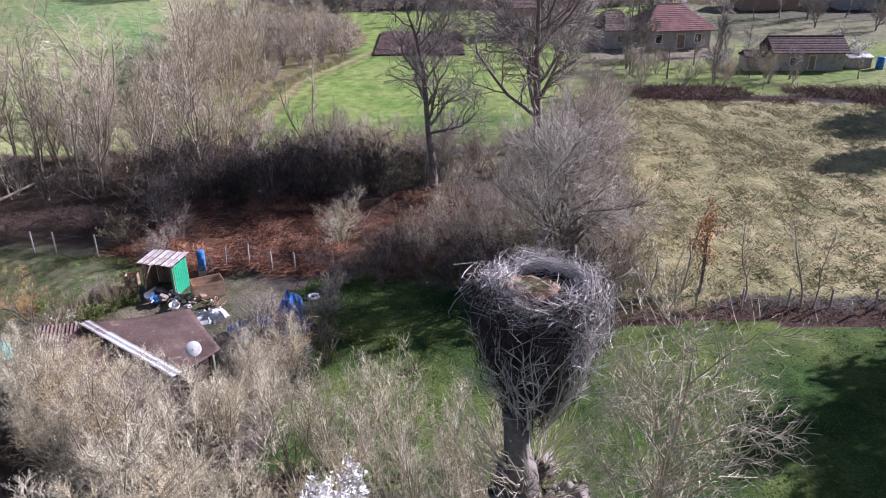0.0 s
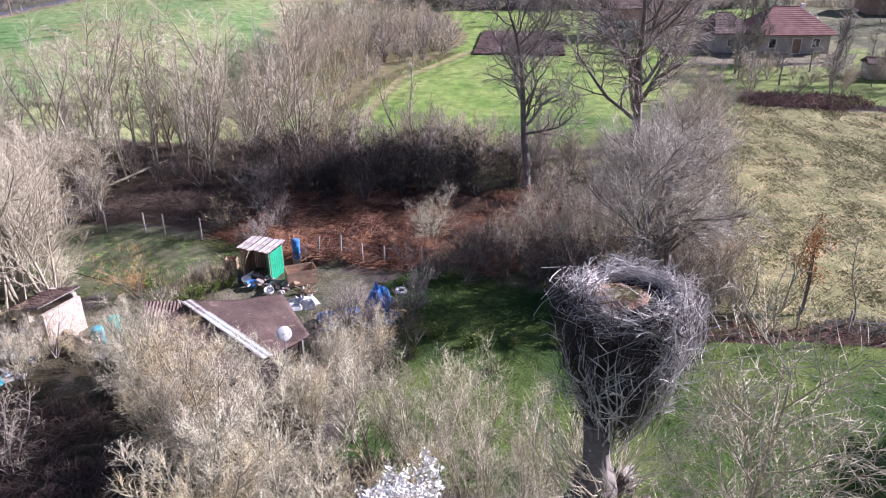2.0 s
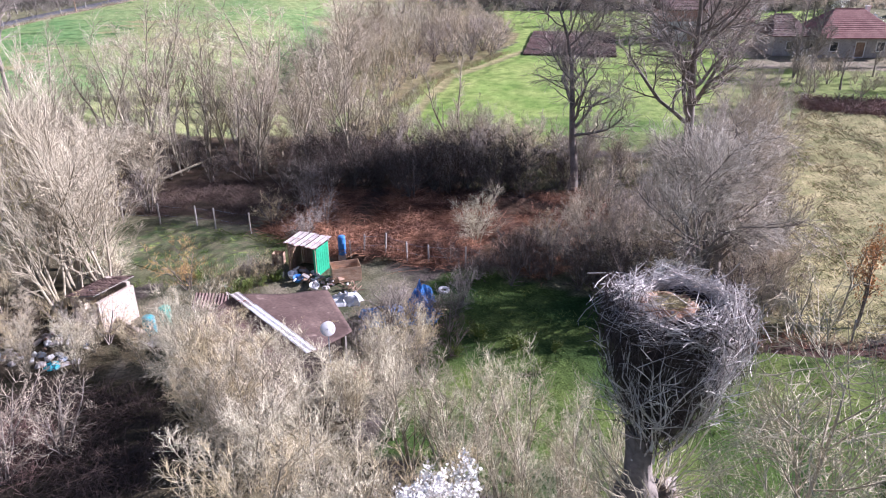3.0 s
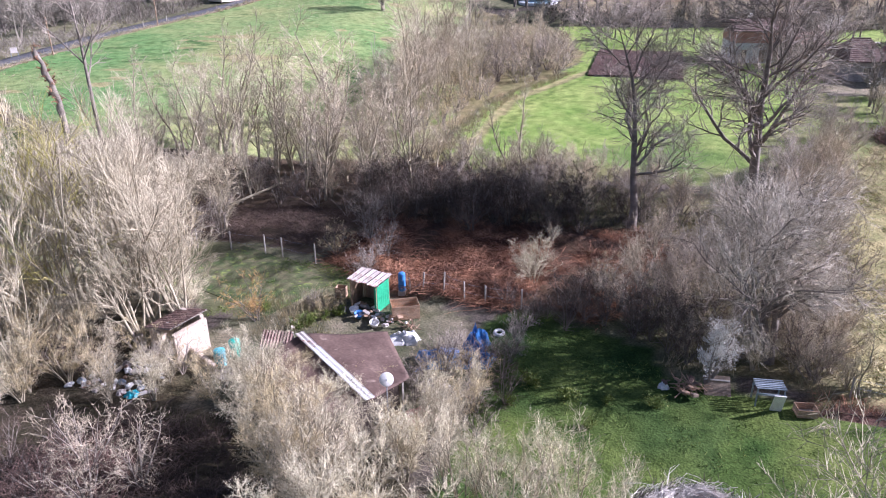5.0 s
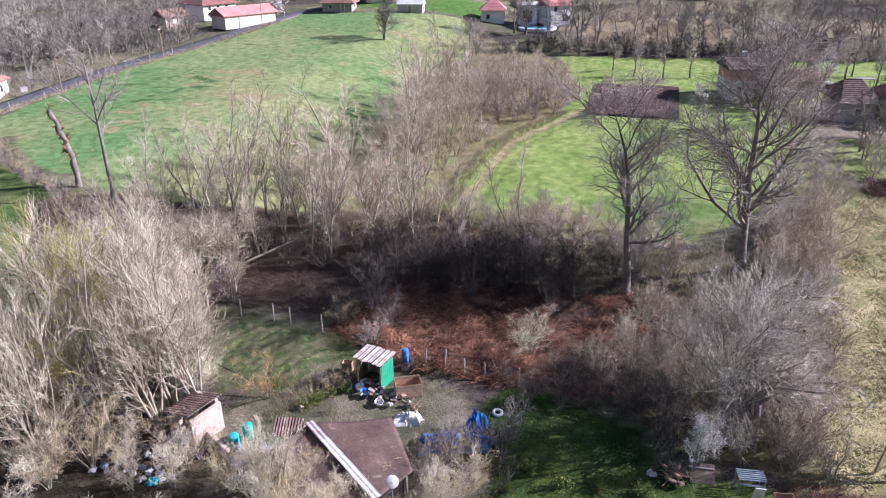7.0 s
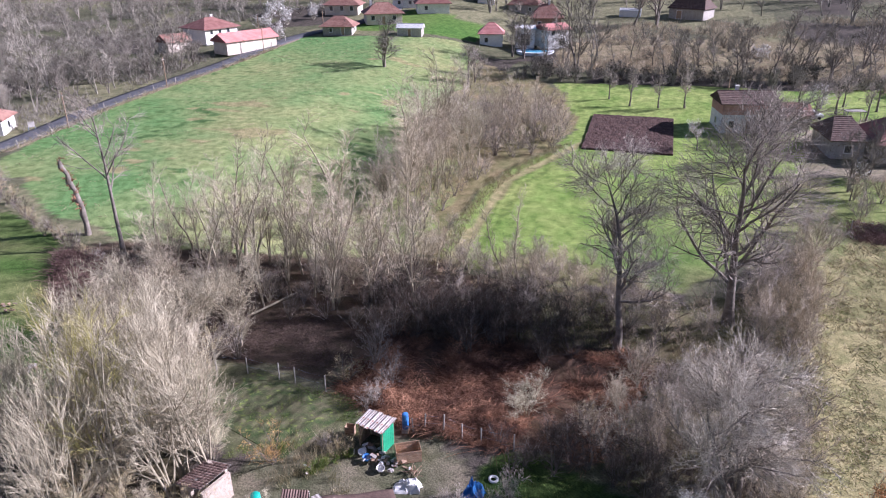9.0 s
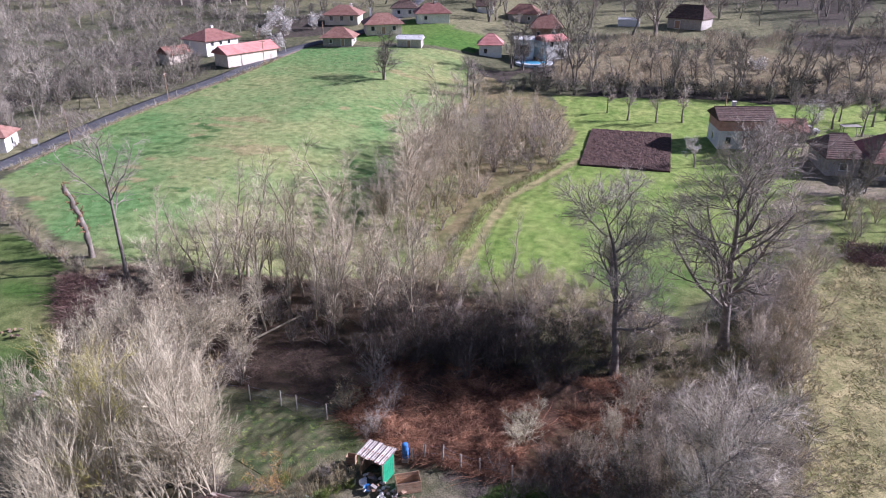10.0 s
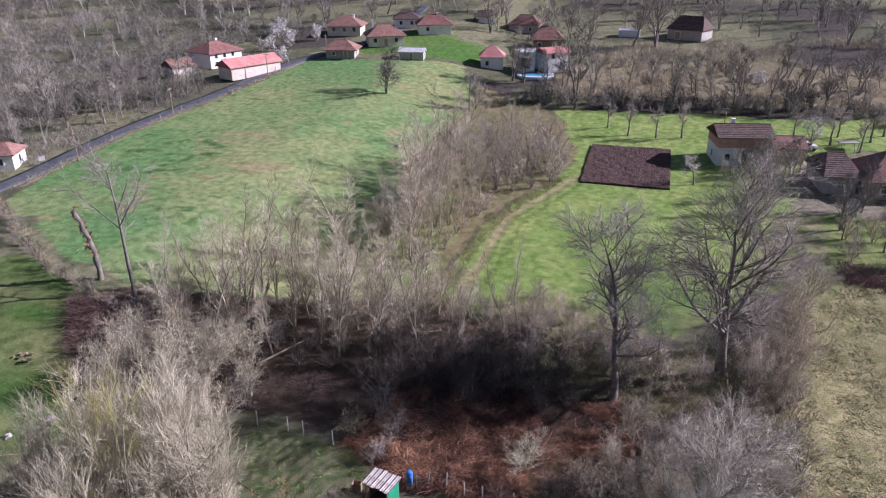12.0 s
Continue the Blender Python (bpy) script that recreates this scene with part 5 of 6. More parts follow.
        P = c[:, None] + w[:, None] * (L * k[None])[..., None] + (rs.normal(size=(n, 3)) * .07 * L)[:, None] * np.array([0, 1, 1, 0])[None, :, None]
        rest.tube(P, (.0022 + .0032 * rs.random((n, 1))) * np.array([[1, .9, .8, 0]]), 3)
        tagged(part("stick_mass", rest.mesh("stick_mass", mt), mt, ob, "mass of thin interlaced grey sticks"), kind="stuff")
    n = 260
    c = np.stack([rs.normal(size=n) * .15 - .08, rs.normal(size=n) * .13 - .1, np.full(n, .04)], 1)
    w = rs.normal(size=(n, 3)) * np.array([1, 1, .15])
    w /= np.linalg.norm(w, axis=1, keepdims=True)
    P = np.stack([c - w * .1, c, c + w * .1], 1)
    tagged(part("straw", Buf().tube(P, np.repeat([[.005, .005, 0]], n, 0), 3).mesh("straw", M_STRAW), M_STRAW, ob, "loose yellow straw"), kind="stuff")


nest()


def pollard():
    rs = np.random.default_rng(78)
    ob = root("pollard_willow", NX, NY, 0, 0, "old grey pollarded willow that carries the nest", "tree")
    z = np.array([-.3, 0, 2, 4.5, 7, 9.4, 11.2, 12.2, 12.7, 13.05, 13.25, 13.9])
    r = np.array([.62, .52, .42, .36, .32, .26, .24, .27, .31, .25, .17, .14])
    ox, oy = -.12 * np.sin(z * .5) - .1, .1 * np.cos(z * .4) - .1
    a = np.arange(14) * 2 * np.pi / 14
    rough = 1 + .14 * rs.normal(size=(len(z), 14))
    V = np.stack([ox[:, None] + r[:, None] * rough * np.cos(a), oy[:, None] + r[:, None] * rough * np.sin(a), np.repeat(z[:, None], 14, 1)], -1)
    i = np.arange(len(z) * 14).reshape(-1, 14)
    f = np.stack([i[:-1], np.roll(i, -1, 1)[:-1], np.roll(i, -1, 1)[1:], i[1:]], -1).reshape(-1, 4)
    part("trunk", Buf().add(V.reshape(-1, 3), f).mesh("trunk", M_BARK, True), M_BARK, ob)
    # branches that rise round the nest from the head
    for _ in range(22):
        a = rs.random() * 2 * np.pi if _ > 14 else -2.8 + 2.5 * rs.random()
        b = np.array([.12 * math.cos(a) - .08, .12 * math.sin(a) - .1, 13.5 + .3 * rs.random()])
        q = .80 + .22 * rs.random()
        top = 14.7 + .9 * rs.random()
        zz = np.linspace(b[2], top, 7)
        rr = (np.interp(NZ - zz, [-.3, .0, .25, .6, 1.0, 1.4, 1.75], [.78, .80, .86, .82, .66, .46, .2]) + .03) * (q + .12)
        aa = a + np.linspace(0, rs.normal() * .35, 7)
        P = np.stack([.86 * rr * np.cos(aa), .70 * rr * np.sin(aa), zz], 1)[None]
        P += rs.normal(size=P.shape) * .035
        R = (.0145 * (1 - .72 * np.linspace(0, 1, 7)))[None] * rs.uniform(.6, 1.1)
        br = Buf().tube(P, R, 5)
        Q, S = grow(rs, P, R, 6, .2, 1, 34, .62, .02, .10, 4, .005)
        br.tube(Q, S, 3)
        br.tube(*grow(rs, Q, S, 3, .2, 1, 35, .25, .0, .14, 3, .0025), 3)
        part("branch", br.mesh("branch", M_STICK), M_STICK, ob, "pale branch that clasps the nest")
    # shoots from the lower knuckle
    for _ in range(150):
        a = rs.random() * 2 * np.pi
        b = np.array([.3 * math.cos(a), .3 * math.sin(a) - .1, 12.45 + .9 * rs.random()])
        w = np.array([math.cos(a), math.sin(a), .9 + .8 * rs.random()])
        P = (b + w * (np.linspace(0, 1, 5) * (.25 + .7 * rs.random()))[:, None])[None]
        P += rs.normal(size=P.shape) * .05
        R = (.0075 * (1 - .8 * np.linspace(0, 1, 5)))[None] * rs.uniform(.7, 1.3)
        sh = Buf().tube(P, R, 4)
        part("shoot", sh.mesh("shoot", M_TWIG_PALE), M_TWIG_PALE, ob, "straw-coloured shoot")
    for x, y, s in ((.38, -.25, .2), (-.3, -.1, .18), (.2, .3, .2), (.58, -.12, .17)):
        kk = lathe([(.02, -.6), (.5, -.5), (.8, -.3), (.95, -.05), (1, .15), (.8, .35), (.5, .5), (.02, .5)], 14)
        kk.v[0] = kk.v[0] * s * (1 + .24 * rs.normal(size=(len(kk.v[0]), 1))) * np.array([1, 1, .8]) + rs.normal(size=kk.v[0].shape) * .03 + np.array([x, y, 12.75])
        part("knuckle", kk.mesh("knuckle", M_BARK, True), M_BARK, ob, "swollen bark knuckle")


pollard()


# ---- sheds and yard ----
def corrugated(w, l, pitch=.16, depth=.025, thick=.006):
    """A wavy sheet w wide (x) and l long (y)."""
    n = max(4, int(w / pitch * 4))
    x = np.linspace(-w / 2, w / 2, n + 1)
    z = depth * np.sin(x / pitch * 2 * np.pi)
    top = [(a, s * l / 2, b + o) for o in (0, -thick) for s in (-1, 1) for a, b in zip(x, z)]
    m = n + 1
    f = []
    for k in range(n):
        f += [(k, k + 1, m + k + 1, m + k), (2 * m + k + 1, 2 * m + k, 3 * m + k, 3 * m + k + 1), (k + 1, k, 2 * m + k, 2 * m + k + 1), (m + k, m + k + 1, 3 * m + k + 1, 3 * m + k)]
    f += [(0, m, 3 * m, 2 * m), (m - 1, 3 * m - 1, 4 * m - 1, 2 * m - 1)]
    return Buf().add(top, f)


def green_shed():
    # local x runs along the open front, y to the back; the green gable end faces +x
    ob = root("garden_shed", -16.12, 37.05, 0, -14, "small green shed with rusty corrugated roof, open front", "shed")
    W, D = 1.95, 1.36
    for y, h in ((-D / 2, 2.0), (D / 2, 2.08)):
        for x in (-W / 2, W / 2):
            part("post", rounded((.09, .09, h), .01, (x, y, h / 2)), M_WOOD, ob)
    for k in range(6):
        y = -D / 2 + .14 + k * .217
        h = 2.0 + .08 * (y + D / 2) / D
        part("wall_board", rounded((.03, .212, h - .08), .006, (W / 2 + .06, y, h / 2)), M_GREEN, ob, "bright green painted board")
    for k in range(8):
        part("back_board", rounded((.228, .03, 2.0), .006, (-W / 2 + .16 + k * .233, D / 2 + .06, 1.0)), M_WOOD, ob)
    for k in range(6):
        part("side_board", rounded((.03, .212, 1.9), .006, (-W / 2 - .06, -D / 2 + .11 + k * .217, .95)), M_WOOD, ob)
    part("corner_board", rounded((.14, .03, 1.95), .006, (W / 2 - .02, -D / 2 - .06, .98)), M_GREEN, ob, "bright green corner board")
    slope = math.degrees(math.atan2(.08, D))
    for k in range(6):
        s = corrugated(.42, 1.72 + .08 * (k % 3))
        part("roof_sheet", s.mesh("roof_sheet", M_RUST), M_RUST, ob, "", pose(-.99 + k * .395, 0, 2.17 + .012 * (k % 2), slope, 0, turn.uniform(-.8, .8)))
    for y in (-.62, 0, .62):
        part("rafter", rounded((2.3, .07, .09), .008, (0, y, 2.085 + .058 * y)), M_WOOD_GREY, ob)


green_shed()


def plank_box(name, x, y, rz, L, W, H, label, tilt=0, material=M_WOOD):
    ob = root(name, x, y, float(land(x, y)), rz, label, "box")
    n = max(3, int(H / .2))
    for k in range(n):
        z = (k + .5) * H / n
        for s in (-1, 1):
            part("board", rounded((L, .03, H / n - .015), .005, (0, s * W / 2, z)), material, ob)
            part("board", rounded((.03, W - .04, H / n - .015), .005, (s * (L / 2 - .02), 0, z)), material, ob)
    part("base", rounded((L - .05, W - .05, .04), .005, (0, 0, .05)), M_WOOD_GREY, ob)
    return ob


plank_box("wooden_bin", -13.5, 36.3, 28, 1.75, 1.1, .95, "old brown plank bin with rust stains", material=M_BIN)
plank_box("cabinet_box", -18.4, 37.6, 5, .7, .5, .75, "weathered wooden box beside the shed")


def barrel(name, x, y, r, h, material, label, lid=None, tilt=0, z=None):
    ob = root(name, x, y, float(land(x, y)) if z is None else z, turn.uniform(0, 360), label, "barrel")
    p = [(.02, 0), (r * .9, 0), (r, .04), (r, h * .32), (r * 1.04, h * .34), (r, h * .36), (r, h * .64), (r * 1.04, h * .66), (r, h * .68), (r, h * .94), (r * .92, h), (r * .85, h), (r * .84, h - .03), (.02, h - .03)]
    part("body", lathe(p, 20).mesh("body", material, True), material, ob)
    part("lid", lathe([(.02, h + .03), (r * .8, h + .03), (r * .86, h + .01), (r * .86, h - .04)], 20).mesh("lid", lid or material, True), lid or material, ob)
    return ob


barrel("water_barrel", -21.3, 29.35, .31, 1.05, M_TEAL, "turquoise plastic water barrel with lid")
barrel("water_barrel", -21.6, 28.3, .33, 1.0, M_TEAL_BLUE, "blue-green plastic water barrel with lid")
barrel("blue_drum", -14.6, 38.9, .24, 1.25, M_BLUE, "tall blue plastic drum on blocks beside the shed", z=.5)
b = root("block_pile", -14.6, 38.9, 0, 10, "stack of concrete blocks under the drum", "blocks")
for k in range(4):
    part("block", rounded((.5, .24, .22), .015, (0, -.13 if k % 2 else .13, .13 + .24 * (k // 2))), M_PLASTER_GREY, b)


def sheet_roof():
    """Low outbuilding: brown felt slope to the east, dark tiles to the west, white metal along the ridge."""
    a, b = np.array([-16.72, 28.9]), np.array([-10.95, 24.5])
    d = (b - a) / np.linalg.norm(b - a)
    n = np.array([-d[1], d[0]])          # towards the yard (north-east)
    L = float(np.linalg.norm(b - a))
    ang = math.degrees(math.atan2(d[1], d[0]))
    mid = (a + b) / 2
    ob = root("outbuilding", float(mid[0]), float(mid[1]), 0, ang, "low outbuilding with brown felt roof and white ridge strip", "building")
    drop = .65
    # felt slope, slightly uneven
    us, vs = np.meshgrid(np.linspace(0, 1, 24), np.linspace(.02, 1, 14))
    xs = us * L - L / 2 + vs * ((1 - us) * 1.6 - us * 1.0)
    ys = vs * (4.4 * (1 - us) + 2.8 * us)
    zs = 2.5 - drop * ys / 4.4 + .035 * np.sin(xs * 1.3 + ys) + .03 * np.sin(ys * 2.1)
    i = np.arange(xs.size).reshape(xs.shape)
    top = np.stack([xs, ys, zs], -1).reshape(-1, 3)
    fel = Buf().add(top, np.stack([i[:-1, :-1], i[:-1, 1:], i[1:, 1:], i[1:, :-1]], -1).reshape(-1, 4))
    me = fel.mesh("felt", M_FELT, True)
    fo = part("felt", me, M_FELT, ob, "sagging brown roofing felt")
    so = fo.modifiers.new("thickness", "SOLIDIFY")
    so.thickness, so.offset = .05, -1
    # ridge strips
    for k, (x0, x1, mt) in enumerate(((-L / 2 - .1, -L / 2 + 2.0, M_RUST), (-L / 2 + 1.8, -L / 2 + 4.0, M_ZINC), (-L / 2 + 3.9, L / 2 + .1, M_ZINC))):
        s = corrugated(.5, x1 - x0, .25, .02)
        part("ridge_sheet", s.mesh("ridge_sheet", mt), mt, ob, "pale sheet metal laid along the ridge", pose((x0 + x1) / 2, -.05, 2.60 + .03 * k, 0, turn.uniform(-2, 2), 90))
    # west slope of dark ribs
    for k in range(int(L / .33)):
        s = corrugated(.33, 2.6, .165, .03)
        part("roof_sheet", s.mesh("roof_sheet", M_TILE_DARK), M_TILE_DARK, ob, "", pose(-L / 2 + .17 + k * .33, -1.45, 2.12, 16, 0, 0))
    for x, y0, y1 in ((-L / 2 + .3, -2.3, .6), (L / 2 - 1.2, -2.3, 2.2)):
        part("end_wall", Buf().box((x, (y0 + y1) / 2, .9), (.18, y1 - y0, 1.8)).mesh("end_wall", M_DARK_WOOD), M_DARK_WOOD, ob)
    part("back_wall", Buf().box((.1, 2.3, .9), (L - 2.8, .18, 1.8)).mesh("back_wall", M_DARK_WOOD), M_DARK_WOOD, ob)
    part("front_wall", Buf().box((-.45, -2.4, .8), (L - 1.7, .18, 1.6)).mesh("front_wall", M_DARK_WOOD), M_DARK_WOOD, ob)
    for x, y in ((-L / 2 + 1.6, 4.1), (.2, 3.1), (L / 2 - 1.2, 2.5)):
        part("post", rounded((.1, .1, 1.85), .01, (x, y, .9)), M_WOOD_GREY, ob)


sheet_roof()

# small dark tiled roof beside the outbuilding
lean = root("lean_to", -18.1, 28.75, 0, 20, "small lean-to with dark ribbed roof", "shed")
for k in range(5):
    part("roof_sheet", corrugated(.34, 1.5, .17, .03).mesh("roof_sheet", M_TILE_DARK), M_TILE_DARK, lean, "", pose(-.7 + k * .33, 0, 2.15 - .04 * k, 8, 6, 0))
for x in (-.75, .75):
    for y in (-.6, .6):
        part("post", rounded((.09, .09, 2.1), .01, (x, y, 1.05)), M_WOOD_GREY, lean)
planks = root("plank_stack", -20.2, 27.7, 0, 62, "stack of pale grey boards on trestles", "planks")
for k in range(5):
    part("plank", rounded((2.4, .17, .04), .006, (turn.uniform(-.1, .1), -.45 + k * .2, .47 + .008 * k)), M_WOOD_GREY, planks)
for x in (-.9, .9):
    part("trestle", rounded((.1, 1.0, .44), .01, (x, -.05, .22)), M_WOOD, planks)


def brick_shed():
    ob = root("ruined_shed", -24.6, 29.0, 0, -14, "ruined plastered shed with old tiled roof", "shed")
    W, D, H = 1.9, 2.3, 1.95
    for x in (-W / 2, W / 2):
        part("side_wall", Buf().box((x, 0, H / 2), (.22, D, H)).mesh("side_wall", M_RUBBLE), M_RUBBLE, ob)
    part("back_wall", Buf().box((0, D / 2 - .11, H / 2 + .1), (W - .22, .22, H + .2)).mesh("back_wall", M_RUBBLE), M_RUBBLE, ob)
    part("front_wall", Buf().box((-.45, -D / 2 + .11, H / 2), (W * .45, .22, H)).mesh("front_wall", M_RUBBLE), M_RUBBLE, ob)
    deck = part("deck", Buf().box((0, 0, 0), (W + .3, D + .3, .05)).mesh("deck", M_WOOD_GREY), M_WOOD_GREY, ob, m=pose(0, 0, 2.18, 0, -14, 0))
    a = np.linspace(0, np.pi, 6)
    v = [(s * .09 * math.cos(t), y, .07 * math.sin(t) * (1 - .2 * (y > 0))) for s in (1, .8) for y in (-.21, .21) for t in a]
    f = [(k, k + 1, 6 + k + 1, 6 + k) for k in range(5)] + [(12 + k + 1, 12 + k, 18 + k, 18 + k + 1) for k in range(5)] + [(k + 1, k, 12 + k, 12 + k + 1) for k in range(5)]
    tile = Buf().add(v, f).mesh("tile", M_TILE_DARK, True)
    for r in range(7):
        for c in range(12):
            if turn.random() < .06:
                continue
            part("tile", tile, M_TILE_DARK, ob, "", pose(0, 0, 2.18, 0, -14, 0) @ pose(-1.0 + r * .34, -1.22 + c * .215, .035 + .012 * turn.random(), 0, turn.uniform(-3, 3), 90 + turn.uniform(-4, 4)))


brick_shed()
wall = root("ruined_wall", -22.5, 28.0, 0, -29, "crumbling low masonry wall", "wall")
for k in range(3):
    for c in range(7):
        part("stone", rounded((.42, .3, .24), .05, (-1.45 + c * .45 + .2 * (k % 2), turn.uniform(-.03, .03), .12 + k * .24)), M_RUBBLE, wall)


def crumple(name, x, y, rz, w, d, h, material, label, category, seed, z=0.0, n=22):
    """A thrown-down sheet or cover: folds over whatever lies under it."""
    u, v = np.meshgrid(np.linspace(-1, 1, n), np.linspace(-1, 1, n))
    rim = 1 - np.maximum(np.abs(u), np.abs(v)) ** 3
    uu, vv = u * 3 + seed, v * 3 + seed * 1.3
    hh = h * rim * (.35 + .65 * vnoise(uu, vv, .9)) + .18 * h * vnoise(uu, vv, .22, 3) * rim + .02
    xx = u * w / 2 * (1 + .15 * (vnoise(uu, vv, .8, 7) - .5)) + .3 * w * (vnoise(uu, vv, 1.1, 11) - .5)
    yy = v * d / 2 * (1 + .15 * (vnoise(uu, vv, .8, 13) - .5)) + .3 * d * (vnoise(uu, vv, 1.1, 17) - .5)
    i = np.arange(n * n).reshape(n, n)
    me = Buf().add(np.stack([xx, yy, hh], -1).reshape(-1, 3), np.stack([i[:-1, :-1], i[:-1, 1:], i[1:, 1:], i[1:, :-1]], -1).reshape(-1, 4)).mesh(name, material, False)
    ob = new(name, me)
    so = ob.modifiers.new("thickness", "SOLIDIFY")
    so.thickness, so.offset = .015, -1
    ob.matrix_basis = pose(x, y, float(land(x, y)) + z, 0, 0, rz)
    return tagged(ob, label, category)


crumple("blue_tarp", -9.9, 32.0, 20, 2.3, 1.6, .9, M_BLUE, "crumpled bright blue tarpaulin over a heap", "tarpaulin", 1)
crumple("blue_tarp", -8.3, 34.0, 80, 1.3, 1.2, 1.6, M_BLUE, "blue tarpaulin hung over a pile", "tarpaulin", 4)
crumple("blue_tarp", -7.8, 32.7, 10, 1.7, 1.3, .8, M_BLUE, "torn blue tarpaulin on the ground", "tarpaulin", 8)
crumple("white_cover", -12.6, 33.75, 12, 1.7, 1.2, .6, M_WHITE, "dirty white plastic cover with red stains", "cover", 11)
crumple("white_bag", 2.2, 33.1, 0, .5, .4, .35, M_WHITE, "white plastic bag of rubbish", "bag", 15)
crumple("pale_sheet", -9.6, 29.9, 30, 1.4, .9, .45, M_JUNK, "pale dirty sheet among dry stalks", "sheet", 19)
crumple("red_sheet", -9.4, 27.0, 10, 1.5, 1.1, .5, M_TILE_PINK, "faded red and grey sheet in the bushes", "sheet", 23)
crumple("rubbish_bag", -24.6, 24.6, 10, .6, .5, .35, M_TEAL_BLUE, "blue plastic bag in the rubbish", "bag", 27)
for k, (x, y) in enumerate(spot([(-28.6, 24.4), (-27.8, 27), (-24, 27.6), (-23.6, 24.6)], 26, .45, 61)):
    crumple("rubbish_bag", x, y, k * 40, turn.uniform(.3, .55), turn.uniform(.25, .45), turn.uniform(.15, .3), (M_JUNK, M_WHITE, M_STEEL, M_JUNK)[k % 4], "grey-white rubbish bag in the dump", "bag", 30 + k * 3, n=10)


def junk(name, x, y, spread, count, seed, label, stuff=(M_JUNK, M_WOOD, M_RUST, M_WHITE)):
    rs = np.random.default_rng(seed)
    ob = root(name, x, y, float(land(x, y)), 0, label, "junk")
    for k in range(count):
        s = rs.uniform(.15, .5, 3) * (1, .6, .4)
        me = rounded(tuple(s), .02)
        part("scrap", me, stuff[k % 4], ob, "", pose(*(rs.normal(size=2) * spread), .15 + .25 * rs.random(), *rs.uniform(-30, 30, 2), rs.uniform(0, 360)))
    return ob


junk("junk_heap", -14.6, 35.1, .45, 12, 71, "heap of scrap and broken bricks")
junk("junk_heap", -16.6, 36.2, .4, 8, 72, "scrap and buckets in front of the shed")
junk("junk_heap", -19.6, 33.2, .4, 7, 73, "scrap pile at the garden path")
junk("junk_heap", -15.6, 35.6, .5, 10, 76, "broken crates and scrap before the shed")
junk("junk_heap", -13.6, 35.2, .4, 8, 77, "bricks and scrap beside the plank bin")
junk("junk_heap", 3.2, 33.0, .45, 12, 74, "heap of brown scrap and branches", (M_WOOD, M_EARTH, M_TILE_DARK, M_WOOD))
junk("junk_heap", -25.9, 25.6, 1.0, 16, 75, "rubbish dump below the ruined shed")
junk("junk_heap", -54.6, 42.6, .8, 10, 78, "brown scrap heap in the western garden", (M_WOOD, M_EARTH, M_TILE_DARK, M_WOOD))
junk("junk_heap", -46.4, 36.6, .7, 10, 79, "pale scrap beside the western garden")
crumple("white_bag", -46.8, 37.4, 30, .7, .6, .4, M_JUNK, "white plastic bag of rubbish", "bag", 41)
crumple("white_bag", -48.6, 34.6, 70, .6, .5, .3, M_JUNK, "dirty white plastic bag of rubbish", "bag", 45)
for x, y, mt, lb in ((-16.7, 35.7, M_WHITE, "white enamel basin in the yard"), (-14.9, 34.6, M_ZINC, "zinc tub among the scrap"), (-16.2, 35.3, M_BLUE, "small blue bucket by the shed")):
    bo = lathe([(.02, .02), (.2, .02), (.28, .3), (.30, .3), (.21, 0), (.02, 0)], 18).mesh("basin", mt, True)
    o = tagged(new("basin", bo), lb, "basin")
    o.matrix_basis = pose(x, y, float(land(x, y)) + .12, 12, 8, 0)


def tyre(x, y):
    bm = bmesh.new()
    a, c = np.arange(24) * 2 * np.pi / 24, np.arange(10) * 2 * np.pi / 10
    V = [((.27 + .09 * math.cos(q)) * math.cos(t), (.27 + .09 * math.cos(q)) * math.sin(t), .09 + .09 * math.sin(q)) for t in a for q in c]
    f = [(i * 10 + j, ((i + 1) % 24) * 10 + j, ((i + 1) % 24) * 10 + (j + 1) % 10, i * 10 + (j + 1) % 10) for i in range(24) for j in range(10)]
    bm.free()
    o = tagged(new("white_ring", Buf().add(V, f).mesh("white_ring", M_WHITE, True)), "white-painted old tyre lying on the lawn", "tyre")
    o.matrix_basis = pose(x, y, float(land(x, y)), 4, 3, 0)


tyre(-7.35, 35.9)


def dish(x, y, z):
    ob = root("satellite_dish", x, y, z, 0, "round white dish on a short pole", "dish")
    d = lathe([(.01, 0), (.2, .03), (.36, .10), (.38, .115), (.37, .13), (.2, .06), (.01, .03)], 24).mesh("bowl", M_WHITE, True)
    part("bowl", d, M_WHITE, ob, "", Matrix.Translation((0, 0, .45)) @ Vector((.33, -.8, .55)).to_track_quat("Z", "Y").to_matrix().to_4x4() @ Matrix.Diagonal((.85, .85, -.5, 1)))
    part("pole", lathe([(.025, -1.9), (.025, .45), (.0, .46)], 8).mesh("pole", M_STEEL), M_STEEL, ob)


dish(-10.05, 24.35, 3.45)

# metal rack, white door, tub and boxes by the field corner
rack = root("metal_rack", 7.25, 33.1, 0, 8, "blue-grey metal rack with slatted top", "rack")
for x in (-.65, .65):
    for y in (-.4, .4):
        part("leg", rounded((.06, .06, 1.1), .006, (x, y, .55)), M_STEEL, rack)
for k in range(6):
    part("slat", rounded((1.45, .09, .03), .005, (0, -.4 + k * .16, 1.12)), M_STEEL, rack)
for y in (-.43, .43):
    part("rail", rounded((1.4, .04, .12), .006, (0, y, .78)), M_STEEL, rack)
door = tagged(new("scrap_fridge"), "white fridge lid leaning on the metal rack", "scrap")
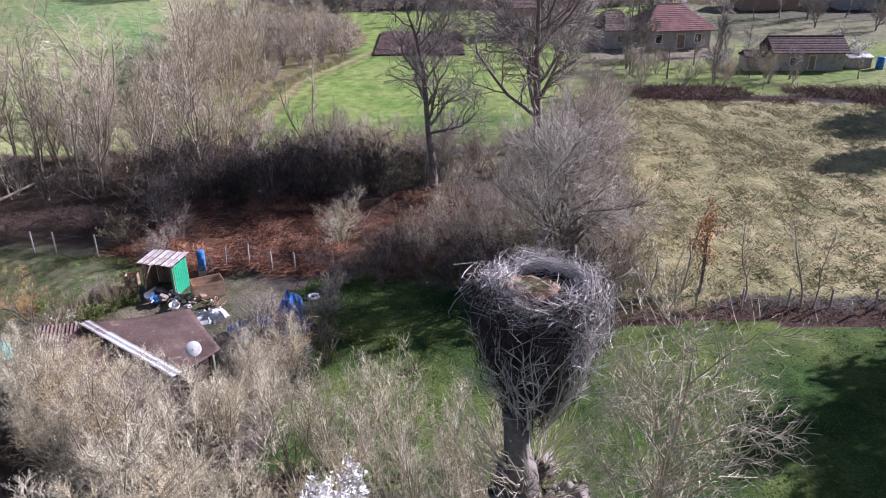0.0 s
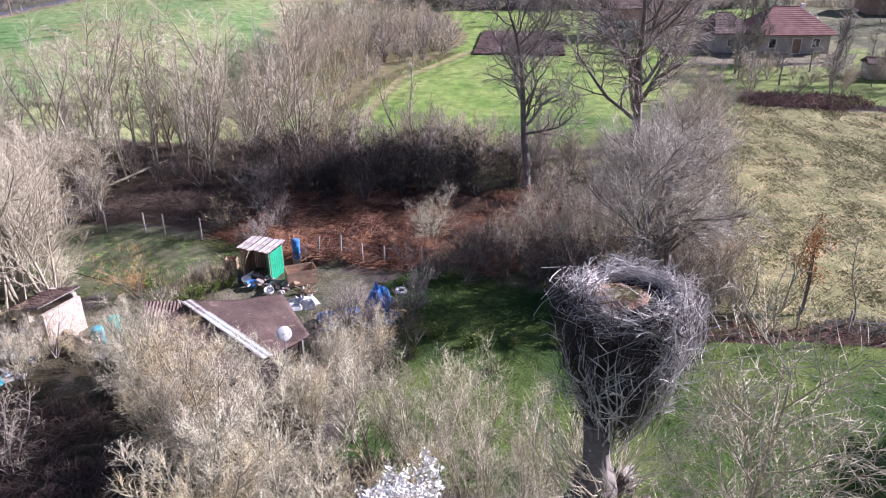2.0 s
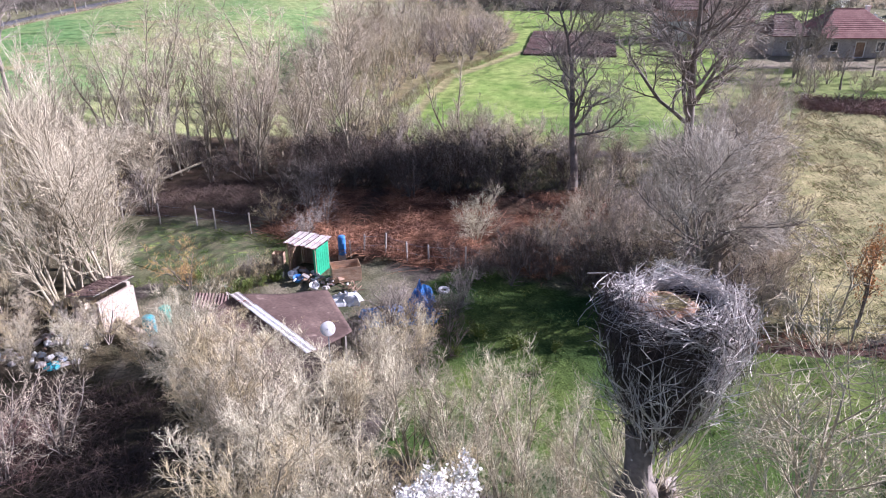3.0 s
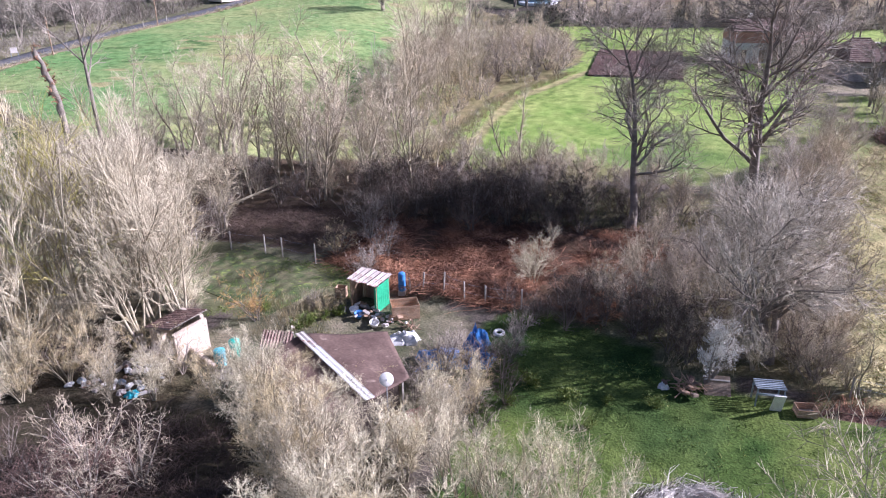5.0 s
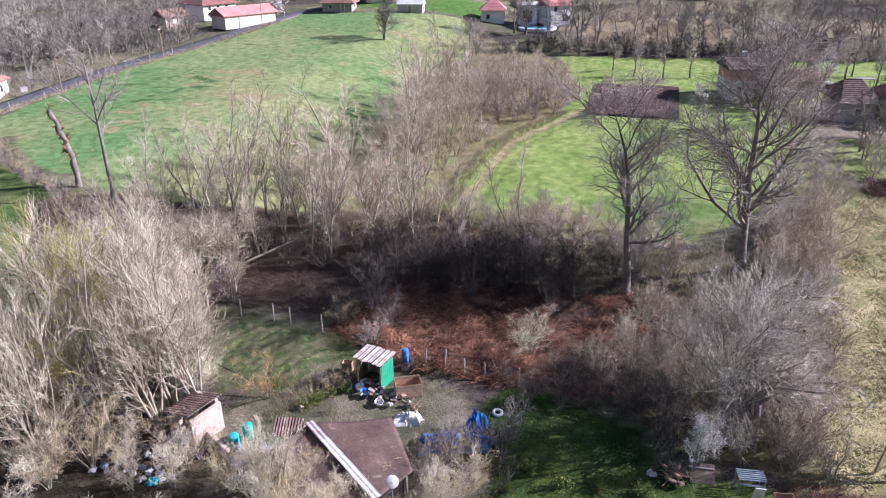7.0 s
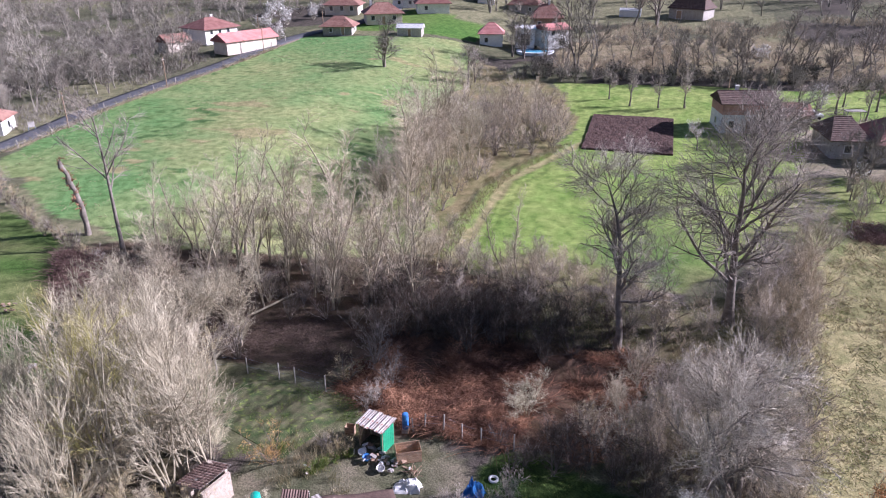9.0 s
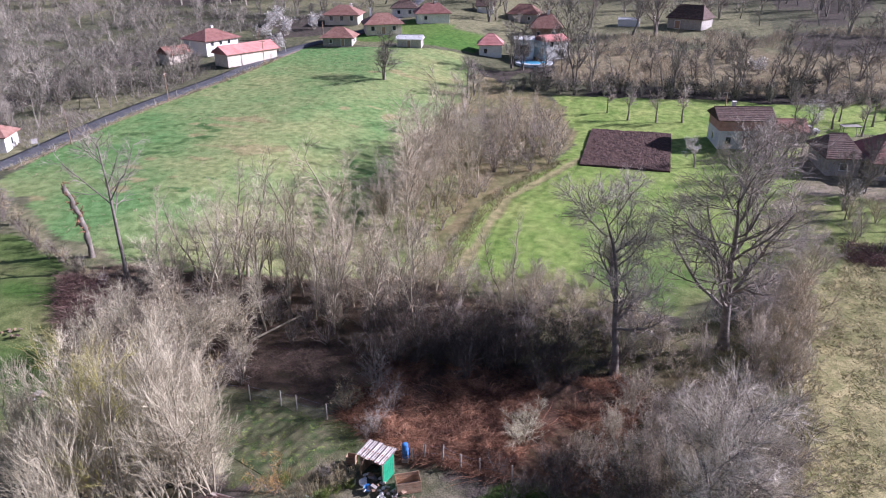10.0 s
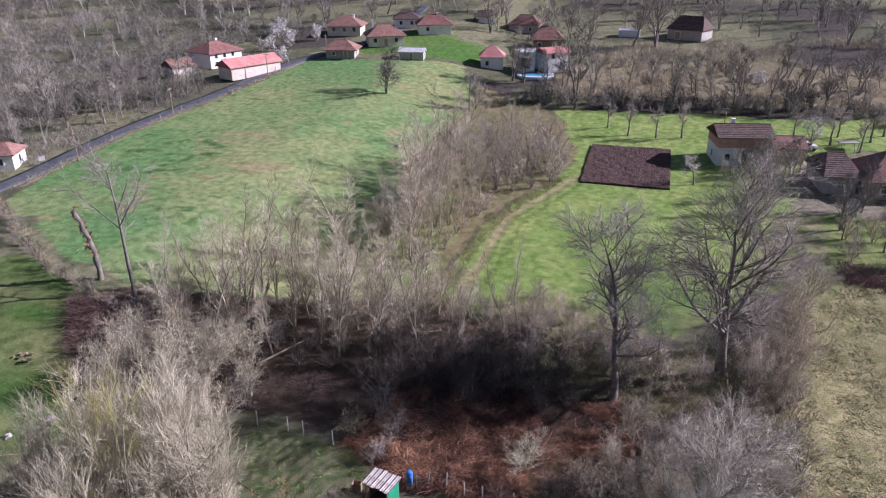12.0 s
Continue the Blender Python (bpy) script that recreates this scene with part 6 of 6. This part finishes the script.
door.matrix_basis = pose(7.6, 32.5, 0, 18, 0, 6)
part("board", rounded((.55, .05, 1.15), .01, (0, 0, .58)), M_WHITE, door)
part("edge", rounded((.57, .06, .05), .008, (0, 0, 1.17)), M_FRAME, door)
plank_box("wooden_box", 9.0, 32.6, 10, 1.0, .7, .45, "low wooden box at the field boundary")
panel = root("scrap_metal", 4.9, 33.1, float(land(4.9, 33.1)), 6, "grey-brown sheet of scrap board leaning on the heap", "scrap")
part("board", rounded((1.35, .05, 1.15), .015, (0, 0, .5)), M_EARTH, panel, "", pose(0, 0, 0, -52, 0, 0))
part("batten", rounded((1.3, .05, .08), .008, (0, -.05, .8)), M_WOOD_GREY, panel, "", pose(0, 0, 0, -52, 0, 0))


def brushwood(x, y, n, reach, seed, label):
    """A thrown-down pile of cut branches."""
    rs = np.random.default_rng(seed)
    ob = root("brushwood", x, y, float(land(x, y)), 0, label, "branches")
    for _ in range(n):
        c = np.array([*(rs.normal(size=2) * reach * .35), .12 + .35 * rs.random()])
        w = rs.normal(size=3) * np.array([1, 1, .22])
        w *= reach * rs.uniform(.5, 1) / np.linalg.norm(w)
        P = np.stack([c - w, c - w * .3 + rs.normal(size=3) * .05, c + w * .4 + rs.normal(size=3) * .05, c + w])[None]
        P[..., 2] = np.maximum(P[..., 2], .03)
        R = np.array([[.028, .024, .018, .0]]) * rs.uniform(.5, 1.1)
        b = Buf().tube(P, R, 5)
        b.tube(*grow(rs, P, R, 5, .25, 1, 35, .35, 0, .12, 3, .005), 3)
        part("branch", b.mesh("branch", M_WOOD), M_WOOD, ob)


brushwood(3.4, 33.2, 26, .9, 91, "pile of brown cut branches on the lawn")
brushwood(-12.8, 35.0, 14, .7, 92, "loose brown branches beside the plank bin")

# fallen log under the belt
lg = Buf().tube(np.array([[(-34.2, 50.0, .7), (-33.4, 50.9, 1.0), (-32.4, 51.9, 1.35), (-31.2, 53.2, 1.8), (-30.6, 53.8, 2.0)]]), np.array([[.11, .11, .10, .09, .0]]), 8)
tagged(new("fallen_log", lg.mesh("fallen_log", M_BARK_PALE, True)), "pale fallen trunk leaning in the undergrowth", "log")


def snag():
    rs = np.random.default_rng(81)
    x, y = -57.0, 56.2
    z0 = float(land(x, y))
    P = np.array([[(0, 0, -.3), (.12, 0, 1.2), (-.05, 0, 2.4), (.18, -.1, 3.2), (-.3, -.1, 4.1), (-.15, -.2, 5.0), (-.75, -.2, 5.9), (-.6, -.3, 6.8), (-1.25, -.3, 7.6), (-1.2, -.3, 8.6)]])
    R = np.array([[.40, .27, .36, .24, .38, .22, .34, .2, .3, .0]])
    ob = root("tree_stump", x, y, z0, 0, "tall lopped trunk with ragged ivy-brown stubs", "tree")
    part("trunk", Buf().tube(P, R, 9).mesh("trunk", M_BARK, True), M_BARK, ob)
    Q, S = grow(rs, P, R, 34, .3, 1, 62, .9, .08, .2, 4, .05)
    st = Buf().tube(Q, S * .6, 4)
    Q2, S2 = grow(rs, Q, S * .4, 8, .2, 1, 50, .45, 0, .2, 3, .02)
    st.tube(Q2, S2, 3)
    part("ivy", st.mesh("ivy", M_BRACKEN), M_TWIG, ob, "ragged rusty-brown ivy and stubs")


snag()


def fence(name, pts, height, label, wires=2, material=M_WOOD_GREY, lean=3):
    ob = root(name, 0, 0, 0, 0, label, "fence")
    p = [(x, y, float(land(x, y))) for x, y in pts]
    for x, y, z in p:
        part("post", rounded((.09, .09, height + .3), .01, (0, 0, height / 2 - .15)), material, ob, "", pose(x, y, z, turn.uniform(-lean, lean), turn.uniform(-lean, lean), turn.uniform(0, 90)))
    for w in range(wires):
        h = height * (.45 + .45 * w)
        P = np.array([[(a[0] * (1 - t) + b[0] * t, a[1] * (1 - t) + b[1] * t, a[2] * (1 - t) + b[2] * t + h - .08 * math.sin(t * math.pi)) for t in (0, .5, 1)] for a, b in zip(p, p[1:])])
        part("wire", Buf().tube(P, np.full((len(P), 3), .006), 3), M_STEEL, ob)


fence("garden_fence", [(-32.6, 42.2), (-29.8, 42.5), (-26.8, 42.4), (-25.3, 42.3), (-22.4, 41.9)], 1.6, "leaning grey posts of a garden fence")
fence("yard_fence", [(-14.0, 38.9), (-13.2, 39.1), (-11.8, 39.2), (-10.4, 39.2), (-9.0, 39.2), (-6.6, 39.0)], 1.35, "thin wooden stakes along the bracken")
fence("field_fence", [(11.5, 34.9), (14.4, 34.8), (17, 34.8), (19.6, 34.8), (22, 34.8), (24.6, 34.8), (27.5, 34.8), (31, 34.8)], 1.1, "wire fence on the field boundary")
fence("road_fence", [(-88.2 + .02 * k, 78 + k * 6.5) for k in range(3)] + [(-89.3 + .1 * k, 97.5 + k * 6.5) for k in range(5)] + [(-87.2 + .2 * k, 131 + 6.5 * k) for k in range(5)], 1.3, "row of posts along the road", 1)
fence("garden_fence", [(24, 86.5), (28, 86.8), (32, 87), (36, 87), (40, 87), (44, 86.5)], 1.2, "garden fence beyond the pasture", 2)
fence("orchard_fence", [(34, 132), (37, 131.6), (40, 131), (43, 130.4), (46, 130)], 1.1, "orchard fence behind the farmhouse", 3)


def pole(x, y, h, label):
    ob = root("utility_pole", x, y, float(land(x, y)), turn.uniform(0, 180), label, "pole", "utility poles")
    part("mast", Buf().tube(np.array([[(0, 0, -.3), (0, 0, h * .5), (0, 0, h), (0, 0, h + .05)]]), np.array([[.10, .09, .08, 0]]), 8).mesh("mast", M_WOOD, True), M_WOOD, ob)
    part("crossarm", rounded((1.3, .1, .1), .01, (0, 0, h - .4)), M_WOOD_GREY, ob)


for x, y in ((-88.2, 88), (-88.8, 114), (-85.5, 145), (-80.5, 166), (-94, 158), (-98.8, 80.5), (13, 137), (-64, 205)):
    pole(x, y, 5.6, "grey wooden utility pole")
sign = root("notice_board", -92.6, 85.2, float(land(-92.6, 85.2)), 60, "small white board on two legs by the road", "sign")
part("board", rounded((.95, .06, .8), .02, (0, 0, 1.15)), M_PLASTER_GREY, sign)
for x in (-.5, .5):
    part("leg", rounded((.07, .07, .9), .006, (x, 0, .35)), M_STEEL, sign)


# ---- houses ----
def slopes(w, d, h, rise, over, hip, thick=.16):
    """A roof with real thickness: gable ridge along x, or hipped by that length at both ends."""
    a, b = w / 2 + over, d / 2 + over
    z0 = h - rise * over / (d / 2)
    low = [(-a, -b, z0), (a, -b, z0), (a, b, z0), (-a, b, z0), (-a + hip, 0, h + rise), (a - hip, 0, h + rise)]
    top = [(x, y, z + thick) for x, y, z in low]
    f4 = [(6, 7, 11, 10), (8, 9, 10, 11), (1, 0, 4, 5), (3, 2, 5, 4)]
    f3 = [(7, 8, 11), (9, 6, 10), (2, 1, 5), (0, 3, 4)]
    f4 += [(0, 1, 7, 6), (1, 2, 8, 7), (2, 3, 9, 8), (3, 0, 6, 9)]
    buf = Buf().add(low + top, f4)
    buf.loops.append(np.array(f3).ravel()), buf.sizes.append(np.full(len(f3), 3))
    return buf


def house(name, x, y, rz, w, d, h, rise, hip, wall, roof, label, windows=(), door=None, chimney=None, over=.5, z=None, rows=True, band=None):
    """windows: (side, along, sill, width, height); side 's','n','e','w'."""
    z = float(min(gz(x + a, y + b) for a in (-w / 3, w / 3) for b in (-d / 3, d / 3))) - .05 if z is None else z
    ob = root(name, x, y, z, rz, label, "house")
    t = .3
    for s in (-1, 1):
        part("wall", Buf().box((0, s * (d / 2 - t / 2), h / 2), (w, t, h)).mesh("wall", wall), wall, ob)
        part("wall", Buf().box((s * (w / 2 - t / 2), 0, h / 2), (t, d - 2 * t, h)).mesh("wall", wall), wall, ob)
    if hip < .1:
        for s in (-1, 1):
            xx = s * (w / 2 - t / 2)
            v = [(xx + e * t / 2, yy, zz) for e in (-1, 1) for yy, zz in ((-d / 2, h), (d / 2, h), (0, h + rise))]
            g = Buf().add(v, [(0, 1, 4, 3), (1, 2, 5, 4), (2, 0, 3, 5)])
            g.loops.append(np.array([0, 2, 1, 3, 4, 5])), g.sizes.append(np.array([3, 3]))
            part("gable", g.mesh("gable", band or wall), wall, ob)
    r = part("roof", slopes(w, d, h, rise, over, hip).mesh("roof", roof), roof, ob)
    part("roof_ridge", Buf().tube(np.array([[(-w / 2 - over + hip, 0, h + rise + .16), (0, 0, h + rise + .16), (w / 2 + over - hip, 0, h + rise + .16), (w / 2 + over - hip + .01, 0, h + rise + .16)]]), np.array([[.12, .12, .12, 0]]), 6).mesh("roof_ridge", roof), roof, r)
    if rows:                               # raised courses of tiles on both long slopes
        run = math.hypot(d / 2 + over, rise * (1 + over / (d / 2)))
        n = int(run / .45)
        for s in (-1, 1):
            for k in range(1, n):
                q = k / n
                yy = s * (d / 2 + over) * (1 - q)
                zz = h - rise * over / (d / 2) + .18 + (rise * (1 + over / (d / 2))) * q
                ln = 2 * (w / 2 + over - hip * q) - .1
                part("tile_course", Buf().box((0, yy, zz), (ln, .16, .05), Matrix.Rotation(-s * math.atan2(rise, d / 2), 4, "X")).mesh("tile_course", roof), roof, r)
    face = {"s": (0, -1), "n": (0, 1), "e": (1, 0), "w": (-1, 0)}

    def leaf(nm, side, along, sill, ww, hh, pane):
        ax, ay = face[side]
        c = (ax * w / 2 + (along if ay else 0), ay * d / 2 + (along if ax else 0), sill + hh / 2)
        size = lambda a, b, dep: (a, dep, b) if ay else (dep, a, b)
        o = new(nm)
        o.parent = ob
        o.matrix_basis = Matrix.Translation(c)
        fr = Buf()
        for s in (-1, 1):
            fr.box((0, ay * .02, s * hh / 2) if ay else (ax * .02, 0, s * hh / 2), size(ww + .12, .1, .12))
            fr.box((s * ww / 2, ay * .02, 0) if ay else (ax * .02, s * ww / 2, 0), size(.1, hh - .1, .12))
        fm = fr.mesh(nm, M_FRAME)
        o2 = bpy.data.objects.new(nm, fm)
        scene.collection.objects.link(o2)
        o2.parent, o2.matrix_basis = ob, Matrix.Translation(c)
        bpy.data.objects.remove(o)
        p = Buf().box((0, 0, 0), size(ww - .1, hh - .1, .03))
        part("pane", p.mesh("pane", pane), pane, o2, "", Matrix.Translation((ax * .015, ay * .015, 0)))
    for q in windows:
        leaf("window", *q, M_GLASS)
    if door:
        leaf("door", *door, M_WOOD)
    if chimney:
        cx, cy, ch = chimney
        part("chimney", Buf().box((cx, cy, h + rise * .6 + ch / 2), (.55, .55, ch + rise * .6)).box((cx, cy, h + rise * .6 + ch + rise * .3), (.7, .7, .12)).mesh("chimney", M_PLASTER), M_PLASTER, ob)
    return ob


# by the road
house("village_house", -105.6, 155.0, 72, 9.6, 8.4, 3.8, 1.8, 4.2, M_PLASTER, M_TILE_RED, "two-storey white house with hipped red roof", [("s", -3, 2.3, .9, 1.0), ("s", -.5, 2.3, .9, 1.0), ("s", 2, 2.3, .9, 1.0), ("s", -3, .6, .9, 1.0)], ("s", -.5, .1, 1, 2), (1.5, 1, .8), .7)
house("long_barn", -91.2, 147, 66, 13.5, 5.2, 3.0, 1.3, 0, M_PLASTER_WARM, M_TILE_PINK, "long cream barn with faded red roof", [], None, None, .5)
house("small_barn", -108, 143.5, 66, 5.5, 4.5, 2.6, 1.2, 0, M_PLASTER_WARM, M_TILE, "small old barn with brown tiled roof")
house("white_hut", -99.3, 83.2, 25, 6.5, 5, 2.7, 1.2, 2, M_PLASTER, M_TILE, "white cottage beside the road", [("s", -1.4, .9, .8, 1.1), ("s", 1.4, .9, .8, 1.1), ("e", 0, .9, .8, 1.1)])
# northern group
house("old_cottage", -77, 168, 12, 7.2, 6.2, 2.5, 1.7, 3.2, M_WOOD_GREY, M_TILE, "old dark wooden cottage with tiled hip roof", [("s", -1.6, .8, .8, 1.0), ("e", 0, .8, .8, 1.0)], ("s", 1.4, .1, .9, 1.9), None, .8)
house("village_house", -87.2, 194, 12, 9.4, 8.0, 3.0, 1.9, 4.0, M_PLASTER_WARM, M_TILE, "cream house with hipped orange-brown roof", [("s", -2.8, 1.2, 1, 1.3), ("s", .2, 1.2, 1, 1.3), ("s", 3, 1.2, 1, 1.3)], None, (2, 1, .7), .8)
house("village_house", -71.2, 183, 28, 9.4, 7.6, 3.0, 2.0, 3.6, M_PLASTER_WARM, M_TILE, "cream house with dark tiled hip roof", [("s", -3, 1.1, 1, 1.2), ("s", 2.6, 1.1, 1, 1.2), ("e", -1.5, 1.1, 1, 1.2)], ("s", -.2, .1, 1, 2), (-3, 1, 1.6), .7)
house("tin_shed", -58.8, 169.5, 8, 6.0, 3.6, 2.1, .7, 0, M_WOOD_GREY, M_ZINC, "grey shed with bright tin roof", [], ("s", 0, .1, .9, 1.8), None, .3, rows=False)
house("village_house", -62.5, 199.5, 22, 9, 7, 3.0, 2.0, 3.2, M_PLASTER, M_TILE_RED, "white house with red hipped roof", [("s", -2, 1, .9, 1.1), ("e", 0, 1, .9, 1.1)], None, (1, 0, .8), .7)
house("village_house", -73, 206, 18, 7, 6, 2.9, 1.8, 2.8, M_PLASTER, M_TILE_DARK, "white house with dark roof among trees", [("s", -1.6, 1, .9, 1.1), ("s", 1.6, 1, .9, 1.1)], None, None, .6)
house("white_hut", -52, 221, 10, 5, 4, 2.5, 1.2, 0, M_PLASTER, M_TILE_DARK, "small white outbuilding below the woods")
house("village_house", -40, 222, 0, 9, 7, 3.0, 2.2, 3.0, M_WOOD_GREY, M_TILE, "old house with brown roof below the woods", [("s", -2, 1, .9, 1.1), ("s", 2, 1, .9, 1.1)])
# house with the pool
house("pool_house", -25.6, 180.5, 40, 6.2, 6.0, 4.6, .9, 0, M_PLASTER, M_TILE_PINK, "white two-storey house beside the pool", [("s", -1.6, 3.2, 1, 1.3), ("s", 1.2, .9, 1.6, 1.6), ("e", -1.4, 3.2, 1, 1.2), ("e", 1.2, 3.2, 1, 1.2)], None, None, .5)
house("white_annexe", -40.4, 178, 12, 5.6, 5.4, 3.4, 1.9, 2.6, M_PLASTER, M_TILE_PINK, "white annexe with faded red roof", [("s", -1.2, 1, .9, 1.2), ("e", 0, 1, .9, 1.2)], None, None, .6)
house("red_roof_house", -30.5, 203, 10, 7.5, 6.5, 3.6, 2.6, 3.0, M_WOOD, M_TILE, "brown house with tall red hipped roof", [("s", -2, 1, .9, 1.1), ("s", 2, 1, .9, 1.1)], None, (.5, 0, 1.4), .9)
house("pool_shelter", -32.2, 179.5, 14, 4.6, 4.0, 4.6, .5, 0, M_PLASTER, M_ZINC, "white pool shelter with open front", [("s", 0, .6, 2.4, 2.8)], None, None, .3, rows=False)
zp = float(gz(-29, 173.5)) + .25
pool = root("swimming_pool", -28.6, 174.2, zp, 14, "round blue swimming pool with pale paving", "pool")
part("paving", lathe([(4.6, -.6), (4.6, .1), (3.4, .1), (3.4, -.6)], 40).mesh("paving", M_POOL), M_POOL, pool)
part("water", lathe([(.01, -.02), (3.39, -.02), (3.39, -.4)], 40).mesh("water", M_WATER), M_WATER, pool, "bright blue water")
# farm beside the east meadow
fh = house("farmhouse", 14.6, 124.9, 12, 8.4, 6.4, 4.9, 1.3, 0, M_PLASTER, M_TILE_DARK, "old farmhouse with dark tiles and a pinkish brick upper wall", [("s", -2.6, .9, .9, 1.2), ("s", 2.4, .9, .9, 1.2), ("w", 0, .9, .9, 1.2)], ("s", .2, .1, 1, 2), (-1.2, 1, .9), .45)
part("brick_band", Buf().box((0, 0, 3.95), (8.46, 6.46, 1.8)).mesh("brick_band", M_BRICK), M_BRICK, fh, "upper wall of faded pink brick")
house("farm_annexe", 22.0, 126.6, 12, 5.0, 5.0, 2.8, 1.3, 0, M_PLASTER_WARM, M_TILE, "farm annexe of bare cream plaster", [("s", 0, .9, .9, 1.1)], None, None, .4)
house("farmhouse", 36.4, 116.4, 8, 10.5, 9.0, 3.2, 2.9, 4.0, M_PLASTER_GREY, M_TILE_RED, "large grey-plastered farmhouse with red hipped roof", [("s", -3.2, .9, 1.1, 1.3), ("s", 3.2, .9, 1.1, 1.3), ("w", -2, .9, 1, 1.2)], ("s", 0.4, .1, 1.3, 2.1), (3, 1, .7), .8)
house("farm_wing", 27.6, 116.6, 8, 4.5, 8.6, 3.0, 2.2, 1.6, M_PLASTER_GREY, M_TILE_DARK, "farm wing with dark tiled roof", [("s", 0, .9, 1, 1.1)], None, None, .6)
house("stone_barn", 50.4, 99.6, -2, 9.4, 5.0, 2.6, 1.5, 0, M_PLASTER_GREY, M_TILE_DARK, "low stone barn with dark tiled roof", [("s", -2.2, .7, .8, 1.1)], ("s", .4, .1, .9, 1.9), None, .5)
house("small_shed", 43.4, 98.6, -4, 3.0, 3.0, 1.9, .5, 0, M_WOOD_GREY, M_TILE_DARK, "low lean-to beside the barn", rows=False, over=.2)
house("tin_shed", 58.0, 99.6, 0, 3.2, 2.6, 1.4, .3, 0, M_WOOD_GREY, M_ZINC, "low tin-roofed coop beside the barn", rows=False, over=.2)
house("brown_barn", 66, 150, 0, 11, 7, 3.4, 2.0, 0, M_WOOD, M_TILE_DARK, "large brown barn at the back of the gardens")
house("grey_barn", 86, 150, 0, 12, 7, 3.6, 1.8, 0, M_PLASTER_GREY, M_TILE_DARK, "grey barn with pale blue doors", [("s", 2, 1.2, 2.4, 1.6)])
house("dark_barn", 8, 222, -24, 10, 8, 3.2, 3.0, 2, M_WOOD_GREY, M_TILE_DARK, "dark wooden barn under the woods", [], ("s", -2, .1, 1.6, 2.2))
house("green_house", -9, 222, 0, 6, 3, 1.7, .5, 0, M_WHITE, M_WHITE, "low white plastic tunnel at the woods", rows=False, over=.1)


def car(x, y, rz, material, label):
    ob = root("parked_car", x, y, float(land(x, y)), rz, label, "car")
    part("body", rounded((4.1, 1.65, .65), .14, (0, 0, .62), 3), material, ob)
    part("cabin", rounded((2.2, 1.45, .6), .2, (-.15, 0, 1.15), 3), M_GLASS, ob)
    part("car_roof", rounded((1.7, 1.35, .08), .03, (-.15, 0, 1.44)), material, ob)
    for sx in (-1.3, 1.3):
        for sy in (-.75, .75):
            w = lathe([(.02, -.1), (.3, -.1), (.32, 0), (.3, .1), (.02, .1)], 16).mesh("wheel", M_DARK, True)
            part("wheel", w, M_DARK, ob, "", pose(sx, sy, .32, 90, 0, 0))


car(26.2, 132.2, 10, M_WHITE, "white car parked behind the farmhouse")
barrel("blue_drum", 60.5, 97.8, .5, 1.6, M_BLUE, "big blue water tank beside the coop")
ch = root("open_shelter", 33.5, 134.6, float(land(33.5, 134.6)), 12, "low wooden field shelter", "shelter")
for x in (-1.4, 1.4):
    for y in (-.7, .7):
        part("post", rounded((.1, .1, 1.2), .01, (x, y, .6)), M_WOOD_GREY, ch)
part("top", rounded((3.2, 1.8, .08), .01, (0, 0, 1.24)), M_WOOD_GREY, ch)

# dead stalks of the garden row, orange osier and green patch in the garden
for k in range(9):
    u = k / 8
    plant("dead_stalks", STALKS, -20.0 + 2.7 * u, 33.1 + 3.6 * u, .36 + .1 * (k % 3), k * 47, "row of dead pale garden stalks", "shrub", "garden row", squash=.55)
plant("osier_bush", SHRUB[7], -22.2, 33.3, .95, 0, "small bush with orange twigs", "shrub")
for k, (x, y) in enumerate(((-18.9, 33.9), (-18.3, 34.6), (-17.6, 35.2), (-19.2, 33.2), (-22.2, 34.6), (-4.6, 31.4), (-2.6, 30.6), (-.6, 30.9), (-5.4, 29.4), (1.8, 31.2), (-1.2, 28.6))):
    plant("green_weeds", WEEDS, x, y, turn.uniform(.7, 1.1), k * 50, "low patch of bright green weeds", "weeds", "green weeds")
# trees that stand east of the view and throw their shadows across the lawn and the pasture
for x, y, s in ((37, 33.5, 1.0), (41, 30, 1.1), (35.5, 28.5, .9), (40, 37, .9), (44, 34, 1.2), (62, 70, 1.3), (70, 80, 1.3), (58, 62, .8), (76, 74, 1.2), (37, 24, 1.0)):
    plant("shade_tree", SHADE, x, y, s, x * 7, "ivy-clad tree at the far end of the pasture", "tree", "pasture trees")
